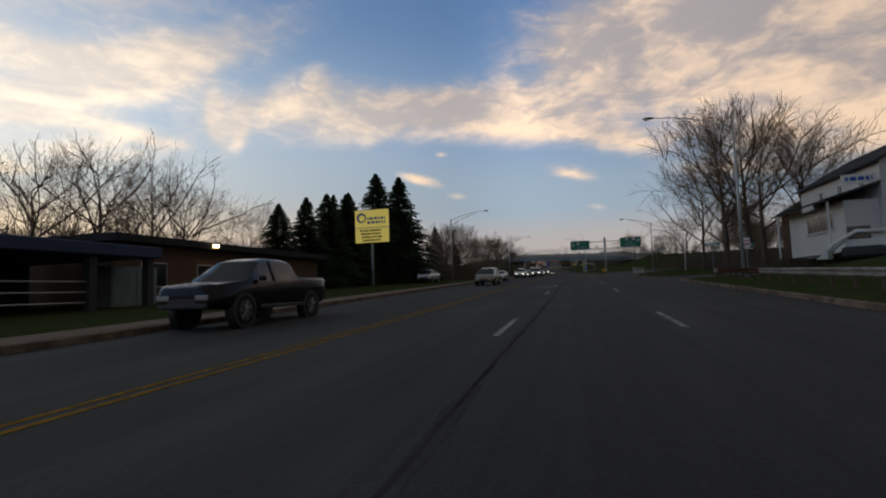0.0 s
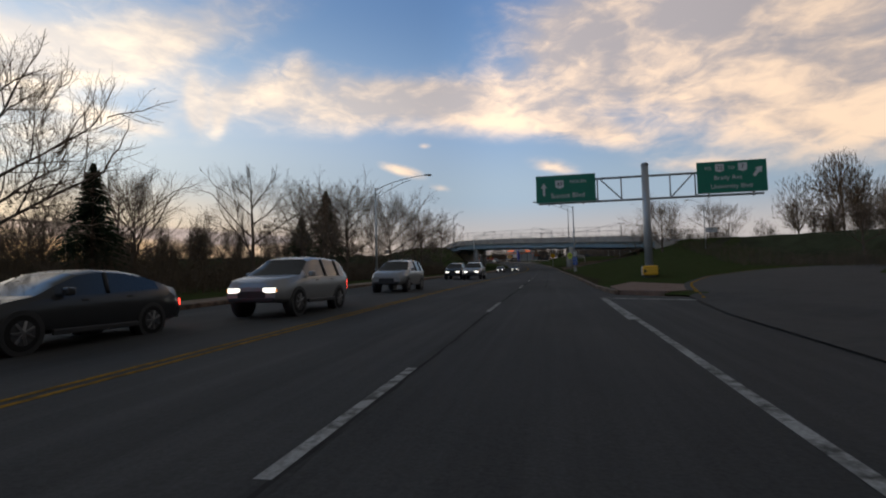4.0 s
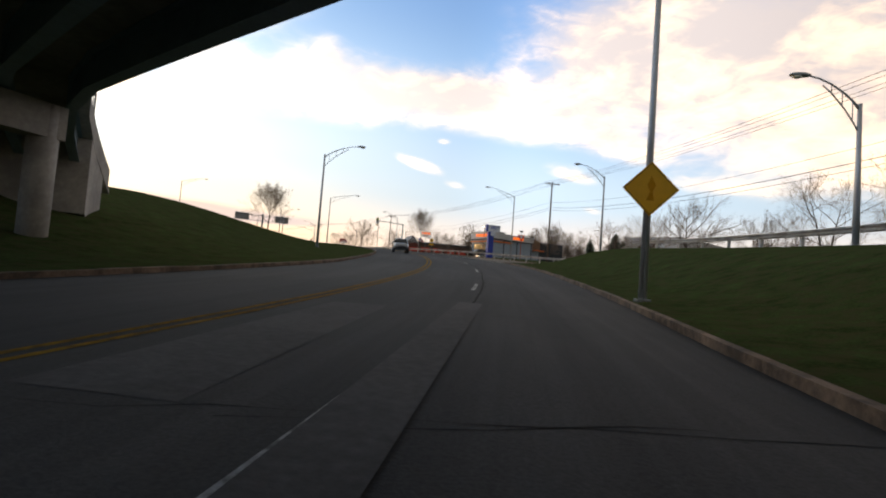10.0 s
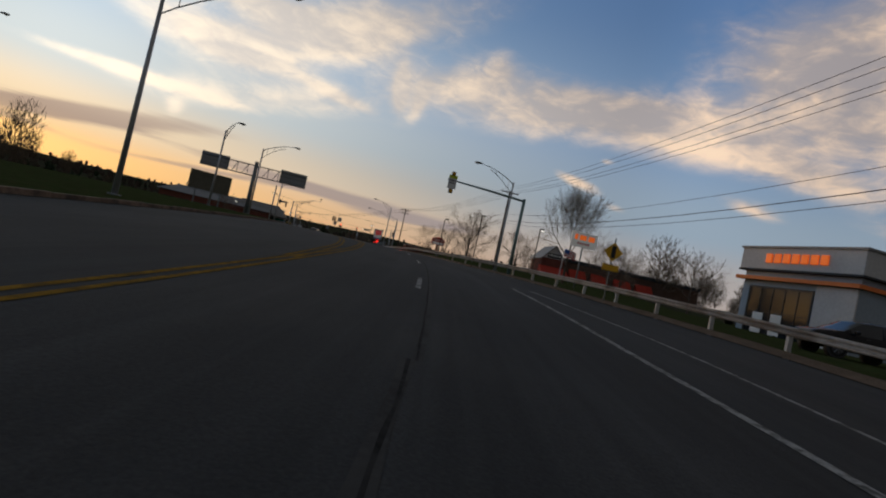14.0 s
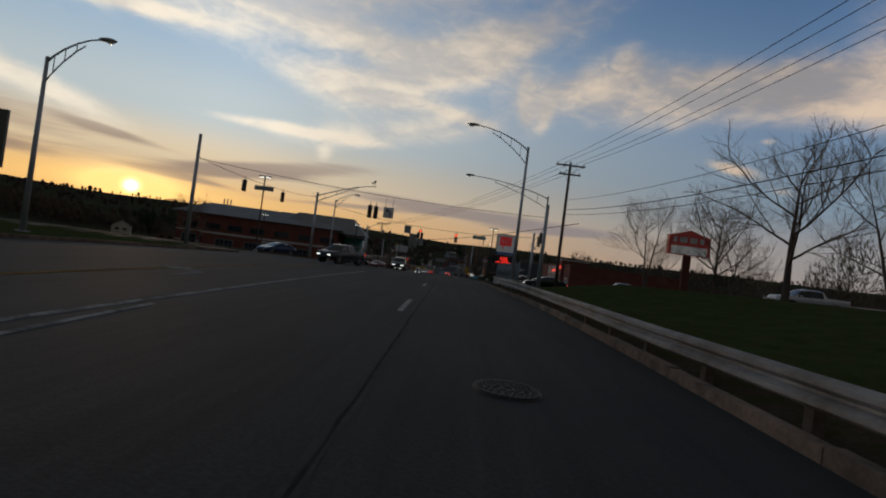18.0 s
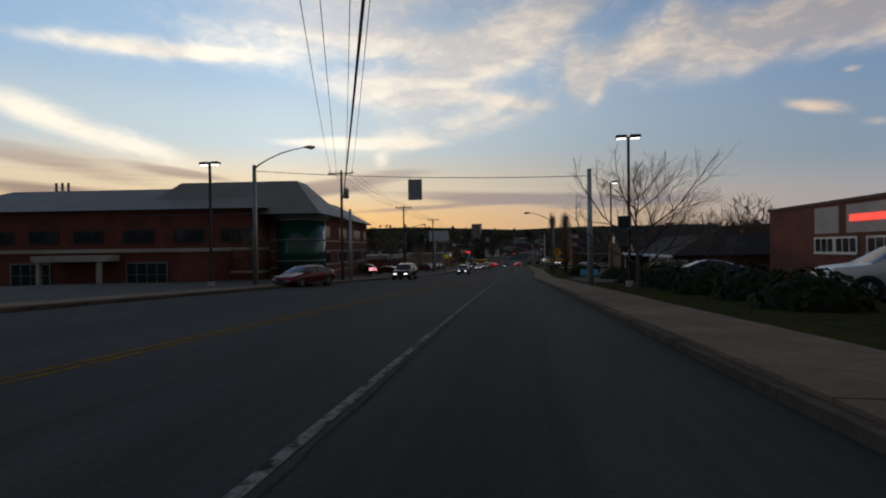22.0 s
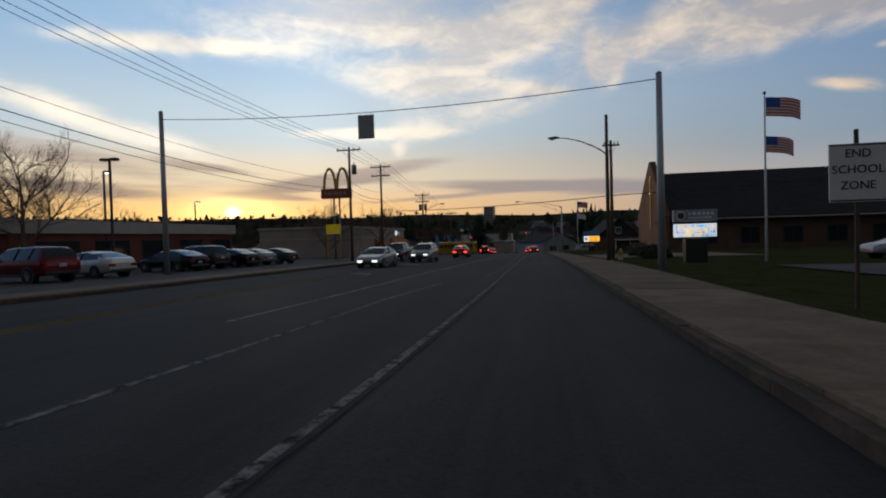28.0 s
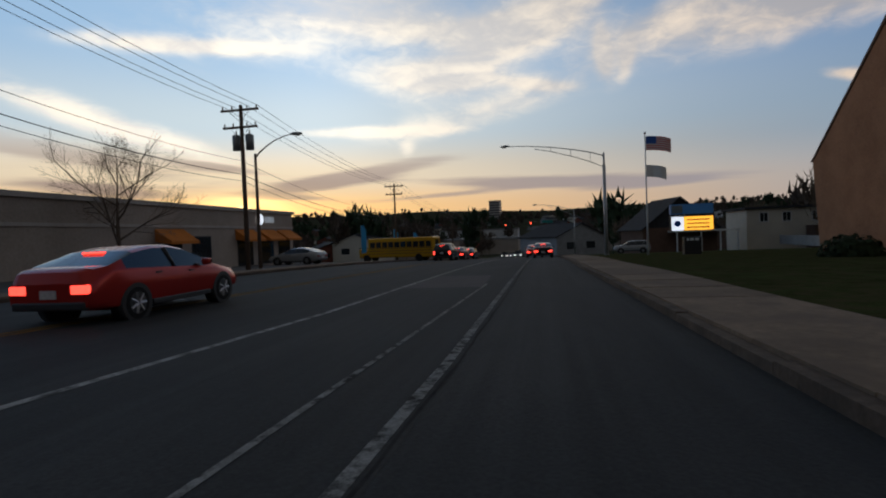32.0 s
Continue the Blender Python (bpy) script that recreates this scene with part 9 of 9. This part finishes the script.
for s, d, c, kd in ((556, -26, "black", "suv"), (565, -24, "maroon", "sedan"), (575, -24, "white", "sedan"), (583, -24.5, "charcoal", "sedan"), (470, 22, "white", "pickup"), (466, 24, "silver", "sedan"), (458, 27, "white", "suv"), (448, 30, "white", "pickup"), (452, 18.5, "silver", "sedan"), (466, 47, "charcoal", "sedan"), (367, 30.5, "silver", "sedan"), (346, 19.0, "black", "suv"), (668, -20, "silver", "sedan"), (700, 12.5, "silver", "suv")):
    car(kd, c, s, d, 85, False, None, extra="parked in a lot")
car("pickup", "white", 70.4, -20.6, ONC, False, None, extra="with utility boxes parked off the road")
# school bus crossing ahead
bu = thing("school_bus", at(690, -17.0, 0, 80), "yellow school bus turning at the junction ahead", "bus")
yel = car_paint("yellow", PAINTS["yellow"])
part("body", BX(-1.2, 1.2, -5, 4, 0.55, 3.0, bevel=0.15), yel, bu)
part("hood", BX(-1.05, 1.05, 4, 5.4, 0.5, 1.7, bevel=0.15), yel, bu)
for k in (-1, 1):
    for i in range(10):
        part("window", BX(k * 1.2 - 0.02, k * 1.2 + 0.02, -4.7 + i * 0.85, -4.0 + i * 0.85, 1.8, 2.5), car_glass, bu)
    for z in (1.0, 1.35, 1.65):
        part("rub_rail", BX(k * 1.21 - 0.02, k * 1.21 + 0.02, -4.9, 3.9, z, z + 0.07), black, bu)
    for y in (-3, 4.2):
        part("wheel", TB([(k * 1.05 - 0.15, y, 0.48), (k * 1.05 + 0.15, y, 0.48)], 0.48, 18), tyre_mat, bu)
part("windscreen", BX(-1.0, 1.0, 3.98, 4.04, 1.75, 2.75), car_glass, bu)
part("rear_window", BX(-0.5, 0.5, -5.03, -4.97, 1.8, 2.6), car_glass, bu)

# ---- more trees, hedges and the far town ----
for s, d, ht, k, w in [(341.3, -24.4, 10.4, 2, 0.95), (391, 23, 14.2, 2, 0.78), (322.5, 21.8, 7.4, 1, 1.15), (442, 19, 8.6, 1, 1.0), (442, 14, 7.0, 3, 1.0), (442.5, 24.5, 13.5, 0, 1.1), (452, 26, 8.0, 0, 0.9), (428, 20, 8.5, 3, 1.0), (412, 24, 8, 1, 1.1),
                       (302, 26, 7.5, 3, 1.1), (292, 24, 8, 1, 1.1), (318, 30, 7.8, 0, 1.1), (282, 30, 8, 3, 1.2), (296, 36, 8.5, 1, 1.1), (270, 28, 8, 3, 1.3), (263, 33, 9, 1, 1.2), (310, 40, 8, 3, 1.1), (330, 44, 8, 1, 1.0),
                       (581, 19.3, 9.4, 2, 0.95), (499.4, 5.6, 7.4, 1, 1.0), (509, 12, 5.0, 0, 0.8), (566, 24, 9.6, 0, 1.2), (572, 26, 9.8, 1, 1.1), (560, 28, 8.5, 0, 1.1), (604, -33, 10, 0, 1.0), (612, -46, 11, 1, 1.1), (622, -50, 12, 0, 1.0), (598, -44, 10, 3, 1.1), (588, -40, 9, 1, 1.1), (578, -45, 10, 0, 1.1), (640, -26.5, 8.6, 1, 1.0), (652, -22.8, 8.2, 0, 1.0), (585, -22, 6.5, 1, 1.0), (592, -23, 6.0, 0, 1.0),
                       (745, 30, 9, 1, 1.1), (760, 20, 9, 0, 1.0), (752, 45, 10, 2, 1.0), (404, 40, 8, 1, 1.2), (398, 34, 8, 3, 1.2), (388, 40, 9, 0, 1.0), (470, -34, 7, 1, 1.0), (512, -20.5, 4.5, 0, 0.9), (538, -20.5, 4.6, 3, 0.9)]:
    bare_tree(s, d, ht, k, w, dense=2 if s in (391, 341.3, 581) else 0)
bare_tree(567.6, 5.7, 11.2, 4, 1.35, label="tall narrow bare poplar"), bare_tree(569, 8.1, 11.4, 4, 1.9, label="tall narrow bare poplar")
spruce(335.5, 45, 7.2, 1, 1.7), spruce(338, 49, 6.0, 0, 1.7), spruce(352, 52, 7.0, 0, 1.3)


def shrub(s, d, size, tall, seed, label="low clipped dark evergreen shrub", material=None):
    rnd = random.Random(seed)
    v, f = [], []
    for _ in range(420):
        a, b = rnd.uniform(0, 6.283), rnd.random()
        u = Vector((math.cos(a) * math.sqrt(1 - b * b), math.sin(a) * math.sqrt(1 - b * b), b))
        p = Vector((u.x * size, u.y * size, u.z * tall)) * rnd.uniform(0.78, 1.06)
        t = u.cross(Vector((rnd.uniform(-1, 1), rnd.uniform(-1, 1), 0.4))).normalized() * 0.12
        w = u.cross(t).normalized() * 0.09 + u * rnd.uniform(-0.06, 0.06)
        k = len(v)
        v.extend([tuple(p - t), tuple(p + w), tuple(p + t), tuple(p - w)])
        f.append((k, k + 1, k + 2, k + 3))
    me = bpy.data.meshes.new("leaves")
    me.from_pydata(v, [], f)
    me.materials.append(material or hedge_mat)
    r = thing("shrub", at(s, d), label, "shrub", "shrubs")
    part("leaves", me, None, r)
    bm = bmesh.new()
    bmesh.ops.create_icosphere(bm, subdivisions=2, radius=1.0)
    for q in bm.verts:
        q.co = Vector((q.co.x * size * 0.82, q.co.y * size * 0.82, max(q.co.z, -0.1) * tall * 0.85))
    part("core", bm, hedge_mat, r)
    return r


for k, (s, d, a, b) in enumerate([(477, 8.6, 1.2, 1.0), (480, 7.6, 1.1, 0.9), (484, 8.0, 1.2, 1.0), (488, 7.2, 1.3, 1.0), (491.5, 7.4, 1.3, 1.1), (495, 7.2, 1.4, 1.1), (498.5, 7.4, 1.3, 1.0), (502, 7.6, 1.5, 1.2), (506, 8.2, 1.5, 1.2), (509, 7.4, 1.2, 0.9), (518, 8.0, 1.3, 1.1), (522, 9.4, 1.2, 0.9), (541, 7.4, 1.6, 1.5), (543.5, 8.6, 1.4, 1.3),
                                  (613.5, 9.0, 1.1, 0.9), (616, 9.4, 1.2, 0.9), (619, 9.2, 1.1, 0.8), (628, 11.0, 1.3, 1.0), (633, 11.6, 1.5, 1.2), (637, 12.2, 1.3, 1.0), (651, 13.2, 1.2, 0.9), (468, 9.5, 1.0, 0.8), (475, 6.2, 0.8, 0.6)]):
    shrub(s, d, a, b, 100 + k, material=brush_mat if k in (17, 18) else None, label="low bare reddish shrub before the church" if k in (17, 18) else "low clipped dark evergreen shrub")
lot = part("car_park", ST(474, 600, lambda q: kr(q) + 8.2, lambda q: kr(q) + 34, 3.0, 0.19), asphalt_old)
tagged(lot, "worn asphalt car park behind the hedge", "car park", kind="structure")
drive = part("driveway", ST(508.5, 523, lambda q: kr(q) + 2.6, lambda q: kr(q) + 9, 2.0, 0.185), asphalt_old)
tagged(drive, "asphalt driveway into the car park", "driveway", kind="structure")
drive = part("driveway", ST(614.5, 626, lambda q: kr(q) + 2.6, lambda q: kr(q) + 14, 2.0, 0.2), pavement_mat)
tagged(drive, "concrete driveway across the lawn", "driveway", kind="structure")
plaza = part("plaza_car_park", ST(408, 452, lambda q: 24.0, lambda q: 60.0, 3.0, 1.52), asphalt_old)
tagged(plaza, "asphalt car park below the guard rail", "car park", kind="structure")

# far houses on the hillside
FAR_WALL = [mat("siding_far", (0.70, 0.70, 0.70), 0.8, 0, 1.0, 0.15), mat("siding_cream", (0.50, 0.46, 0.38)), mat("siding_grey", (0.28, 0.29, 0.30), 0.8), brick_dark, brick_red]


def far_house(s, d, w, l, tall, pitch, wall, turn):
    x, y = P(s, d).x, P(s, d).y
    z = float(land(np.array([x]), np.array([y]))[0][0])
    r = thing("far_house", Matrix.Translation((x, y, z)) @ Matrix.Rotation(radians(turn), 4, "Z"), "small house on the far hillside", "house", "hillside houses")
    part("wall", BX(-w / 2, w / 2, -l / 2, l / 2, -2, tall), wall, r)
    gable(r, -w / 2, w / 2, -l / 2, l / 2, tall, tall + pitch, roof_dark, 0.4, "y", wall=wall)
    for x0 in (-w * 0.3, w * 0.1):
        part("window", BX(x0, x0 + w * 0.18, -l / 2 - 0.05, -l / 2 + 0.02, tall * 0.45, tall * 0.75), glass_dark, r)
    return r


rnd = random.Random(77)
for k in range(130):
    s, d = rnd.uniform(740, 1350), rnd.choice((-1, 1)) * rnd.uniform(22, 240) - 20
    far_house(s, d, rnd.uniform(8, 16), rnd.uniform(8, 14), rnd.uniform(3.2, 6.5), rnd.uniform(1.5, 3.5), FAR_WALL[rnd.randrange(5)], rnd.uniform(-25, 115))
for s, d, w, l, t_ in ((880, -30, 40, 20, 7), (960, 30, 50, 22, 8), (800, -52, 30, 18, 6), (1010, -46, 60, 22, 9), (870, 42, 30, 20, 6)):
    x, y = P(s, d).x, P(s, d).y
    z = float(land(np.array([x]), np.array([y]))[0][0])
    r = thing("far_store", Matrix.Translation((x, y, z)) @ Matrix.Rotation(radians(45), 4, "Z"), "large flat-roofed store down the road", "building", "far stores")
    part("wall", BX(-w / 2, w / 2, -l / 2, l / 2, -2, t_), stucco if w < 45 else siding, r)
    part("parapet", BX(-w / 2 - 0.3, w / 2 + 0.3, -l / 2 - 0.3, l / 2 + 0.3, t_, t_ + 1.0), roof_grey, r)
    part("shop_sign", BX(-4, 4, -l / 2 - 0.2, -l / 2 - 0.05, t_ * 0.6, t_ * 0.85), red_lit if w > 35 else sign_white, r)
tw_ = P(1330, -60)
z = float(land(np.array([tw_.x]), np.array([tw_.y]))[0][0])
tower = thing("tower_block", Matrix.Translation((tw_.x, tw_.y, z)) @ Matrix.Rotation(0.6, 4, "Z"), "pale concrete tower block on the far ridge", "tower")
part("wall", BX(-7, 7, -6, 6, -3, 30), concrete_bridge, tower)
for q in range(8):
    part("window_band", BX(-7.05, 7.05, -6.05, 6.05, 2.5 + q * 3.4, 3.9 + q * 3.4), glass_dark, tower)
# lights far down the road
for k in range(26):
    s, d = rnd.uniform(730, 1150), rnd.choice((-9, -5, 0.8, 2.4)) + rnd.uniform(-1, 1)
    going = d > -3
    m = at(s, d, 0.0, 0 if going else 180)
    c = thing("far_car", m, "small distant car with glowing lights", "car", "far cars")
    part("body", BX(-0.9, 0.9, -2.2, 2.2, 0.3, 0.95, bevel=0.1), car_paint(("black", "silver", "white", "charcoal")[k % 4], PAINTS[("black", "silver", "white", "charcoal")[k % 4]]), c)
    part("cabin", BX(-0.75, 0.75, -1.4, 0.8, 0.95, 1.45, taper=0.2), car_glass, c)
    for x in (-0.62, 0.62):
        part("light", BX(x - 0.17, x + 0.17, -2.28, -2.15, 0.6, 0.8) if going else BX(x - 0.17, x + 0.17, 2.15, 2.28, 0.5, 0.7), tail_on if going else head_on, c)


def woods(name, count, pick, size, seed, material, label, tall=1.0, blade=0.013, sprays=95, reach=0.13):
    """Far woods: many twiggy crowns on the land, their twigs rising outwards from a trunk and a few limbs."""
    r_ = random.Random(seed)
    pts = [pick(r_) for _ in range(count)]
    ww = [P(*q) if len(q) == 2 else Vector(q) for q in pts]
    zs = land(np.array([w.x for w in ww]), np.array([w.y for w in ww]))[0]
    v, f = [], []

    def blade_of(a, b, w):
        n_ = (b - a).cross(Vector((r_.uniform(-1, 1), r_.uniform(-1, 1), r_.uniform(-1, 1)))).normalized() * w
        k = len(v)
        v.extend([tuple(a - n_), tuple(a + n_), tuple(b)])
        f.append((k, k + 1, k + 2))

    for w, z in zip(ww, zs):
        ht = size * r_.choice((0.5, 0.7, 0.85, 1.0, 1.2, 1.6)) * r_.uniform(0.85, 1.15) * tall
        rad = ht * r_.uniform(0.20, 0.36)
        fork = Vector((w.x, w.y, z + ht * r_.uniform(0.2, 0.34)))
        for _ in range(sprays):
            a, b = r_.uniform(0, 6.283), r_.uniform(-1, 1)
            q = r_.random() ** 0.45
            g = math.sqrt(1 - b * b) * q * r_.uniform(0.75, 1.15)
            c = Vector((w.x + math.cos(a) * rad * g, w.y + math.sin(a) * rad * g, z + ht * 0.60 + b * ht * 0.40 * q))
            t = ((c - fork).normalized() + Vector((r_.uniform(-.7, .7), r_.uniform(-.7, .7), r_.uniform(-.3, .7)))).normalized() * ht * reach * r_.uniform(0.6, 1.4)
            blade_of(c - t, c + t, ht * blade)
        for _ in range(7):
            a = r_.uniform(0, 6.283)
            blade_of(fork - Vector((0, 0, 0.3)), Vector((w.x + math.cos(a) * rad * 0.8, w.y + math.sin(a) * rad * 0.8, z + ht * r_.uniform(0.55, 0.95))), ht * 0.007)
        blade_of(Vector((w.x, w.y, z - 1)), Vector((w.x, w.y, z + ht * 0.9)), 0.014 * ht)
    me = bpy.data.meshes.new(name)
    me.from_pydata(v, [], f)
    me.materials.append(material)
    return tagged(new(name, me), label, "woods", kind="stuff")


woods("far_woods", 950, lambda q: (q.uniform(720, 1390), (1 if q.random() < 0.45 else -1) * (22 + 420 * q.random() ** 1.3)), 9, 31, ridge_mat, "brown leafless woods over the far hillside", 1.0, 0.024, 170, 0.11)
woods("far_evergreens", 260, lambda q: (q.uniform(760, 1390), q.choice((-1, 1)) * (20 + 380 * q.random())), 10, 32, needle, "scattered dark evergreens on the far hill", 1.2, 0.04, 170, 0.11)
woods("hill_woods", 900, lambda q: (q.uniform(440, 900), -q.uniform(240, 420)), 9, 33, brush_mat, "dark leafless woods over the hill beside town", 1.12, 0.022, 170, 0.11)
EYE = P(500, 0)


def ridge_spot(q, lo, hi, near, far):
    a, r_ = radians(q.uniform(lo, hi)), q.uniform(near, far)
    return EYE.x - math.sin(a) * r_, EYE.y + math.cos(a) * r_, 0


woods("ridge_woods", 1700, lambda q: ridge_spot(q, 5, 130, 900, 1750), 9, 37, ridge_mat, "brown leafless woods along the far ridge", 1.0, 0.08, 100, 0.13)
woods("near_woods", 210, lambda q: (q.uniform(250, 470) if q.random() < 0.75 else q.uniform(640, 720), -q.uniform(60, 140)), 8, 34, brush_mat, "leafless woods behind the buildings", 1.0, 0.0048, 560, 0.055)
woods("right_woods", 220, lambda q: (q.uniform(560, 860), q.uniform(42, 200)), 9, 35, brush_mat, "leafless woods behind the church", 1.0, 0.0048, 560, 0.055)
woods("right_far_woods", 220, lambda q: (q.uniform(230, 480), q.uniform(48, 140)), 8, 36, brush_mat, "leafless tree line behind the shops", 1.0, 0.0048, 560, 0.055)
woods("left_start_woods", 190, lambda q: (q.uniform(40, 230), -q.uniform(66, 130)), 9, 37, brush_mat, "leafless tree line behind the roadside", 1.0, 0.0040, 700, 0.048)
woods("right_start_woods", 190, lambda q: (q.uniform(80, 240), q.uniform(60, 120)), 11, 38, brush_mat, "leafless tree line above the bank", 1.0, 0.0040, 700, 0.048)
